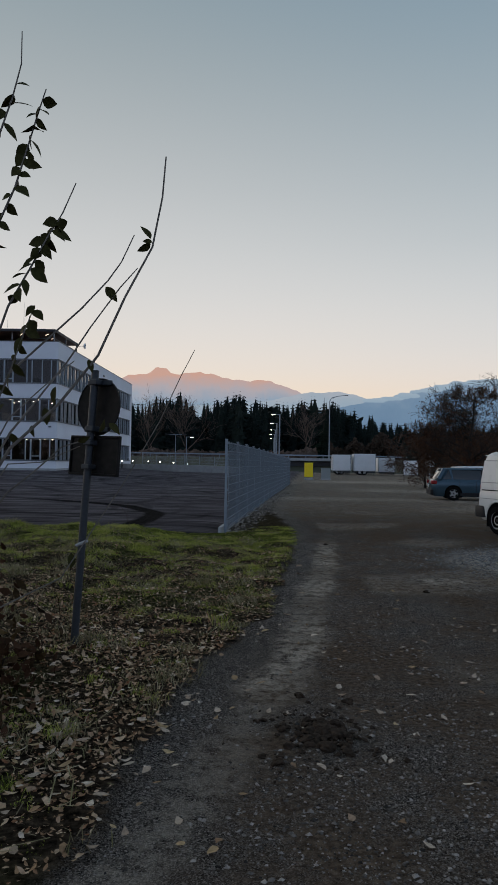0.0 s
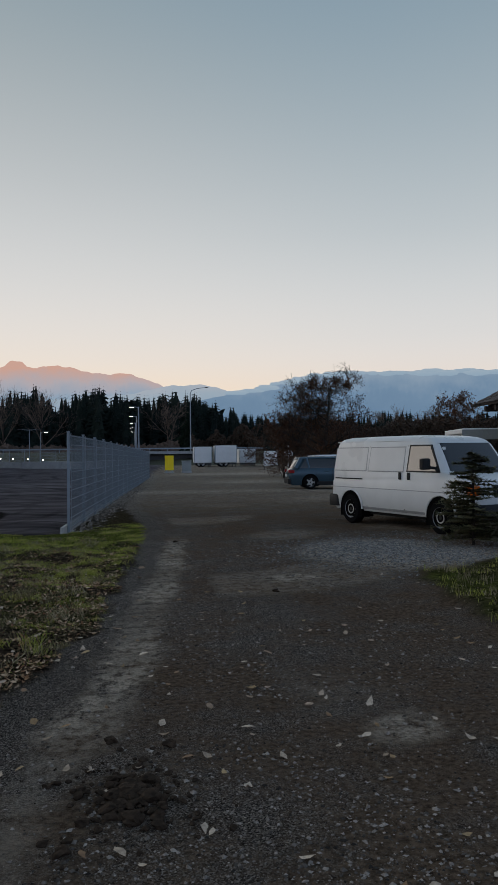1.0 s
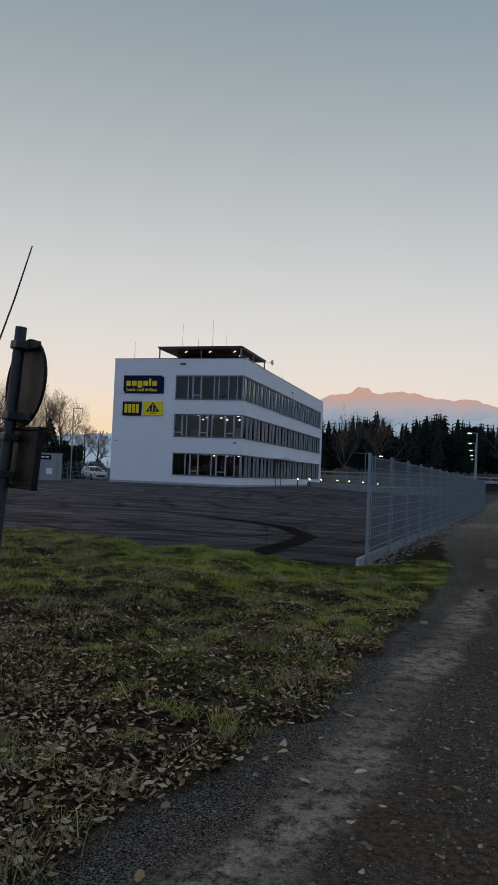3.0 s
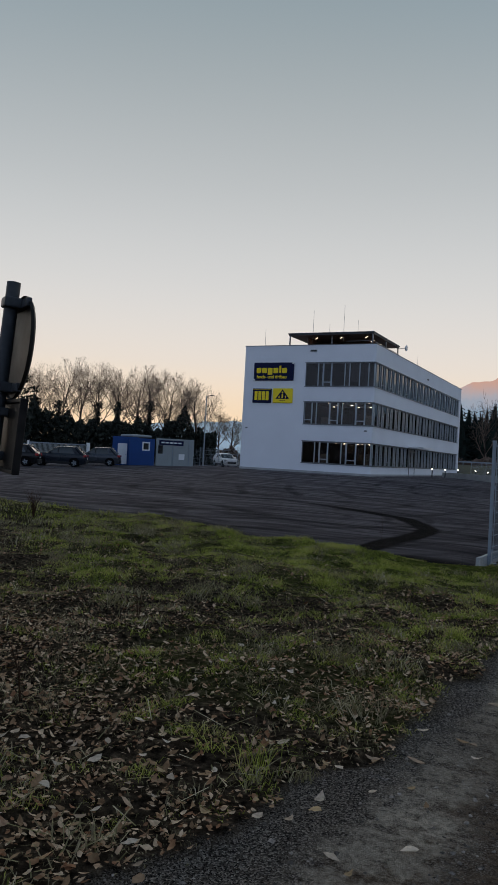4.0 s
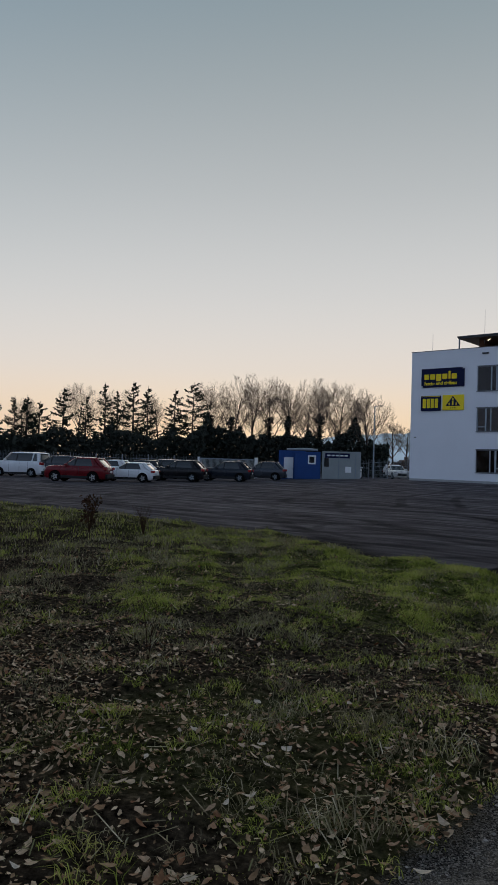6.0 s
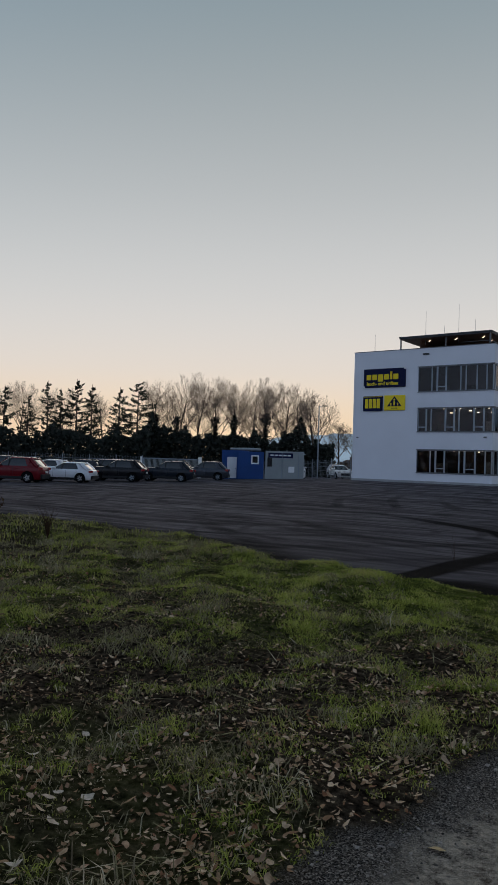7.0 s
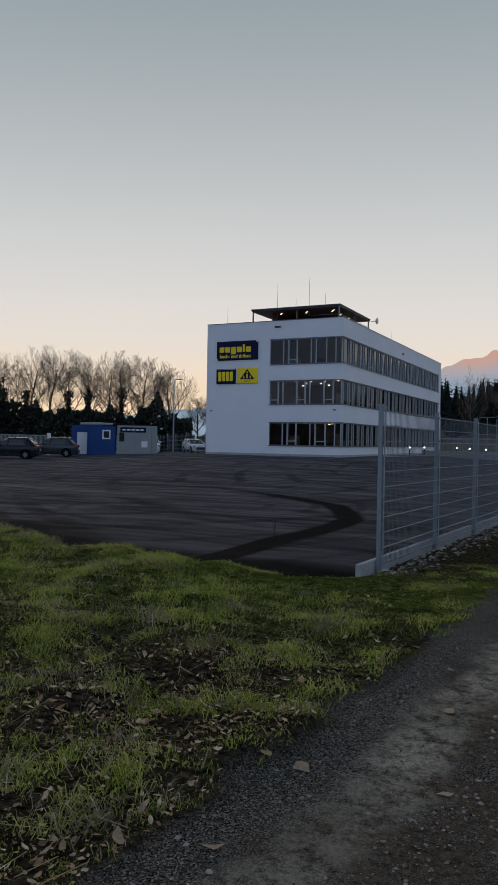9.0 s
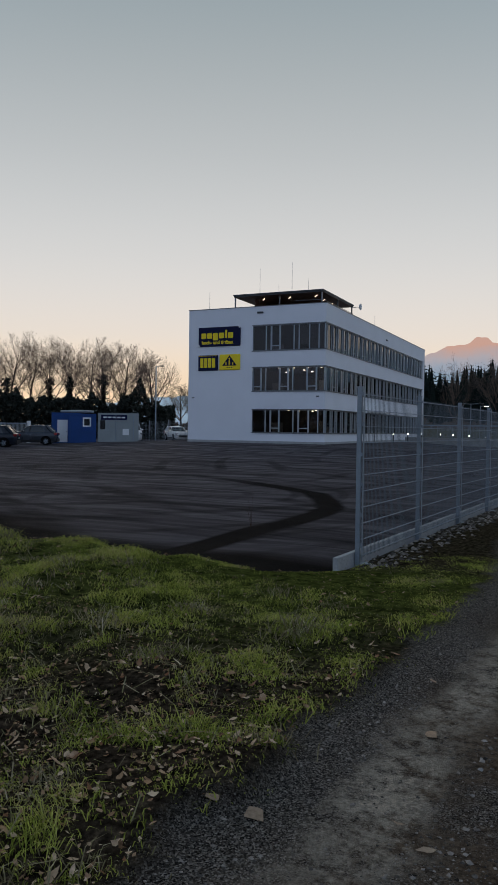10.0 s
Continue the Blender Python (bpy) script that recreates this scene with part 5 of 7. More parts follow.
def site_container(m, L, W, H, material, label, ribs=0.0, door=False, window=False, plate=False):
    c = base("site_container", m, label, "container", "site containers")
    part("body", box(0, L, 0, W, 0.10, H - 0.06, 0.02), material, c)
    for x in (0, L - 0.12):
        for y in (-0.012, W - 0.108):
            part("corner_post", box(x - 0.01, x + 0.13, y, y + 0.12, 0, H, 0.01), material, c)
    for y in (-0.014, W - 0.10):
        part("rail", box(0.13, L - 0.13, y, y + 0.114, H - 0.16, H, 0.01), material, c)
        part("rail", box(0.13, L - 0.13, y, y + 0.114, 0, 0.14, 0.01), material, c)
    if ribs:
        for k in range(int((L - 0.5) / ribs)):
            part("rib", box(0.3 + k * ribs, 0.34 + k * ribs, -0.010, 0.0, 0.16, H - 0.18), material, c)
    if door:
        d = part("door", box(0.5, 1.4, -0.03, 0.0, 0.14, 2.15, 0.01), M_WHITE, c)
        part("handle", box(1.28, 1.34, -0.06, -0.03, 1.05, 1.10, 0.005), M_DARKMETAL, d)
    if window:
        w = part("window", box(window, window + 0.72, -0.03, 0.0, 1.45, 2.28, 0.01), M_WHITE, c)
        part("pane", box(window + 0.12, window + 0.60, -0.036, -0.03, 1.57, 2.16), M_CARGLASS, w)
    if plate:
        part("name_plate", box(plate, plate + 2.3, -0.04, -0.002, H - 0.62, H - 0.16, 0.01), M_NAVY, c)
        for k in range(5):
            part("caption_bar", box(plate + 0.2 + k * 0.4, plate + 0.5 + k * 0.4, -0.046, -0.04, H - 0.45, H - 0.32), M_WHITE, c)
    return c


def along(p, q, dz=0.0):
    return pose(p[0], p[1], land_z(*p) + dz, 0, 0, math.degrees(math.atan2(q[1] - p[1], q[0] - p[0])))


site_container(along((-42.6, 62.0), (-40.2, 63.7)), 2.5, 2.4, 2.8, M_BLUE, "blue site office container, back one of a pair", 0.0, door=True)
site_container(along((-40.2, 61.4), (-37.9, 63.1)), 2.35, 2.4, 2.6, M_BLUE, "blue site container with a small white-framed window", 0.0, window=1.2)
grey_box = site_container(along((-38.2, 62.95), (-34.9, 65.25)), 3.55, 2.4, 2.6, M_GREYC, "pale grey site office container with a dark name plate", 1.1, plate=0.25, window=False)
part("side_window", box(0.18, 0.62, -0.03, 0.0, 1.15, 1.95, 0.01), M_CARGLASS, grey_box, "small dark window")
part("wall_panel", box(2.15, 2.70, -0.035, 0.0, 0.65, 1.20, 0.01), M_WHITE, grey_box, "small pale service panel")
for px in (1.55, 3.1):
    part("down_pipe", tube([(px, -0.05, 0.05), (px, -0.05, 2.5)], 0.03, 6), M_GALV, grey_box)
crate = base("canopy_frame", pose(-42.3, 63.2, land_z(-42.3, 63.2) + 2.8), "pale tarpaulin roll on top of the blue container", "tarpaulin")
part("roll", tube([(-0.2, -0.1, 0.12), (1.1, 0.75, 0.14), (2.3, 1.5, 0.12)], [0.10, 0.14, 0.11], 8), M_GREYC, crate)
part("batten", box(-0.2, 2.4, -0.05, 0.05, 0.0, 0.05), M_DARKMETAL, crate).matrix_local = pose(0, 0, 0, 0, 0, 33)


def panel_fence(pts, h, label, name="wire_fence", step=2.6, dense=0.16, group=""):
    """A light wire fence: posts, rails and uprights."""
    f = base(name, pose(0, 0, 0), label, "fence", group)
    for p, q in zip(pts, pts[1:]):
        p, q = Vector((*p, 0)), Vector((*q, 0))
        run = (q - p).length
        n = max(1, round(run / step))
        for i in range(n + 1):
            c = p.lerp(q, i / n)
            z = land_z(c.x, c.y)
            part("post", tube([(c.x, c.y, z - 0.1), (c.x, c.y, z + h + 0.05)], 0.04, 5), M_GALV, f)
            if i < n:
                e = p.lerp(q, (i + 1) / n)
                bm = bmesh.new()
                seg = (e - c).length
                yaw = math.degrees(math.atan2(e.y - c.y, e.x - c.x))
                k = 0.0
                while k < seg:
                    add_box(bm, k, k + 0.012, -0.006, 0.006, 0.08, h)
                    k += dense
                for zz in np.arange(0.1, h, 0.4):
                    add_box(bm, 0, seg, -0.010, 0.010, zz, zz + 0.02)
                w = part("wire_panel", bm, M_GALV, f)
                w.matrix_basis = pose(c.x, c.y, z, 0, 0, yaw)
    return f


panel_fence([(-75, 40), (-62, 52), (-52.4, 61.2)], 2.1, "grey wire mesh fence behind the parked cars")
panel_fence([(-44.5, 71.5), (-38.9, 72.4), (-31.4, 71.0)], 2.0, "wire mesh site fence between containers and building")


def sliding_gate():
    g = base("sliding_gate", along((-51.4, 60.3), (-48.5, 65.6)), "pale grey steel sliding gate with close bars", "gate")
    part("frame", add_box(add_box(box(0, 6.0, -0.04, 0.04, 0.15, 0.28, 0.01), 0, 6.0, -0.04, 0.04, 1.85, 1.95, 0.01), 0, 0.1, -0.04, 0.04, 0.28, 1.85), M_GALV, g)
    for k in range(46):
        part("bar", box(0.14 + k * 0.127, 0.20 + k * 0.127, -0.012, 0.012, 0.28, 1.85), M_GREYC, g)
    part("brace", tube([(-1.0, 0, 0.1), (0.05, 0, 1.9)], 0.05, 6), M_GALV, g)
    part("gate_post", box(5.95, 6.25, -0.15, 0.15, 0, 2.15, 0.02), M_WHITE, g)
    part("gate_post", box(-0.3, -0.15, -0.1, 0.1, 0, 2.05, 0.02), M_WHITE, g)


sliding_gate()


# ---- lamps ----
def mast(x, y, h, label, arm=0.0, arm_dir=(1, 0), lit=False, name="street_lamp", r=0.09, z0=None, curved=False, group="lamp posts"):
    z = land_z(x, y) if z0 is None else z0
    s = base(name, pose(x, y, z), label, "lamp", group)
    ax, ay = arm_dir
    if curved:
        part("pole", tube([(0, 0, 0), (0, 0, h * 0.55), (0, 0, h - 0.9), (0.25 * ax, 0.25 * ay, h - 0.35), (arm * 0.5 * ax, arm * 0.5 * ay, h), (arm * ax, arm * ay, h + 0.12)], [r, r * 0.8, r * 0.65, r * 0.6, r * 0.5, r * 0.45], 8), M_GALV, s, smooth=True)
        hx, hy, hz = arm * ax, arm * ay, h + 0.12
    else:
        part("pole", tube([(0, 0, 0), (0, 0, h)], [r, r * 0.7], 8), M_GALV, s, smooth=True)
        if arm:
            part("arm", tube([(0, 0, h - 0.06), (arm * ax, arm * ay, h)], 0.03, 6), M_GALV, s)
        hx, hy, hz = arm * ax, arm * ay, h
    head = part("head", box(-0.12, 0.42, -0.14, 0.14, -0.05, 0.05, 0.03), M_DARKMETAL, s)
    head.matrix_local = pose(hx, hy, hz, 0, 0, math.degrees(math.atan2(ay, ax)))
    if lit:
        part("lens", box(-0.02, 0.36, -0.11, 0.11, -0.075, -0.052, 0.01), M_STREETLAMP, head, "lit lamp glass")
    return s


for y, x in ((78, 2.05), (97, 2.2), (118, 2.45), (140, 2.75), (165, 3.1)):
    mast(x, y, 6.75, "lit grey lamp post in a row behind the fence", 0.5, (-1, -0.1), True, z0=-0.35)
mast(11.6, 124.6, 12.4, "tall curved street lamp by the embankment road, unlit", 2.6, (1, -0.1), False, r=0.11, z0=0.0, curved=True)
mast(-10.4, 91.7, 4.4, "slim grey lamp post with a cross head in the yard", 0.9, (1, 0), False, r=0.06)
mast(-10.4, 91.7, 4.4, "slim grey lamp post with a cross head in the yard", 0.9, (-1, 0), False, r=0.05)
mast(-8.1, 82.0, 3.95, "slim grey lamp post with a lit head in the yard", 0.4, (1, 0), True, r=0.05)
mast(-42.3, 79.0, 8.3, "tall slim lamp post by the site fence", 0.6, (1, 0), False, r=0.09)


def bollard_lamp(x, y):
    z = land_z(x, y)
    s = base("bollard_lamp", pose(x, y, z), "short dark bollard lamp, lit, by the building", "lamp", "bollard lamps by the building")
    part("column", tube([(0, 0, 0), (0, 0, 0.78)], 0.06, 8), M_DARKMETAL, s)
    part("lens", tube([(0, 0, 0.78), (0, 0, 0.92)], 0.065, 8), M_STREETLAMP, s)
    part("cap", tube([(0, 0, 0.92), (0, 0, 0.97)], 0.075, 8), M_DARKMETAL, s)


for x, y in ((-16.4, 82), (-16.2, 87.5), (-15.9, 93), (-14.2, 95), (-12.6, 94), (-11.0, 95), (-9.0, 93)):
    bollard_lamp(x, y)


# ---- low barriers and the embankment road ahead ----
def low_wall(name, p, q, z0, h, w, material, label, n=1):
    s = base(name, along(p, q), label, "wall", kind="structure")
    L = math.hypot(q[0] - p[0], q[1] - p[1])
    for k in range(n):
        part("slab", box(L * k / n + 0.01, L * (k + 1) / n - 0.01, -w / 2, w / 2, z0, z0 + h, 0.02), material, s)


low_wall("low_barrier_wall", (-16.5, 88.0), (0.6, 74.5), -0.2, 0.75, 0.3, M_CONC, "low pale concrete barrier along the yard's far edge", 8)
panel_fence([(-17.0, 108), (0.5, 96)], 1.9, "wire mesh fence beyond the yard")


def embankment():
    xs = np.linspace(-60, 90, 60)
    prof = [(116, -0.5), (123, 0.9), (128, 1.75), (129.5, 1.9), (139, 1.95), (150, 0.4)]
    v = []
    for i, x in enumerate(xs):
        for y, z in prof:
            fall = 1 - 0.55 * smooth01(18, 60, x)
            v.append((x, y + 0.4 * math.sin(x * 0.4), max(-0.6, z * float(fall) + 0.08 * math.sin(x * 0.9 + y))))
    n = len(prof)
    q = [(i * n + k, (i + 1) * n + k, (i + 1) * n + k + 1, i * n + k + 1) for i in range(len(xs) - 1) for k in range(n - 1)]
    M_BANK = mat("rough_grass_bank", (0.050, 0.052, 0.026), 0.95, var=0.45, grain=3, broad=0.35, bump=0.4, dirt=(0.030, 0.026, 0.018))
    tagged(arr_mesh("embankment", v, q, M_BANK, smooth=True), "rough grass road embankment in front of the woods", "embankment", kind="structure")
    r = base("guard_rail", pose(0, 0, 0), "galvanised guard rail on the embankment road", "guard rail")
    for i in range(36):
        x = -40 + i * 3.0
        f = 1 - 0.55 * float(smooth01(18, 60, x))
        z = 1.85 * f
        part("post", box(x - 0.06, x + 0.06, 128.9, 129.0, z - 0.3, z + 0.72), M_GALV, r)
        if i < 35:
            f2 = 1 - 0.55 * float(smooth01(18, 60, x + 3))
            part("rail", tube([(x, 128.85, z + 0.60), (x + 3.0, 128.85, 1.85 * f2 + 0.60)], 0.16, 4), M_GALV, r)
    u = base("underpass", pose(5.6, 120.5, -0.4), "low pale concrete road underpass in the embankment", "bridge")
    part("deck", box(-4.5, 7.0, 0, 9, 1.9, 2.35, 0.03), M_CONC, u)
    part("abutment", box(6.0, 7.0, 0, 9, 0, 1.9, 0.03), M_CONC, u)
    part("abutment", box(-4.5, -3.5, 0, 9, 0, 1.9, 0.03), M_CONC, u)
    # dark sheet across the passage, painting the shade inside it
    part("opening_shade", box(-3.5, 6.0, 1.2, 1.4, 0, 1.9), M_DARKMETAL, u)


embankment()


# ---- things at the far end of the gravel lot ----
def yellow_cabinet():
    s = base("yellow_cabinet", pose(4.85, 73.3, land_z(4.85, 73.3)), "bright yellow ribbed notice panel on a short stand", "cabinet")
    part("stand", add_box(box(-0.35, -0.25, -0.05, 0.05, 0, 0.3), 0.25, 0.35, -0.05, 0.05, 0, 0.3), M_GALV, s)
    part("foot", box(-0.45, 0.45, -0.25, 0.25, 0, 0.12, 0.02), M_CONC, s)
    part("panel", box(-0.42, 0.42, -0.08, 0.08, 0.26, 1.68, 0.02), M_YELLOW, s)
    for k in range(4):
        part("rib", box(-0.36 + k * 0.20, -0.27 + k * 0.20, -0.11, -0.08, 0.32, 1.62, 0.01), M_YELLOW, s)


def white_box():
    s = base("meter_cabinet", pose(6.55, 73.6, land_z(6.55, 73.6)), "pale grey electric meter cabinet on the gravel", "cabinet")
    part("plinth", box(-0.48, 0.48, -0.22, 0.22, 0, 0.15), M_CONC, s)
    part("body", box(-0.45, 0.45, -0.2, 0.2, 0.15, 1.12, 0.02), M_GREYC, s)
    part("door", box(-0.40, 0.40, -0.225, -0.2, 0.22, 1.05, 0.01), M_GREYC, s)
    part("lid", box(-0.5, 0.5, -0.26, 0.25, 1.12, 1.18, 0.02), M_GREYC, s)


def box_trailer(x, y, L, W, z0, H, yaw, label, wheels=True):
    s = base("box_trailer", pose(x, y, land_z(x, y), 0, 0, yaw), label, "trailer", "white box trailers")
    part("body", box(-L / 2, L / 2, -W / 2, W / 2, z0, z0 + H, 0.08), M_WHITE, s)
    part("frame", box(-L / 2 + 0.1, L / 2 - 0.1, -W / 2 + 0.1, W / 2 - 0.1, z0 - 0.22, z0, 0.02), M_DARKMETAL, s)
    for xx in (-L / 2 + 0.04, L / 2 - 0.10):
        part("edge_trim", box(xx, xx + 0.06, -W / 2 - 0.012, -W / 2, z0 + 0.05, z0 + H - 0.05), M_GALV, s)
    for xx in (-0.2 * L, -0.02 * L) if wheels else ():
        add_wheel(s, xx, -W / 2 + 0.05, 0.46, 0.3, M_STEELRIM)
        add_wheel(s, xx, W / 2 - 0.05, 0.46, 0.3, M_STEELRIM)
    for xx in (0.3 * L, 0.42 * L):
        part("support_leg", box(xx - 0.05, xx + 0.05, -W / 2 + 0.1, -W / 2 + 0.2, 0, z0), M_DARKMETAL, s)
        part("support_leg", box(xx - 0.05, xx + 0.05, W / 2 - 0.2, W / 2 - 0.1, 0, z0), M_DARKMETAL, s)


yellow_cabinet()
white_box()
box_trailer(11.4, 104.5, 2.5, 5.0, 0.55, 2.2, -4, "white swap-body box trailer at the lot's end")
box_trailer(14.5, 104.2, 3.0, 5.5, 0.55, 2.35, -4, "tall white swap-body box trailer at the lot's end")
box_trailer(18.2, 108.2, 2.4, 5.0, 0.40, 2.0, -4, "lower white box trailer behind another", False)


def far_boards():
    s = base("notice_board", pose(15.9, 78.5, land_z(15.9, 78.5)), "white blank board on a dark stand by the bushes", "board")
    part("panel", box(-0.75, 0.75, -0.04, 0.04, 0.5, 2.05, 0.02), M_WHITE, s)
    part("leg", box(-0.72, -0.66, -0.05, 0.05, 0, 0.5), M_DARKMETAL, s)
    part("leg", box(0.66, 0.72, -0.05, 0.05, 0, 0.5), M_DARKMETAL, s)
    s = base("parking_sign", pose(13.8, 60.6, land_z(13.8, 60.6)), "small white notice on a white post by the lot", "sign")
    part("post", tube([(0, 0, 0), (0, 0, 2.45)], 0.055, 8), M_WHITE, s)
    part("plate", box(-0.36, 0.36, -0.08, -0.06, 1.55, 2.05, 0.01), M_WHITE, s)
    part("caption_bar", box(-0.26, 0.26, -0.086, -0.08, 1.82, 1.88), M_FRAME, s)
    part("caption_bar", box(-0.22, 0.22, -0.086, -0.08, 1.68, 1.74), M_FRAME, s)


far_boards()


# ---- hut with a shingled roof beside the van ----
def shingle_hut():
    M_SHINGLE = mat("weathered_wood_shingles", (0.070, 0.055, 0.048), 0.9, var=0.3, grain=14, broad=3, bump=0.3, obj_rand=0.5)
    M_HUTWALL = mat("pale_hut_plaster", (0.55, 0.53, 0.49), 0.9, var=0.12, grain=20, broad=1, bump=0.1)
    M_BEAM = mat("dark_roof_beam", (0.035, 0.028, 0.024), 0.85, var=0.3, grain=14, broad=2, bump=0.2)
    h = base("garden_hut", pose(11.5, 18.6, land_z(11.5, 18.6) + 0.12, 0, 0, -8), "small hut with a dark weathered shingle roof", "hut")
    part("wall", box(-0.2, 4.5, -0.3, 3.2, 0, 2.75), M_HUTWALL, h, "pale plastered wall")
    part("eave_beam", box(-0.75, 4.9, -0.15, 3.0, 2.70, 2.84, 0.02), M_BEAM, h)
    for k in range(4):
        part("rafter", box(-0.95, 0.0, 0.1 + k * 0.85, 0.22 + k * 0.85, 2.62, 2.78, 0.01), M_BEAM, h)
    roof = part("roof", box(0, 3.4, -0.6, 3.6, -0.08, -0.02), M_BEAM, h, "sloping shingle roof")
    roof.matrix_local = pose(-1.05, 0, 2.86, 0, -27, 0)
    sm = bpy.data.meshes.new("shingle")
    bm = box(-0.02, 0.26, 0, 0.17, 0, 0.022, 0.004)
    bm.to_mesh(sm)
    bm.free()
    sm.materials.append(M_SHINGLE)
    rnd = random.Random(8)
    for i in range(13):
        for j in range(22):
            t = link_mesh("shingle", sm, [], roof)
            t.matrix_basis = pose(0.0 + i * 0.24 + rnd.uniform(-0.012, 0.012), -0.55 + j * 0.185 + (0.09 if i % 2 else 0), 0.0 + rnd.uniform(0, 0.008), rnd.uniform(-2, 2), rnd.uniform(-1, 5), rnd.uniform(-2, 2))
    c = base("carport_roof", pose(10.4, 22.9, land_z(10.4, 22.9), 0, 0, -14), "flat white carport roof behind the van", "carport")
    part("roof", box(0.5, 6.0, 0, 3.0, 2.14, 2.30, 0.03), M_WHITE, c)
    part("fascia", box(0.48, 6.02, -0.02, 0.0, 1.95, 2.26), M_GREYC, c)
    for x in (0.7, 3.0, 5.6):
        part("post", box(x - 0.05, x + 0.05, 0.05, 0.15, 0, 2.14), M_GALV, c)
        part("post", box(x - 0.05, x + 0.05, 2.8, 2.9, 0, 2.14), M_GALV, c)


shingle_hut()


# ---- trees ----
def grow(rnd, height, trunk_r, levels=4, up=0.35, spread=0.55, kids=(9, 7, 6), start=0.25, twig=0.014, dome=None):
    """Branch lines of a bare tree: lists of (points, radii)."""
    lines = []

    def inside(q):
        """Within the rounded outline of the crown: (radius, half height, middle), as shares of the height."""
        a, b, c = dome
        return (math.hypot(q.x, q.y) / (a * height)) ** 2 + ((q.z - c * height) / (b * height)) ** 2 < 1

    def branch(p, d, length, r, lev):
        if dome and lev:
            for _ in range(6):
                if inside(p + (d + Vector((0, 0, up * 0.5))).normalized() * length):
                    break
                length *= 0.78
        n = 5 if lev == 0 else (4 if lev < 3 else 3)
        pts, rad = [p.copy()], [r]
        ways = []
        for i in range(n):
            d = (d + Vector((rnd.uniform(-1, 1), rnd.uniform(-1, 1), rnd.uniform(-0.4, 0.6))) * (0.08 if lev == 0 else 0.13) + Vector((0, 0, up * 0.22))).normalized()
            p = p + d * (length / n)
            pts.append(p.copy())
            rad.append(max(twig, r * (1 - 0.80 * (i + 1) / n)))
            ways.append(d.copy())
        lines.append((pts, rad, lev))
        if lev + 1 >= levels:
            return
        k = kids[lev]
        for j in range(k):
            f = start + (0.98 - start) * (j + rnd.random()) / k if lev == 0 else 0.25 + 0.73 * (j + rnd.random()) / k
            x = f * n
            i = min(int(x), n - 1)
            q = pts[i].lerp(pts[i + 1], x - i)
            rr = rad[i] + (rad[i + 1] - rad[i]) * (x - i)
            side = ways[i].orthogonal().normalized()
            side.rotate(Matrix.Rotation(rnd.uniform(0, 2 * math.pi), 3, ways[i]))
            dd = (ways[i] * (1 - spread * rnd.uniform(0.6, 1.1)) + side * spread * rnd.uniform(0.7, 1.2)).normalized()
            branch(q, dd, length * (0.60 if lev == 0 else 0.50) * rnd.uniform(0.7, 1.15) * (1.25 - 0.75 * f if lev == 0 else 1), max(twig, rr * 0.62), lev + 1)

    branch(Vector((0, 0, -0.1)), Vector((0, 0, 1)), height * 0.78, trunk_r, 0)
    return lines


def tube_arrays(lines, levels_wanted):
    v, q = [], []
    for pts, rad, lev in lines:
        if lev not in levels_wanted:
            continue
        sides = 7 if lev == 0 else (4 if lev == 1 else 3)
        a0 = None
        for i, p in enumerate(pts):
            d = (pts[min(i + 1, len(pts) - 1)] - pts[max(i - 1, 0)]).normalized()
            a = d.orthogonal().normalized() if a0 is None else (a0 - d * a0.dot(d)).normalized()
            a0 = a
            b = d.cross(a)
            for k in range(sides):
                t = 2 * math.pi * k / sides
                v.append(p + rad[i] * (math.cos(t) * a + math.sin(t) * b))
            if i:
                n0 = len(v) - 2 * sides
                for k in range(sides):
                    q.append((n0 + k, n0 + (k + 1) % sides, n0 + sides + (k + 1) % sides, n0 + sides + k))
    return v, q


def leaf_cards(centres, size, rnd, droop=0.3):
    """Small bent leaves of four triangles at each centre."""
    n = len(centres)
    c = np.array(centres, float)
    a = rnd.normal(size=(n, 3))
    a /= np.linalg.norm(a, axis=1)[:, None]
    b = np.cross(a, rnd.normal(size=(n, 3)))
    b /= np.linalg.norm(b, axis=1)[:, None] + 1e-9
    nn = np.cross(a, b)
    s = (size * rnd.uniform(0.6, 1.25, n))[:, None]
    v = np.stack([c - a * s, c - a * s * 0.2 + b * s * 0.48 + nn * s * 0.12, c + a * s * 0.45 + b * s * 0.36 + nn * s * 0.10, c + a * s - nn * s * droop, c + a * s * 0.45 - b * s * 0.36 + nn * s * 0.10, c - a * s * 0.2 - b * s * 0.48 + nn * s * 0.12], 1).reshape(-1, 3)
    k = np.arange(n)[:, None] * 6
    f = np.concatenate([k + np.array([0, 1, 5]), k + np.array([1, 2, 5]), k + np.array([2, 4, 5]), k + np.array([2, 3, 4])])
    return v, f


M_TWIG = mat("bare_twigs", (0.15, 0.11, 0.088), 0.95, var=0.25, grain=8, broad=1, bump=0.0, spec=0.05)
M_BROWNLEAF = two_tone("brown_tree_leaves", [(0.042, 0.019, 0.012), (0.10, 0.042, 0.022), (0.14, 0.066, 0.034), (0.060, 0.032, 0.020)], None, 0.9)
M_SCRUB = two_tone("dull_autumn_scrub", [(0.040, 0.031, 0.024), (0.085, 0.056, 0.040), (0.058, 0.048, 0.036)], None, 0.9)
M_IVY = two_tone("dark_ivy", (0.018, 0.022, 0.019), (0.048, 0.053, 0.042), 0.9)


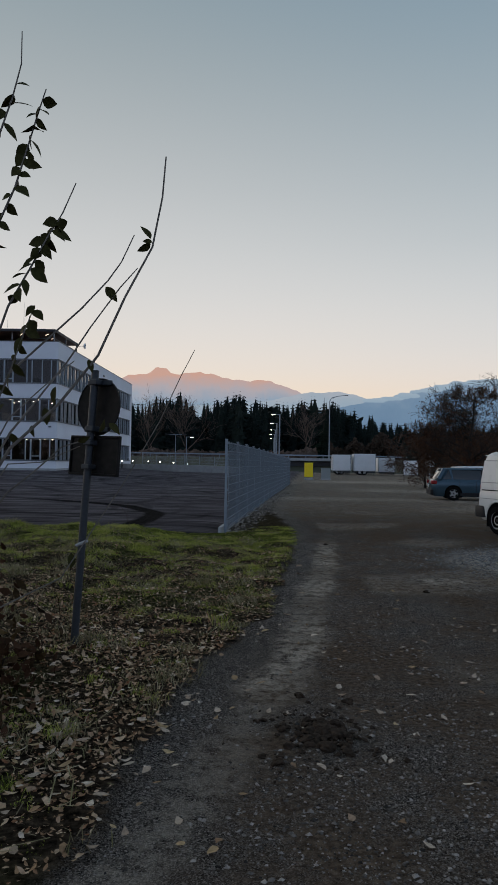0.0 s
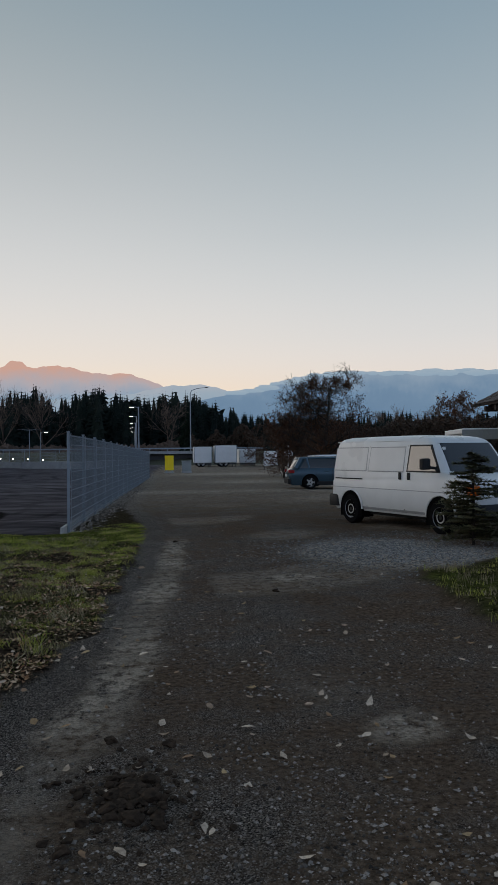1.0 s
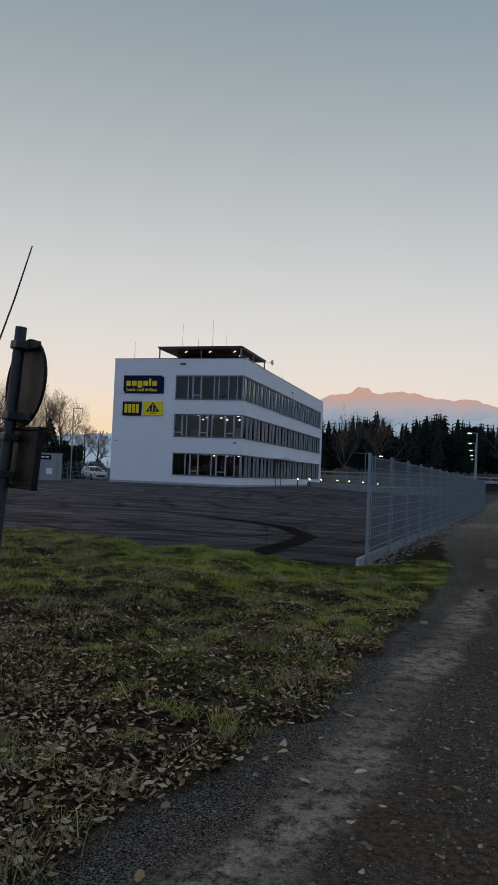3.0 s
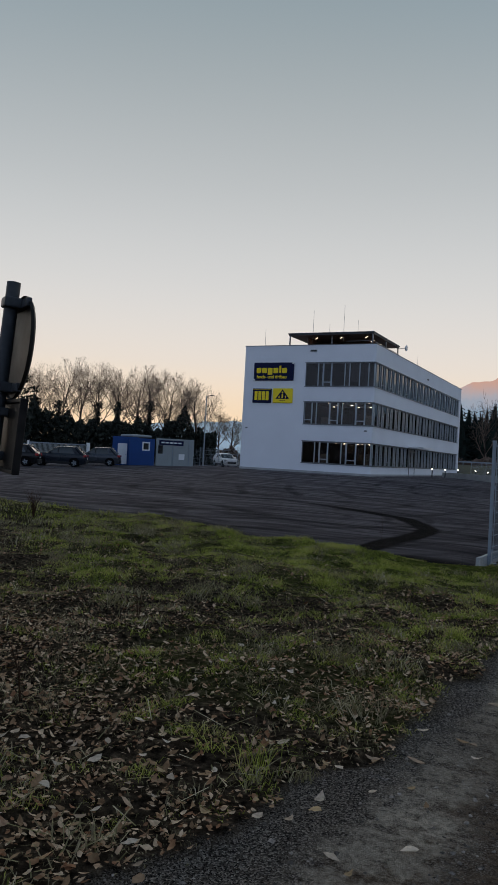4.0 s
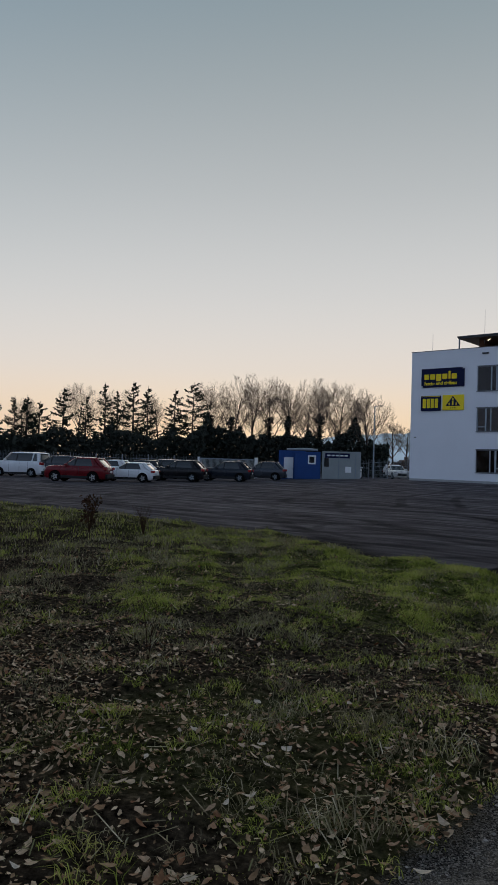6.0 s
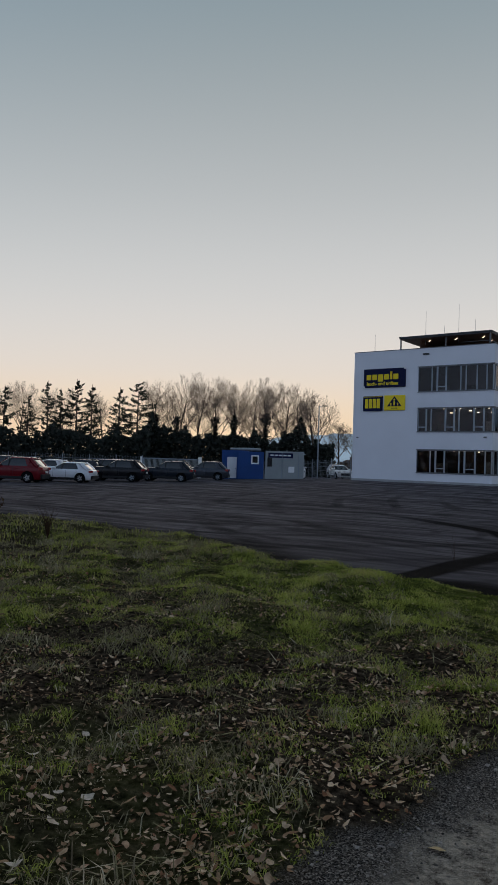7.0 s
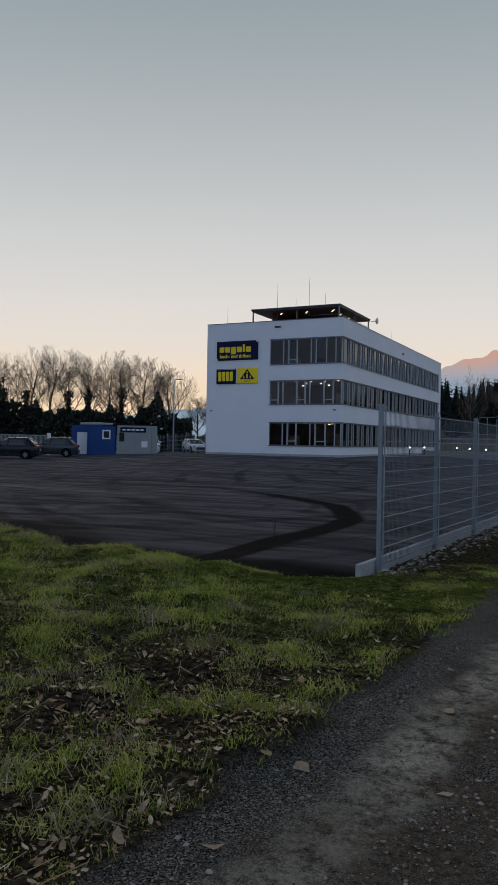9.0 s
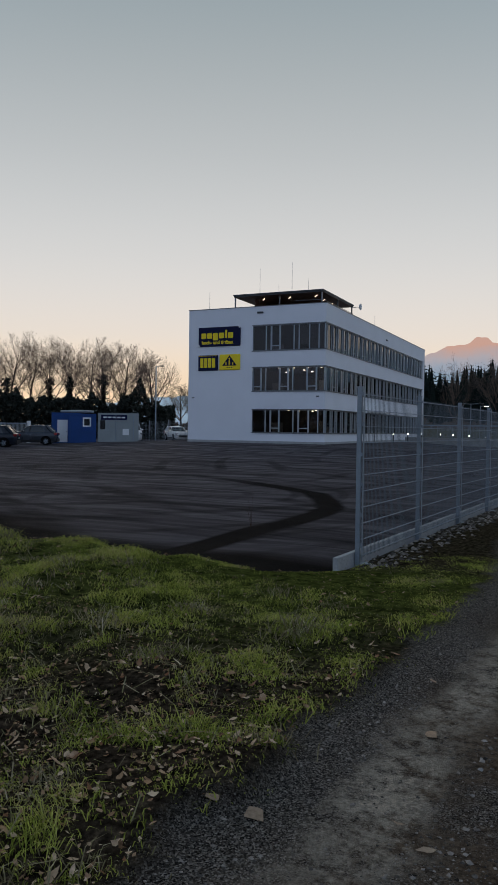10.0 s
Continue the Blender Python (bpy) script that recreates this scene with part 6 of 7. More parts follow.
def bare_tree(m, seed, height, label, group="bare trees behind the yard", trunk_r=0.22, spread=0.5, kids=(10, 8, 7), leaves=0, leaf_size=0.06, ivy=0, start=0.25, twig=0.016, up=0.35, leaf_low=0.0, leaf_high=1.0, dome=None, twig_mat=None):
    rnd = random.Random(seed)
    lines = grow(rnd, height, trunk_r, 4, up, spread, kids, start, twig, dome)
    t = base("tree", m, label, "tree", group)
    v, q = tube_arrays(lines, (0,))
    arr_mesh("trunk", v, q, M_BARK, t, smooth=True)
    v, q = tube_arrays(lines, (1, 2, 3))
    arr_mesh("crown", v, q, twig_mat or M_TWIG, t)
    nr = np.random.default_rng(seed)
    if leaves:
        tips = [p for pts, _, lev in lines if lev >= 2 for p in pts[1:] if leaf_low * height <= p.z <= leaf_high * height]
        c = np.array([tuple(tips[i]) for i in nr.integers(0, len(tips), leaves)]) + nr.normal(0, 0.10, (leaves, 3))
        v, f = leaf_cards(c, leaf_size, nr)
        arr_mesh("leaves", v, f, M_BROWNLEAF, t, "sparse dry brown leaves")
    if ivy:
        h = nr.uniform(0.0, 0.42 + 0.22 * nr.random(), ivy) * height
        a = nr.uniform(0, 2 * math.pi, ivy)
        r = np.abs(nr.normal(0.12, 0.42, ivy)) * (0.55 + 0.5 * np.sin(h * 1.3 + seed) ** 2 + 1.7 * smooth01(0.40 * height, 0.12 * height, h))
        v, f = leaf_cards(np.stack([r * np.cos(a), r * np.sin(a), h], 1), 0.24, nr)
        arr_mesh("ivy", v, f, M_IVY, t, "dark ivy round the trunk")
    return t


def conifer_arrays(nr, height, radius, whorls, per, bare=0.12, sag=0.35, ragged=0.3, sub=3, fat=0.24, core=0.0, taper=0.85):
    """Needle sprays of a conifer round the z axis, as triangles."""
    v, f = [], []
    for i in range(whorls):
        u = i / (whorls - 1)
        z = height * (bare + (0.98 - bare) * u)
        R = radius * (1 - u) ** taper + 0.05 * radius
        for k in range(per):
            if nr.random() < ragged * 0.5:
                continue
            a = nr.uniform(0, 2 * math.pi)
            L = R * nr.uniform(1 - ragged, 1 + 0.4 * ragged)
            dx, dy = math.cos(a), math.sin(a)
            px, py = -dy, dx
            for s in range(sub):
                g = (s + 0.25) / sub
                r0, r1 = L * g * 0.8, L * min(1.0, g * 0.8 + 0.55 / sub + 0.22)
                w = L * fat * (1.1 - g)
                z0, z1 = z - sag * r0 * g, z - sag * r1 * (g + 0.2) + 0.06 * L * (1 - u)
                n0 = len(v)
                v += [(dx * r0 + px * w, dy * r0 + py * w, z0 - 0.12 * L), (dx * r0 - px * w, dy * r0 - py * w, z0 - 0.12 * L), (dx * r1, dy * r1, z1), (dx * r0, dy * r0, z0 + 0.08 * L)]
                f += [(n0, n0 + 3, n0 + 2), (n0 + 3, n0 + 1, n0 + 2), (n0, n0 + 1, n0 + 2)]
    if core:
        # the dense dark inside of the crown, a ragged cone
        rings, n0 = 7, len(v)
        for i in range(rings + 1):
            u = i / rings
            for k in range(7):
                a = 2 * math.pi * k / 7 + 0.4 * i
                r = core * radius * (1 - u) ** (taper + 0.05) * nr.uniform(0.6, 1.25)
                v.append((r * math.cos(a), r * math.sin(a), height * (bare * 0.5 + (0.94 - bare * 0.5) * u) + nr.uniform(-0.02, 0.02) * height))
        for i in range(rings):
            for k in range(7):
                a, b = n0 + i * 7 + k, n0 + i * 7 + (k + 1) % 7
                f += [(a, b, b + 7), (a, b + 7, a + 7)]
    return np.array(v), np.array(f)


def conifer(m, seed, height, radius, label, whorls=34, per=8, bare=0.12, ragged=0.45, sub=3, group="conifers behind the yard", sag=0.35, material=None):
    nr = np.random.default_rng(seed)
    t = base("conifer", m, label, "tree", group)
    part("trunk", tube([(0, 0, -0.1), (0.02 * height * 0.2, 0, height * 0.5), (0, 0, height)], [height * 0.012 + 0.015, height * 0.008 + 0.01, 0.008], 6), M_BARK, t)
    v, f = conifer_arrays(nr, height, radius, whorls, per, bare, sag, ragged, sub, 0.26, 0.12)
    arr_mesh("crown", v, f, material or M_NEEDLE, t)
    return t


def polar(az, d, z=None):
    x, y = -math.sin(radians(az)) * d + 1.5, math.cos(radians(az)) * d + 5.0
    return pose(x, y, land_z(x, y) if z is None else z, 0, 0, (az * 37) % 360)


# bare tree line on the left: height from the elevation of each crown
def tall(el, d):
    return d * math.tan(radians(el)) + 1.75


LEFT = [(57.2, 4.4, 118), (53.2, 5.6, 126), (50.2, 5.3, 130), (47.0, 5.2, 122), (43.2, 6.2, 116), (41.6, 6.6, 112), (40.2, 6.8, 114), (38.7, 6.6, 118), (37.2, 6.35, 112),
        (35.9, 6.5, 114), (34.8, 6.55, 112), (33.4, 6.4, 116), (32.1, 6.0, 112), (30.9, 5.5, 110), (29.2, 3.4, 135), (28.3, 3.1, 140)]
for i, (az, el, d) in enumerate(LEFT):
    bare_tree(polar(az, d), 100 + i, tall(el, d) * 1.0, "tall bare broadleaf tree against the evening sky" if i not in (13,) else "leaning bare tree wrapped in dark ivy", spread=0.56, kids=(15, 11, 9), ivy=(0 if az > 44 or az < 30 or i % 3 == 0 else 1100), trunk_r=0.22, start=0.34, up=0.30, twig=0.008, dome=(0.29 + 0.04 * (i % 3), 0.42, 0.58))


def spruce(m, seed, height, radius, label, group="conifers behind the yard"):
    """An open spruce: uneven sagging limbs with hanging twigs, sky between them."""
    nr = np.random.default_rng(seed)
    t = base("conifer", m, label, "tree", group)
    part("trunk", tube([(0, 0, -0.1), (0.1, 0, height * 0.5), (0, 0, height)], [0.22, 0.14, 0.02], 6), M_BARK, t)
    lines, C = [], []
    n = int(height * 5.5)
    for i in range(n):
        u = 0.10 + 0.87 * (i + nr.random()) / n
        L = radius * (0.06 + (1 - u) ** 0.80) * nr.choice((0.55, 0.8, 0.95, 1.1)) * nr.uniform(0.85, 1.1)
        a = nr.uniform(0, 2 * math.pi)
        d = Vector((math.cos(a), math.sin(a), 0))
        sag = nr.uniform(0.05, 0.45) * (1 - 0.6 * u)
        pts = [Vector((0, 0, height * u)) + d * (L * s) + Vector((0, 0, L * (0.22 * s * u - sag * s * s + 0.22 * s ** 4))) for s in (0, 0.35, 0.7, 1.0)]
        lines.append((pts, [0.05, 0.035, 0.02, 0.01], 1))
        for k in range(int(12 + 26 * L)):
            s = nr.uniform(0.12, 1.03) ** 0.8
            i0 = min(int(s * 2.99), 2)
            p = pts[i0].lerp(pts[i0 + 1], min(1.05, (s - (0, 0.35, 0.7)[i0]) / 0.33))
            q = nr.uniform(-1, 1) * 0.20 * L * (1.1 - s)
            C.append((p.x - d.y * q + nr.normal(0, 0.05), p.y + d.x * q + nr.normal(0, 0.05), p.z - abs(nr.normal(0, 0.13))))
    v, q = tube_arrays(lines, (1,))
    arr_mesh("limbs", v, q, M_BARK, t)
    v, f = leaf_cards(np.array(C), 0.135, nr)
    arr_mesh("crown", v, f, M_NEEDLE, t)
    return t


PINES = [(59.5, 4.4, 112, 2.6), (57.7, 4.1, 120, 2.0), (55.9, 3.8, 114, 2.2), (54.2, 4.9, 118, 2.6), (52.6, 4.4, 124, 1.8), (51.2, 5.4, 116, 1.7), (50.3, 4.9, 122, 1.6), (49.1, 5.65, 114, 3.0), (48.0, 5.3, 116, 1.8), (45.9, 5.2, 112, 2.2), (44.5, 5.7, 110, 3.4), (56.8, 4.2, 110, 1.7)]
for i, (az, el, d, r) in enumerate(PINES):
    spruce(polar(az, d), 300 + i, tall(el, d) * 1.03, r * 1.8, "dark open-branched spruce against the evening sky")


def thicket(name, az0, az1, d, h0, h1, n, size, material, label, seed, depth=10):
    """A dense hedge of leaf clumps along an arc."""
    nr = np.random.default_rng(seed)
    az = nr.uniform(az0, az1, n)
    dd = d + nr.uniform(-depth / 2, depth / 2, n)
    # an uneven top of broad and small lumps
    broad = np.interp(az, np.arange(az0 - 2, az1 + 2, 1.15 * 110 / d), nr.uniform(0, 1, len(np.arange(az0 - 2, az1 + 2, 1.15 * 110 / d))))
    small = np.interp(az, np.arange(az0 - 2, az1 + 2, 0.33 * 110 / d), nr.uniform(0, 1, len(np.arange(az0 - 2, az1 + 2, 0.33 * 110 / d))))
    top = h0 + (h1 - h0) * (0.70 * broad ** 1.8 + 0.30 * small ** 1.5)
    z = nr.uniform(0, 1, n) ** 0.8 * top
    c = np.stack([-np.sin(np.radians(az)) * dd + 1.5, np.cos(np.radians(az)) * dd + 5.0, z - 0.3], 1)
    v, f = leaf_cards(c, size, nr)
    return tagged(arr_mesh(name, v, f, material), label, "hedge", kind="stuff")


thicket("undergrowth", 43.5, 64, 108, 4.0, 7.6, 12000, 0.36, M_IVY, "dark dense undergrowth below the spruces", 1)
thicket("undergrowth", 29.6, 44.5, 112, 4.4, 9.6, 14500, 0.34, M_IVY, "dark ivy and undergrowth below the bare trees", 2)
thicket("undergrowth", 27.6, 31.0, 140, 2.0, 4.0, 900, 0.4, M_TWIG, "thin bare scrub beside the building", 3)
thicket("undergrowth", -33, -13.5, 84, 4.4, 6.0, 22000, 0.20, M_SCRUB, "dark brown autumn hedge behind the gravel lot", 4)
thicket("undergrowth", -33, -10.6, 100, 4.8, 6.6, 14000, 0.28, M_IVY, "dark undergrowth behind the gravel lot", 5)
thicket("undergrowth", -12.5, -5.0, 150, 4.0, 8.5, 12000, 0.36, M_SCRUB, "brown autumn scrub in front of the woods", 6)
thicket("undergrowth", -4.0, 14, 160, 3.0, 5.5, 4000, 0.6, M_TWIG, "bare scrub in front of the woods", 7)
thicket("undergrowth", -36, -7.5, 225, 8.0, 11.0, 8000, 1.1, M_FOREST, "dark inner branches of the spruce woods", 8, depth=30)
thicket("undergrowth", -7.5, 18, 225, 12.5, 18.5, 11000, 1.1, M_FOREST, "dark inner branches of the spruce woods", 9, depth=30)
# the tree belt that stands behind the walk and shows in the window panes
thicket("tree_belt", 95, 265, 95, 6.0, 13.0, 9000, 0.9, M_FOREST, "dark tree belt across the road behind the verge", 10, depth=14)


def woods():
    nr = np.random.default_rng(11)
    V, F, off = [], [], 0
    lump_az = np.arange(-38, 20, 0.9)
    lump = nr.uniform(0.90, 1.08, len(lump_az))
    for k in range(680):
        az = nr.uniform(-36, 17)
        row = nr.integers(0, 5)
        d = 200 + row * 12 + nr.uniform(-5, 5)
        el = np.interp(az, [-36, -14, -12.4, -10.3, -8.4, -7.4, -6.1, -4.4, 0.4, 6.9, 9.5, 17], [2.9, 3.0, 3.0, 3.2, 3.55, 4.1, 4.55, 4.85, 4.9, 4.9, 4.75, 4.5])
        h = (d * math.tan(radians(el)) + 1.6) * nr.choice([0.78, 0.86, 0.92, 0.98, 1.02]) * np.interp(az, lump_az, lump)
        v, f = conifer_arrays(nr, h, h * nr.uniform(0.15, 0.27), 22, 9, 0.02, 0.45, 0.75, 2, 0.34, 0.5, nr.uniform(0.5, 0.9))
        v = v + np.array([-math.sin(radians(az)) * d, math.cos(radians(az)) * d, 0.0])
        V.append(v)
        F.append(f + off)
        off += len(v)
    tagged(arr_mesh("conifer_woods", np.concatenate(V), np.concatenate(F), M_FOREST), "dark spruce woods below the mountains", "woods", kind="stuff")


woods()
# single trees that rise in front of the woods
conifer(polar(-4.6, 190), 61, 18.4, 3.0, "lone dark spruce at the edge of the woods", 30, 8, 0.1, 0.5)
bare_tree(polar(9.2, 170), 62, 16.5, "bare tree in front of the dark woods", "trees before the woods", 0.25, 0.5, (10, 8, 6))
bare_tree(polar(6.3, 175), 63, 17.0, "bare tree in front of the dark woods", "trees before the woods", 0.25, 0.55, (11, 8, 6))
bare_tree(polar(-3.2, 165), 64, 14.5, "bare tree in front of the dark woods", "trees before the woods", 0.25, 0.55, (10, 8, 6))
# the broad tree beside the lot, half bare
bare_tree(pose(13.9, 50.5, land_z(13.9, 50.5), 0, 0, 30), 77, 8.4, "broad half-bare tree with dry brown leaves by the gravel lot", "trees by the lot", 0.19, 0.80, (18, 13, 11), 15000, 0.050, 0, 0.16, 0.010, 0.26, 0.0, 0.82, dome=(0.44, 0.44, 0.56), twig_mat=M_BARK)
bare_tree(pose(11.9, 53.5, land_z(11.9, 53.5)), 72, 5.0, "low reddish-brown autumn shrub beside the broad tree", "trees by the lot", 0.10, 0.75, (16, 11, 8), 9000, 0.055, 0, 0.03, 0.009, 0.2)
bare_tree(pose(15.4, 55.0, land_z(15.4, 55.0)), 73, 4.6, "low brown autumn shrub beside the broad tree", "trees by the lot", 0.10, 0.75, (16, 11, 8), 7000, 0.055, 0, 0.03, 0.009, 0.2)
bare_tree(polar(-26.3, 84), 74, 8.8, "dark round leafy tree behind the van", "trees by the lot", 0.2, 0.7, (12, 9, 8), 6000, 0.085, 0, 0.12, 0.014)
bare_tree(polar(-24.0, 86), 75, 8.2, "bare spreading tree behind the van", "trees by the lot", 0.2, 0.7, (11, 8, 7), 600, 0.08, 0, 0.15, 0.014)
bare_tree(polar(-20.5, 100), 76, 8.0, "bare tree beyond the gravel lot", "trees by the lot", 0.18, 0.55, (9, 7, 6), 0)

M_YOUNGSPRUCE = two_tone("young_spruce_needles", (0.075, 0.082, 0.042), (0.20, 0.18, 0.10), 0.85)


def young_spruce():
    nr = np.random.default_rng(5)
    t = base("young_spruce", pose(6.2, 12.7, land_z(6.2, 12.7)), "small ragged young spruce in front of the van", "tree")
    part("trunk", tube([(0, 0, -0.05), (0.02, 0, 0.8), (0, 0, 1.62)], [0.028, 0.018, 0.006], 6), M_BARK, t)
    V, F, off = [], [], 0
    lines = []
    for i in range(130):
        u = ((i + nr.random()) / 130) ** 1.25
        z = 0.10 + 1.45 * u
        L = (0.60 * (1 - u) ** 0.55 + 0.10) * nr.uniform(0.6, 1.15)
        a = nr.uniform(0, 2 * math.pi)
        d = Vector((math.cos(a), math.sin(a), 0.15))
        pts = [Vector((0, 0, z)) + d * (L * s) + Vector((0, 0, -0.25 * L * s * s + 0.12 * L * s ** 3)) for s in (0, 0.33, 0.66, 1.0)]
        lines.append((pts, [0.008, 0.006, 0.004, 0.002], 2))
        for k in range(90):
            s = nr.uniform(0.12, 1.0)
            i0 = min(int(s * 3), 2)
            p = pts[i0].lerp(pts[i0 + 1], s * 3 - i0)
            side = Vector((-d.y, d.x, 0)) * nr.choice((-1, 1)) + d * 0.7 + Vector((0, 0, nr.uniform(-0.5, 0.5)))
            side.normalize()
            ln = nr.uniform(0.06, 0.15)
            wv = Vector((0, 0, 1)).cross(side).normalized() * 0.018
            V += [tuple(p - wv), tuple(p + wv), tuple(p + side * ln)]
            F.append((off, off + 1, off + 2))
            off += 3
    v, q = tube_arrays(lines, (2,))
    arr_mesh("branches", v, q, M_BARK, t)
    arr_mesh("needles", V, F, M_YOUNGSPRUCE, t)


young_spruce()


# ---- the shrub beside the track ----
M_STEM = mat("grey_brown_stems", (0.17, 0.145, 0.12), 0.85, var=0.3, grain=40, broad=6, bump=0.2)
M_SHRUBLEAF = two_tone("dark_shrub_leaves", [(0.012, 0.013, 0.008), (0.026, 0.028, 0.012), (0.055, 0.050, 0.014), (0.018, 0.016, 0.010)], None, 0.7)
M_DEADLEAF = two_tone("dead_bramble_leaves", [(0.045, 0.020, 0.011), (0.075, 0.036, 0.018), (0.030, 0.020, 0.013), (0.10, 0.060, 0.022)], None, 0.9)


def big_leaf(c, d, nrm, L, W, fold=0.25):
    """A pointed oval leaf with a folded midrib: vertices and faces."""
    d, nrm = Vector(d).normalized(), Vector(nrm)
    s = d.cross(nrm).normalized()
    up = s.cross(d).normalized()
    v, f = [], []
    prof = ((0.0, 0.04), (0.18, 0.36), (0.42, 0.5), (0.68, 0.36), (0.88, 0.14), (1.0, 0.0))
    for t, w in prof:
        mid = Vector(c) + d * (L * t) - up * (0.22 * L * t * t)
        v += [mid - s * (W * w) + up * (fold * W * w), mid, mid + s * (W * w) + up * (fold * W * w)]
    for i in range(len(prof) - 1):
        a, b = 3 * i, 3 * (i + 1)
        f += [(a, a + 1, b + 1, b), (a + 1, a + 2, b + 2, b + 1)]
    return v, f


def shrub():
    rnd = random.Random(21)
    sh = base("shrub", pose(0, 0, 0), "straggly bare shrub with a few dark leaves by the verge", "shrub")
    root = Vector((-1.95, 4.35, 0.05))
    stems = [
        ([(-1.39, 4.11, 1.67), (-1.14, 4.19, 1.93), (-0.94, 4.24, 2.21), (-0.79, 4.27, 2.55), (-0.65, 4.30, 2.86), (-0.59, 4.30, 3.15), (-0.58, 4.30, 3.39)], 0.010),
        ([(-1.33, 3.92, 2.07), (-1.11, 3.99, 2.30), (-0.99, 4.02, 2.43), (-0.85, 4.05, 2.60), (-0.78, 4.07, 2.71), (-0.72, 4.08, 2.86)], 0.007),
        ([(-1.33, 3.92, 1.75), (-1.22, 3.95, 1.90), (-1.05, 4.00, 2.14), (-0.93, 4.04, 2.34), (-0.79, 4.07, 2.56), (-0.69, 4.09, 2.68)], 0.007),
        ([(-1.26, 3.63, 2.36), (-1.16, 3.67, 2.57), (-1.08, 3.69, 2.73), (-1.01, 3.71, 2.85), (-0.955, 3.73, 3.02)], 0.007),
        ([(-1.31, 3.51, 2.64), (-1.21, 3.55, 2.92), (-1.15, 3.57, 3.11), (-1.12, 3.58, 3.28), (-1.075, 3.59, 3.42)], 0.007),
        ([(-1.27, 3.51, 3.17), (-1.22, 3.53, 3.35), (-1.19, 3.54, 3.53), (-1.18, 3.55, 3.69)], 0.006),
        ([(-1.52, 4.49, 1.41), (-1.37, 4.54, 1.54), (-1.22, 4.58, 1.68), (-1.06, 4.62, 1.75)], 0.008),
        ([(-1.34, 5.08, 0.80), (-0.94, 5.12, 1.45), (-0.70, 5.13, 1.88), (-0.55, 5.09, 2.19), (-0.46, 5.04, 2.36)], 0.0055),
        ([(-1.52, 4.49, 1.58), (-1.34, 4.55, 1.59), (-1.12, 4.61, 1.69)], 0.006),
        ([(-1.43, 4.20, 1.84), (-1.26, 4.26, 2.02), (-1.09, 4.31, 2.18)], 0.006),
        ([(-1.32, 3.81, 2.00), (-1.24, 3.84, 2.26), (-1.19, 3.86, 2.41)], 0.006),
    ]
    made = []
    for pts, r in stems:
        pts = [Vector(p) for p in pts]
        mid = root.lerp(pts[0], 0.5) + Vector((-0.16, 0.05, 0.15))
        full = [root + Vector((rnd.uniform(-0.15, 0.15), rnd.uniform(-0.15, 0.15), 0)), mid] + pts
        wob = [p + Vector((rnd.uniform(-1, 1), rnd.uniform(-1, 1), rnd.uniform(-1, 1))) * 0.006 for p in full]
        n = len(wob)
        part("stem", tube(wob, [r * (1.15 - 0.70 * i / (n - 1)) for i in range(n)], 6), M_STEM, sh, smooth=True)
        made.append(wob)
    for k in range(22):
        a = rnd.uniform(1.9, 4.6)
        tip = root + Vector((math.cos(a) * rnd.uniform(0.4, 1.5), math.sin(a) * rnd.uniform(0.3, 1.1), rnd.uniform(1.0, 2.6)))
        mid = root.lerp(tip, 0.5) + Vector((0, 0, 0.3))
        part("stem", tube([root, mid, tip], [0.010, 0.007, 0.003], 5), M_STEM, sh)
    # leaves: dense on the two leafy shoots, single ones on the rest
    def leaf_on(p, d, L, W):
        v, f = big_leaf(p, d, (rnd.uniform(-1, 1), rnd.uniform(-1, -0.2), rnd.uniform(-0.3, 0.8)), L, W)
        ob = arr_mesh("leaf", [tuple(q) for q in v], f, M_SHRUBLEAF, sh, smooth=True)
        return ob

    for si, (lo, hi, cnt) in {3: (2.3, 4.8, 20), 4: (1.9, 5.6, 24), 5: (2.0, 3.4, 6), 10: (2.2, 4.0, 11)}.items():
        pl = made[si]
        for k in range(cnt):
            s = lo + (hi - lo) * k / max(1, cnt - 1)
            i = min(int(s), len(pl) - 2)
            p = pl[i].lerp(pl[i + 1], s - i)
            sd = 1 if k % 2 else -1
            leaf_on(p, (sd * rnd.uniform(0.1, 0.9), rnd.uniform(-0.5, 0.5), rnd.uniform(-1.0, 0.15)), rnd.uniform(0.055, 0.115), rnd.uniform(0.036, 0.068))
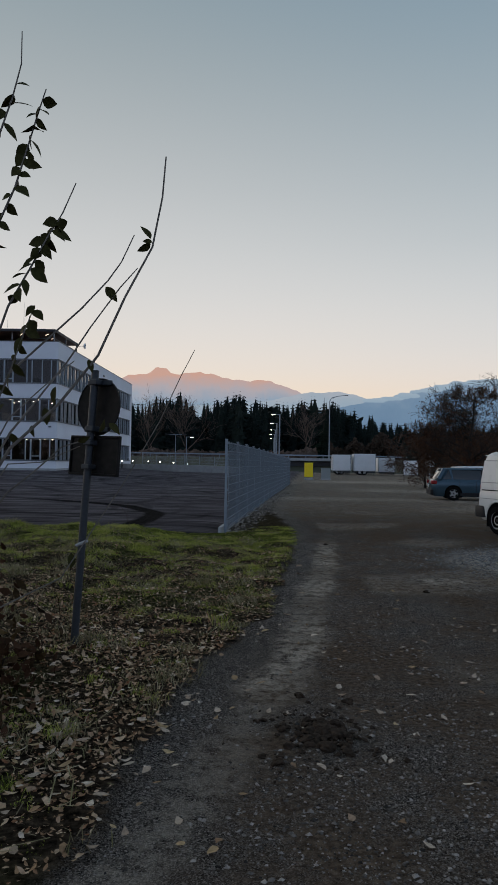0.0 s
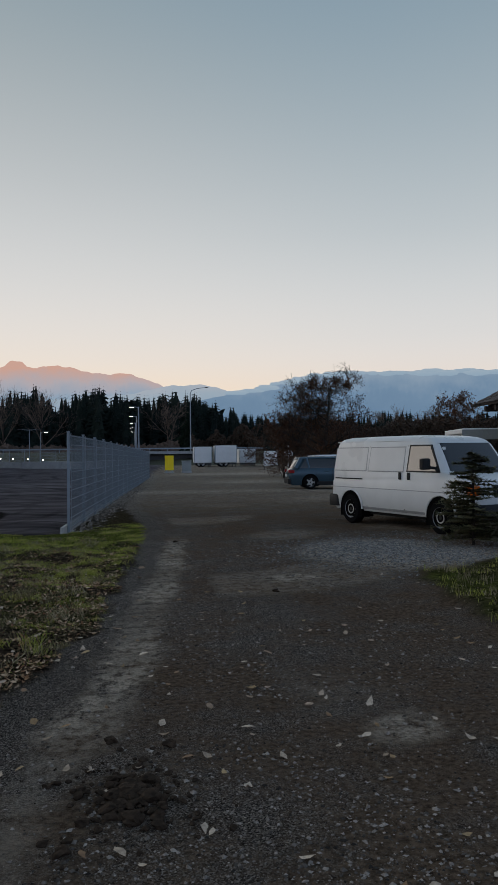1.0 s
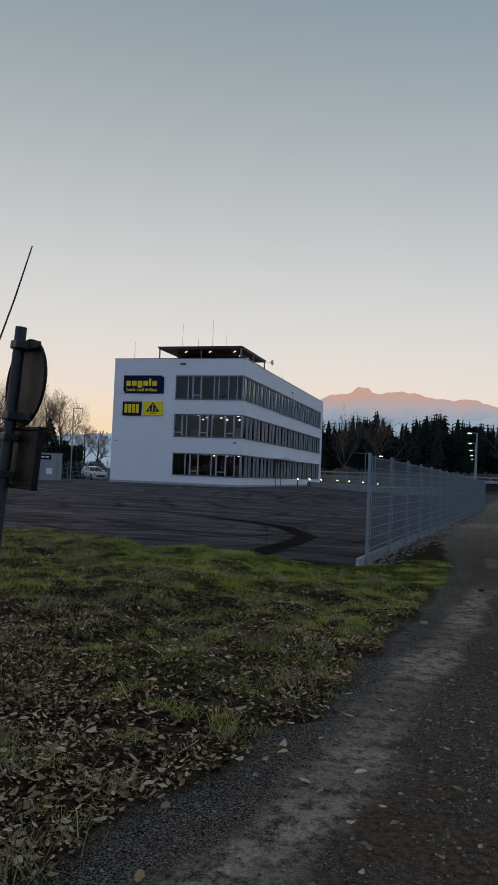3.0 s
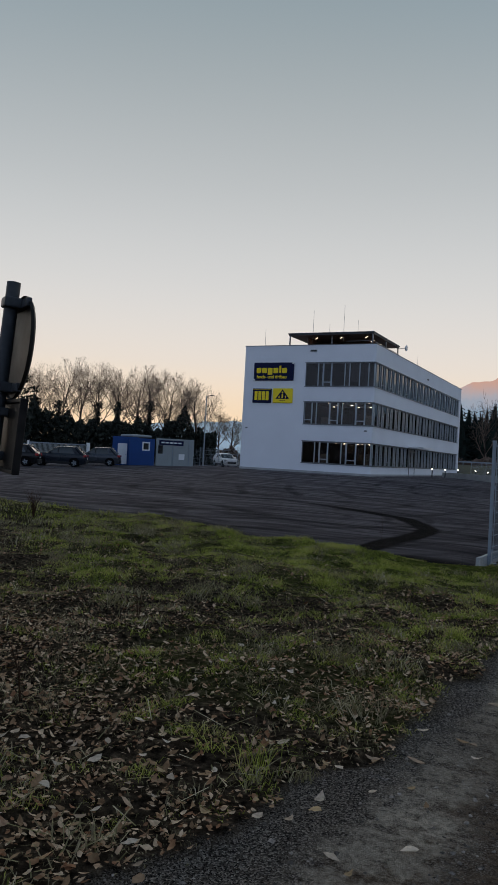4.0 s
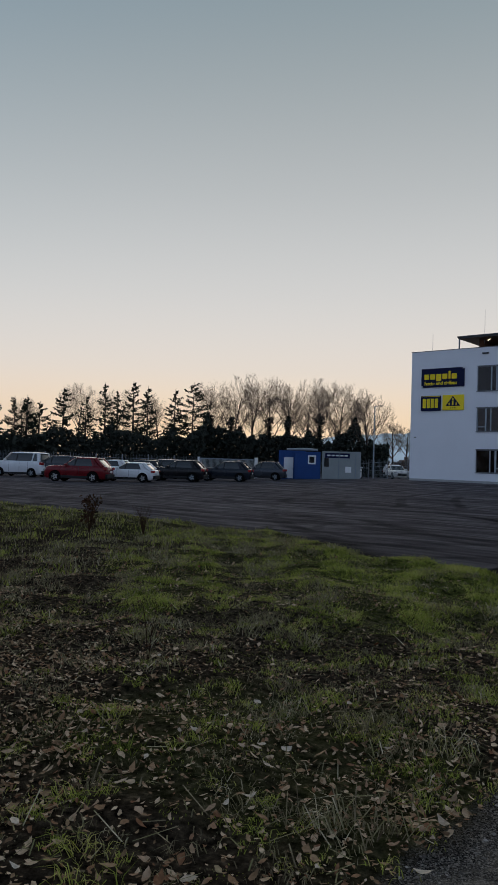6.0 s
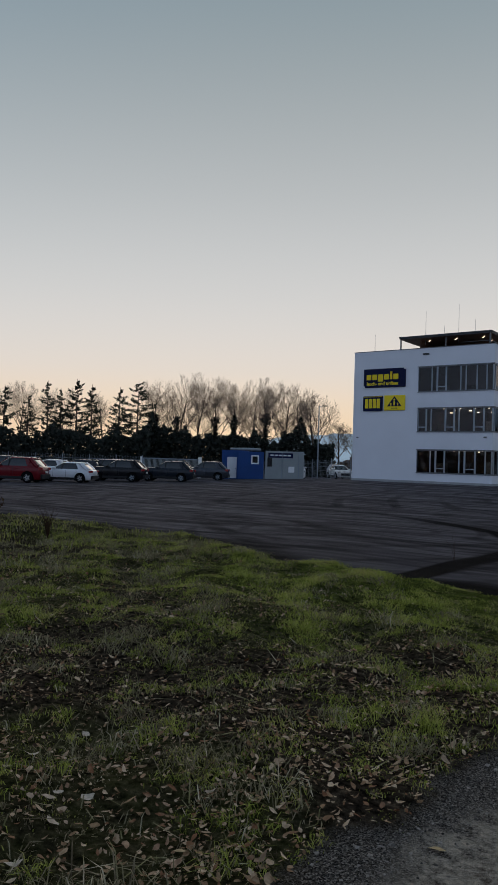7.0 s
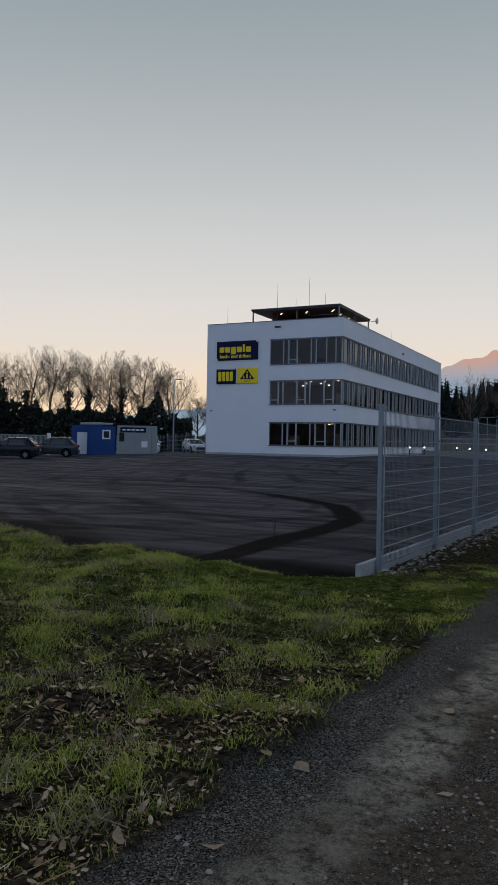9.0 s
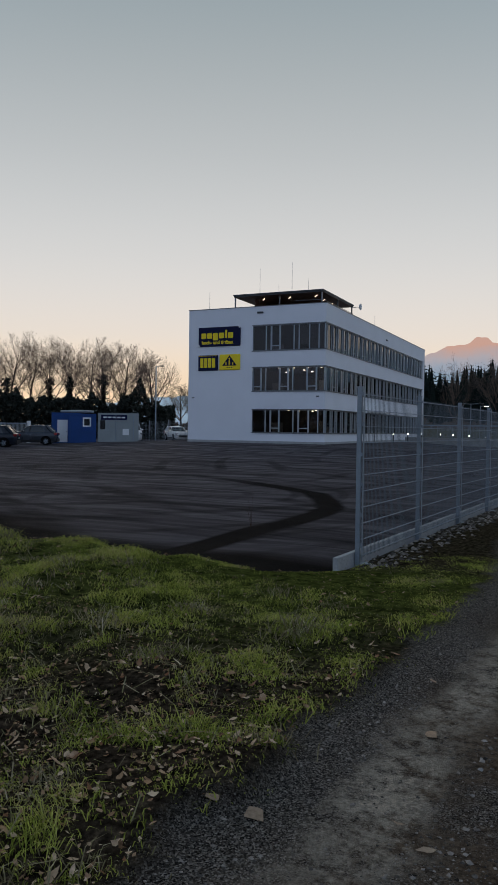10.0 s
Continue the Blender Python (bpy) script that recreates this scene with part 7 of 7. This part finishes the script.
    for p, d, L in (((-0.655, 4.29, 2.90), (-0.35, 0, 0.6), 0.10), ((-0.655, 4.29, 2.87), (-0.7, 0, -0.5), 0.09), ((-0.645, 4.29, 2.88), (-0.6, 0, 0.1), 0.06), ((-0.86, 4.05, 2.56), (0.5, 0, -0.6), 0.10),
                    ((-0.99, 4.22, 2.18), (0.3, 0, -0.6), 0.08), ((-1.16, 4.18, 2.02), (-0.2, 0, -0.8), 0.11), ((-1.22, 4.18, 1.90), (0.2, 0, -0.9), 0.10), ((-1.13, 4.6, 1.72), (0.6, 0, 0.2), 0.08),
                    ((-1.0, 4.6, 1.78), (0.3, 0, 0.5), 0.09), ((-0.95, 4.65, 1.84), (0.5, -0.1, -0.4), 0.10), ((-1.30, 4.2, 1.80), (0.1, 0, -0.8), 0.07), ((-1.45, 4.15, 1.62), (-0.4, 0, -0.8), 0.10), ((-1.55, 4.2, 1.45), (0.3, 0, -0.8), 0.10), ((-1.40, 4.12, 1.75), (0.4, 0, -0.4), 0.09),
                    ((-1.60, 6.36, 0.80), (0.1, -0.2, -0.9), 0.13), ((-1.38, 3.9, 2.0), (0.5, 0, -0.5), 0.09), ((-1.36, 3.92, 1.9), (-0.5, 0, -0.5), 0.09)):
        leaf_on(Vector(p), d, L, L * 0.55)
    # bramble and dead growth at the foot
    nr = np.random.default_rng(4)
    n = 1500
    c = np.stack([nr.normal(-2.15, 0.34, n), nr.normal(4.9, 0.75, n), np.abs(nr.normal(0.30, 0.32, n)) + 0.05], 1)
    c = c[(c[:, 0] < -1.35 - 0.25 * (c[:, 1] < 4.2)) & (c[:, 1] < 5.9)]
    c[:, 2] *= np.clip((-1.30 - c[:, 0]) * 1.3, 0.15, 1)
    v, f = leaf_cards(c, 0.050, nr)
    b = arr_mesh("bramble", v, f, M_DEADLEAF)
    tagged(b, "tangle of dead reddish bramble at the shrub's foot", "bramble", kind="stuff")
    n = 1400
    c = np.stack([nr.normal(-2.7, 0.6, n), nr.normal(5.8, 1.2, n), np.abs(nr.normal(0.2, 0.35, n))], 1)
    c = c[(c[:, 0] < -2.0) & (c[:, 1] < 5.6)]
    v, f = leaf_cards(c, 0.055, nr)
    tagged(arr_mesh("bramble", v, f, M_SHRUBLEAF), "dark green low bramble beside the verge", "bramble", kind="stuff")


shrub()


# ---- ground cover ----
M_GRASS = two_tone("grass_blades", [(0.050, 0.058, 0.014), (0.20, 0.225, 0.037), (0.39, 0.405, 0.072), (0.46, 0.43, 0.110), (0.45, 0.345, 0.145)], None, 0.75, 0.55, 0.03, 2.6)
M_DRYGRASS = two_tone("dry_grass_blades", [(0.085, 0.062, 0.036), (0.30, 0.235, 0.14), (0.20, 0.18, 0.075), (0.62, 0.51, 0.35)], None, 0.85, 0.45, 0.03, 3.0)
M_LITTER = two_tone("fallen_leaves", [(0.055, 0.032, 0.018), (0.28, 0.165, 0.088), (0.64, 0.455, 0.29), (0.22, 0.094, 0.045), (0.37, 0.228, 0.122), (0.11, 0.057, 0.028)], None, 0.8, 0.25, 0.06, 3.0)
M_PALELEAF = two_tone("pale_fallen_leaves", [(0.30, 0.21, 0.14), (0.60, 0.48, 0.36), (0.24, 0.14, 0.075), (0.44, 0.31, 0.16)], None, 0.7)
M_STONE = two_tone("gravel_stones", [(0.034, 0.028, 0.023), (0.14, 0.117, 0.097), (0.39, 0.33, 0.275), (0.080, 0.062, 0.047)], None, 0.8)
M_CLOD = mat("dark_mud_clods", (0.045, 0.030, 0.020), 0.95, var=0.5, spec=0.1, grain=40, broad=8, bump=0.6)


def blades(x, y, z, h, lean, nr, w=0.0035):
    """Bent grass blades: three triangles each."""
    n = len(x)
    a = nr.uniform(0, 2 * math.pi, n)
    dx, dy = np.cos(a), np.sin(a)
    b = nr.uniform(0, 2 * math.pi, n)
    px, py = np.cos(b) * w, np.sin(b) * w
    bx, by = x + dx * lean * h * 0.35, y + dy * lean * h * 0.35
    tx, ty = x + dx * lean * h, y + dy * lean * h
    tz = z + h * (1 - 0.45 * lean)
    v = np.stack([np.stack([x - px, y - py, z - 0.01], 1), np.stack([x + px, y + py, z - 0.01], 1), np.stack([bx - px * 0.8, by - py * 0.8, z + h * 0.55], 1), np.stack([bx + px * 0.8, by + py * 0.8, z + h * 0.55], 1), np.stack([tx, ty, tz], 1)], 1).reshape(-1, 3)
    k = np.arange(n)[:, None] * 5
    return v, np.concatenate([k + np.array([0, 1, 3]), k + np.array([0, 3, 2]), k + np.array([2, 3, 4])])


def lawn():
    nr = np.random.default_rng(31)

    def tufts(n_tufts, per, x0, x1, y0, y1, keep, hgt, spread, material, name, label, width=0.0035, lean=(0.2, 0.9)):
        tx, ty = nr.uniform(x0, x1, n_tufts), nr.uniform(y0, y1, n_tufts)
        g, _ = zones(tx, ty)
        k = (g > 0.55) & (nr.random(n_tufts) < keep(tx, ty) * (0.35 + 0.65 * smooth01(-0.45, 0.1, rough_noise(tx, ty, 3.7, 63))))
        tx, ty = tx[k], ty[k]
        scale = nr.uniform(0.55, 1.35, len(tx))
        x = np.repeat(tx, per) + nr.normal(0, spread, len(tx) * per)
        y = np.repeat(ty, per) + nr.normal(0, spread, len(tx) * per)
        lump = 0.18 + 1.05 * smooth01(-0.3, 0.35, rough_noise(tx, ty, 2.9, 61)) + 0.8 * smooth01(0.0, 0.5, rough_noise(tx, ty, 6.5, 62))
        lump = lump * (1 - 0.65 * smooth01(14.4, 15.6, ty) * smooth01(-2.4, -1.4, tx))
        h = np.repeat(scale * lump, per) * nr.uniform(0.5, 1.2, len(x)) * hgt
        v, f = blades(x, y, land(x, y), h, nr.uniform(*lean, len(x)), nr, width)
        tagged(arr_mesh(name, v, f, material), label, "grass", kind="stuff")

    def green(x, y):
        near = smooth01(-4.2, -1.6, y - lawn_y(x)) * (0.30 + 0.70 * smooth01(-6.5, -3.0, x))
        patch = smooth01(0.05, 0.5, rough_noise(x, y, 0.9, 15))
        edge = smooth01(1.6, 0.3, verge_x(y) - x) * smooth01(8, 12, y)
        bald = 1 - 0.75 * smooth01(0.15, 0.5, rough_noise(x, y, 1.7, 27))
        return np.clip((0.95 * near + 0.32 * patch + 0.5 * edge) * bald, 0, 1)

    # close to the walk, then the strip against the yard, then far to the left
    tufts(9000, 28, -5.5, 0.9, 3.0, 13.0, lambda x, y: 0.10 + green(x, y) * 0.55 + 0.28 * smooth01(9, 11.5, y), 0.042, 0.040, M_GRASS, "grass", "short green autumn grass tufts on the verge", 0.0025, (0.8, 1.7))
    tufts(13000, 22, -9.0, 1.0, 10.5, 18.3, lambda x, y: green(x, y) * np.where((x > -1.8) & (x < 0.0) & (y > 15.3), 0.15, 1), 0.052, 0.06, M_GRASS, "grass", "green grass bank at the edge of the yard", 0.0034, (0.8, 1.7))
    tufts(12500, 13, -9.0, 0.9, 3.0, 17.5, lambda x, y: (0.35 + 0.3 * (rough_noise(x, y, 1.3, 22) > 0)) * (1 - 0.75 * green(x, y)), 0.060, 0.05, M_DRYGRASS, "dry_grass", "dry brown grass among the fallen leaves", 0.003, (0.6, 1.3))
    tufts(300, 40, -5.0, 0.8, 4.5, 17.0, lambda x, y: 0.18 + 0.6 * green(x, y), 0.075, 0.06, M_GRASS, "grass", "taller green grass clumps on the verge", 0.0026, (0.3, 1.1))
    tufts(620, 64, -9.0, 0.6, 5.0, 17.0, lambda x, y: 0.5 * (1 - 0.6 * green(x, y)), 0.11, 0.09, M_DRYGRASS, "dry_grass", "matted tussocks of dry grass on the verge", 0.0035, (0.8, 1.6))
    tufts(8000, 10, -26, -6.5, 8.0, 19.0, lambda x, y: 0.40 + 0 * x, 0.065, 0.12, M_GRASS, "grass", "rough grass towards the far side of the verge", 0.007)
    tufts(9000, 10, -26, -6.5, 6.0, 19.0, lambda x, y: 0.55 + 0 * x, 0.08, 0.12, M_DRYGRASS, "dry_grass", "rough dry grass towards the far side of the verge", 0.006)
    tufts(900, 12, 3.4, 9.0, 3.0, 12.5, lambda x, y: 0.9 + 0 * x, 0.07, 0.05, M_GRASS, "grass", "short grass patch beside the gravel")
    tufts(2400, 10, 3.4, 9.0, 3.0, 12.5, lambda x, y: 0.7 + 0 * x, 0.07, 0.05, M_DRYGRASS, "dry_grass", "dry grass in the patch beside the gravel")


lawn()


def flat_leaves(x, y, size, nr, lift=0.012, tilt=0.35):
    """Curled fallen leaves of irregular outline lying on the ground."""
    n = len(x)
    z = land(x, y) + lift
    m = 8
    ang = np.linspace(0, 2 * math.pi, m, endpoint=False)[None] + nr.uniform(-0.2, 0.2, (n, m))
    rad = np.array([1.15, 0.62, 0.52, 0.60, 0.95, 0.60, 0.50, 0.62])[None] * nr.uniform(0.75, 1.2, (n, m)) * size[:, None]
    rot = nr.uniform(0, 2 * math.pi, n)[:, None]
    u, w = rad * np.cos(ang), rad * np.sin(ang)
    curl = nr.uniform(-0.8, 2.0, n)[:, None] * (u * u + 0.7 * w * w) / (size[:, None] + 1e-6) * 0.22
    tx, ty = nr.normal(0, tilt, n)[:, None], nr.normal(0, tilt, n)[:, None]
    hx = u * np.cos(rot) - w * np.sin(rot)
    hy = u * np.sin(rot) + w * np.cos(rot)
    hz = curl + hx * tx + hy * ty
    ring = np.stack([x[:, None] + hx, y[:, None] + hy, z[:, None] + hz - np.minimum(hz.min(1), 0)[:, None] * 0.8], -1)
    ctr = np.stack([x, y, z - np.minimum(hz.min(1), 0) * 0.8], -1)[:, None]
    v = np.concatenate([ctr, ring], 1).reshape(-1, 3)
    k = np.arange(n)[:, None] * (m + 1)
    f = np.concatenate([k + np.array([0, 1 + i, 1 + (i + 1) % m]) for i in range(m)])
    return v, f


def litter():
    nr = np.random.default_rng(41)
    n = 165000
    x, y = nr.uniform(-8.0, 0.9, n), nr.uniform(2.4, 16.5, n)
    g, _ = zones(x, y)
    edge = verge_x(y) - x
    dens = np.clip(0.95 - 0.050 * (y - 3) - 0.03 * np.abs(edge - 1.0), 0.20, 1) * (0.45 + 0.55 * smooth01(-0.4, 0.4, rough_noise(x, y, 1.1, 33)))
    dens *= 1 - 0.85 * smooth01(-4.5, -2.0, y - lawn_y(x)) * smooth01(-7, -3.5, x)
    dens *= 1 - 0.45 * smooth01(8.5, 11, y)
    k = (g > 0.4) & (nr.random(n) < dens)
    x, y = x[k], y[k]
    v, f = flat_leaves(x, y, (0.006 + nr.gamma(1.9, 0.0046, len(x))).clip(0.007, 0.032), nr, 0.018, 0.30)
    tagged(arr_mesh("leaf_litter", v, f, M_LITTER, smooth=False), "brown and grey fallen leaves on the verge", "leaves", kind="stuff")
    # pale leaves that catch the light, thick near the shrub
    n = 450
    x, y = nr.normal(-0.95, 0.75, n), 3.0 + np.abs(nr.normal(0, 2.6, n))
    k = (x < verge_x(y) + 0.25) & (y > 2.4)
    x, y = x[k], y[k]
    v, f = flat_leaves(x, y, nr.uniform(0.022, 0.042, len(x)), nr, 0.028, 0.18)
    tagged(arr_mesh("leaf_litter", v, f, M_PALELEAF), "pale fallen leaves near the shrub", "leaves", kind="stuff")
    # single leaves on the gravel
    n = 260
    x, y = nr.uniform(-0.8, 4.2, n), 2.6 + nr.exponential(4.5, n)
    k = (x > verge_x(y)) & (y < 20)
    x, y = x[k], y[k]
    v, f = flat_leaves(x, y, nr.uniform(0.022, 0.045, len(x)), nr, 0.010, 0.12)
    tagged(arr_mesh("leaf_litter", v, f, M_PALELEAF), "single pale leaves scattered on the gravel track", "leaves", kind="stuff")
    # some that stand out along the track's edge
    for i, (lx, ly, s) in enumerate(((0.442, 11.36, 0.055), (0.62, 11.38, 0.06), (1.10, 12.5, 0.06), (0.58, 10.55, 0.05), (0.244, 10.42, 0.05), (0.90, 5.585, 0.04), (1.50, 6.75, 0.045), (0.54, 8.25, 0.045), (0.32, 7.85, 0.05), (0.1, 7.77, 0.05))):
        v, f = flat_leaves(np.array([lx]), np.array([ly]), np.array([s]), nr, 0.010, 0.15)
        tagged(arr_mesh("fallen_leaf", v, f, M_PALELEAF), "pale curled leaf lying on the gravel", "leaf", "leaves along the track")


litter()


def stones():
    nr = np.random.default_rng(51)
    o = np.array([(1, 0, 0), (-1, 0, 0), (0, 1, 0), (0, -1, 0), (0, 0, 1), (0, 0, -1)], float)
    tri = np.array([(0, 2, 4), (2, 1, 4), (1, 3, 4), (3, 0, 4), (2, 0, 5), (1, 2, 5), (3, 1, 5), (0, 3, 5)])

    def lay(x, y, s, name, label, material):
        n = len(x)
        z = land(x, y)
        j = o[None] * nr.uniform(0.6, 1.3, (n, 6, 1)) + nr.normal(0, 0.12, (n, 6, 3))
        a = nr.uniform(0, 2 * math.pi, n)
        c, sn = np.cos(a)[:, None], np.sin(a)[:, None]
        px, py = j[..., 0] * c - j[..., 1] * sn, j[..., 0] * sn + j[..., 1] * c
        v = np.stack([px * s[:, None] + x[:, None], py * s[:, None] + y[:, None], j[..., 2] * s[:, None] * 0.6 + z[:, None] + 0.1 * s[:, None]], -1).reshape(-1, 3)
        f = (np.arange(n)[:, None, None] * 6 + tri[None]).reshape(-1, 3)
        tagged(arr_mesh(name, v, f, material), label, "gravel", kind="stuff")

    n = 90000
    y = 2.4 + nr.exponential(4.2, n)
    x = nr.uniform(-0.9, 3.6, n)
    g, yd = zones(x, y)
    c = track_x(y)
    k = (g < 0.5) & (yd < 0.5) & (y < 17) & (nr.random(n) < np.where(np.abs(x - c) < 0.22, 0.18, 0.4 + 0.6 * (rough_noise(x, y, 1.2, 44) > -0.1)))
    lay(x[k], y[k], nr.gamma(1.5, 0.0027, k.sum()).clip(0.0018, 0.017), "gravel", "small wet gravel stones on the track", M_STONE)
    n = 42000
    y = nr.uniform(7.5, 14.5, n)
    x = verge_x(y) + 0.1 + nr.gamma(1.4, 0.55, n)
    g, yd = zones(x, y)
    k = (g < 0.5) & (yd < 0.5) & (nr.random(n) < (0.35 + 0.65 * smooth01(-0.2, 0.3, rough_noise(x, y, 1.9, 46))) * np.where(np.abs(x - track_x(y)) < 0.2, 0.12, 1))
    lay(x[k], y[k], nr.gamma(1.5, 0.0021, k.sum()).clip(0.0015, 0.013), "gravel", "loose grey gravel along the edge of the track", M_STONE)
    n = 11000
    x, y = nr.normal(4.7, 1.0, n), nr.normal(12.4, 1.1, n)
    g, yd = zones(x, y)
    k = g < 0.5
    lay(x[k], y[k], nr.uniform(0.007, 0.020, k.sum()), "gravel", "pale loose gravel beside the van", two_tone("pale_gravel", [(0.09, 0.085, 0.08), (0.21, 0.20, 0.185), (0.36, 0.34, 0.31)], None, 0.85))
    n = 1500
    y = nr.uniform(17.2, 40, n)
    x = fence_x(y) + np.abs(nr.normal(0.25, 0.2, n)) + 0.05
    lay(x, y, nr.uniform(0.015, 0.045, n), "gravel", "rubble along the foot of the fence", M_STONE)


stones()


def mud_heap():
    nr = np.random.default_rng(61)
    h = base("mud_heap", pose(0.40, 4.45, land_z(0.40, 4.45)), "flattened heap of dark mud clods on the track", "mud")
    for k in range(260):
        a, r = nr.uniform(0, 2 * math.pi), abs(nr.normal(0, 0.20))
        s = min(0.042, 0.006 + nr.exponential(0.009)) * (1.25 - r)
        bm = bmesh.new()
        bmesh.ops.create_icosphere(bm, subdivisions=2, radius=s)
        for v in bm.verts:
            v.co *= 1 + 0.8 * noise.noise(v.co * (0.9 / s) + Vector((k, k * 2, 0)))
            v.co.z *= 0.6
        ob = part("clod", bm, M_CLOD, h)
        ob.matrix_local = pose(r * math.cos(a) * 1.1, r * math.sin(a) * 1.4, 0.018 * max(0, 1 - r / 0.3) + 0.006, 0, 0, nr.uniform(0, 360))
    for (x, y) in ((0.30, 5.15), (0.62, 5.05), (0.12, 4.0), (2.1, 9.3), (1.3, 14.4)):
        bm = bmesh.new()
        bmesh.ops.create_icosphere(bm, subdivisions=3, radius=0.034)
        for v in bm.verts:
            v.co *= 1 + 0.9 * noise.noise(v.co * 30 + Vector((x * 9, y, 0)))
            v.co.z *= 0.55
        ob = part("mud_clod", bm, M_CLOD)
        ob.matrix_world = pose(x, y, land_z(x, y) + 0.012)
        tagged(ob, "single dark clod of mud on the gravel", "mud", "clods on the track")


mud_heap()


def dry_stalks():
    """Dead weeds that stand up from the verge."""
    nr = np.random.default_rng(71)
    for x, y, h, n, lab in ((-9.95, 14.5, 0.70, 9, "dead brown dock stalk at the verge"), (-9.2, 15.2, 0.55, 40, "clump of tall dry grass at the verge"), (-1.9, 7.2, 0.35, 3, "thin dry stalk in the leaf litter"), (-2.6, 9.4, 0.45, 4, "thin dry stalk in the leaf litter"), (-3.6, 20.5, 0.5, 3, "thin weed growing in the yard")):
        s = base("dry_weed", pose(x, y, land_z(x, y)), lab, "weed")
        for k in range(n):
            a, l = nr.uniform(0, 6.28), nr.uniform(0.1, 0.45) * h
            p = [(0, 0, -0.03), (math.cos(a) * l * 0.3, math.sin(a) * l * 0.3, h * 0.5), (math.cos(a) * l, math.sin(a) * l, h * nr.uniform(0.75, 1.05))]
            part("stalk", tube(p, [0.012, 0.008, 0.004] if h > 0.6 else [0.0035, 0.0025, 0.0015], 5), M_DEADLEAF, s)
        c = np.stack([nr.normal(0, 0.13 * h, 170), nr.normal(0, 0.13 * h, 170), nr.uniform(0.25, 1.0, 170) * h], 1)
        if h > 0.6:
            v, f = leaf_cards(c, 0.045, nr)
            arr_mesh("dead_leaves", v, f, M_DEADLEAF, s)


dry_stalks()


def straw():
    nr = np.random.default_rng(81)
    n = 2600
    x, y = nr.uniform(-7, 0.3, n), nr.uniform(3.0, 15, n)
    g, _ = zones(x, y)
    x, y = x[g > 0.5], y[g > 0.5]
    a = nr.uniform(0, 2 * math.pi, len(x))
    L = nr.gamma(2.0, 0.05, len(x)).clip(0.04, 0.35)
    z = land(x, y) + nr.uniform(0.02, 0.05, len(x))
    ex, ey = np.cos(a) * L, np.sin(a) * L
    px, py = -np.sin(a) * 0.003, np.cos(a) * 0.003
    dz = nr.uniform(-0.01, 0.05, len(x))
    v = np.stack([np.stack([x - px, y - py, z], 1), np.stack([x + px, y + py, z], 1), np.stack([x + ex + px, y + ey + py, z + dz], 1), np.stack([x + ex - px, y + ey - py, z + dz], 1)], 1).reshape(-1, 3)
    f = (np.arange(len(x))[:, None] * 4 + np.arange(4)[None])
    tagged(arr_mesh("straw", v, f, M_DRYGRASS), "loose dry straw and twigs on the verge", "straw", kind="stuff")


straw()


def old_post():
    """Weathered stub of a fence post in the verge."""
    x, y = -3.64, 8.25
    p = base("post_stub", pose(x, y, land_z(x, y), 4, -5, 20), "weathered grey wooden post stub leaning in the grass", "post")
    bm = box(-0.04, 0.04, -0.035, 0.035, -0.08, 0.36, 0.010)
    for v in bm.verts:
        if v.co.z > 0.3:
            v.co.z += 0.3 * v.co.x - 0.2 * v.co.y
    part("stub", bm, mat("old_wood", (0.085, 0.070, 0.056), 0.9, var=0.4, grain=50, broad=8, bump=0.4), p)


old_post()
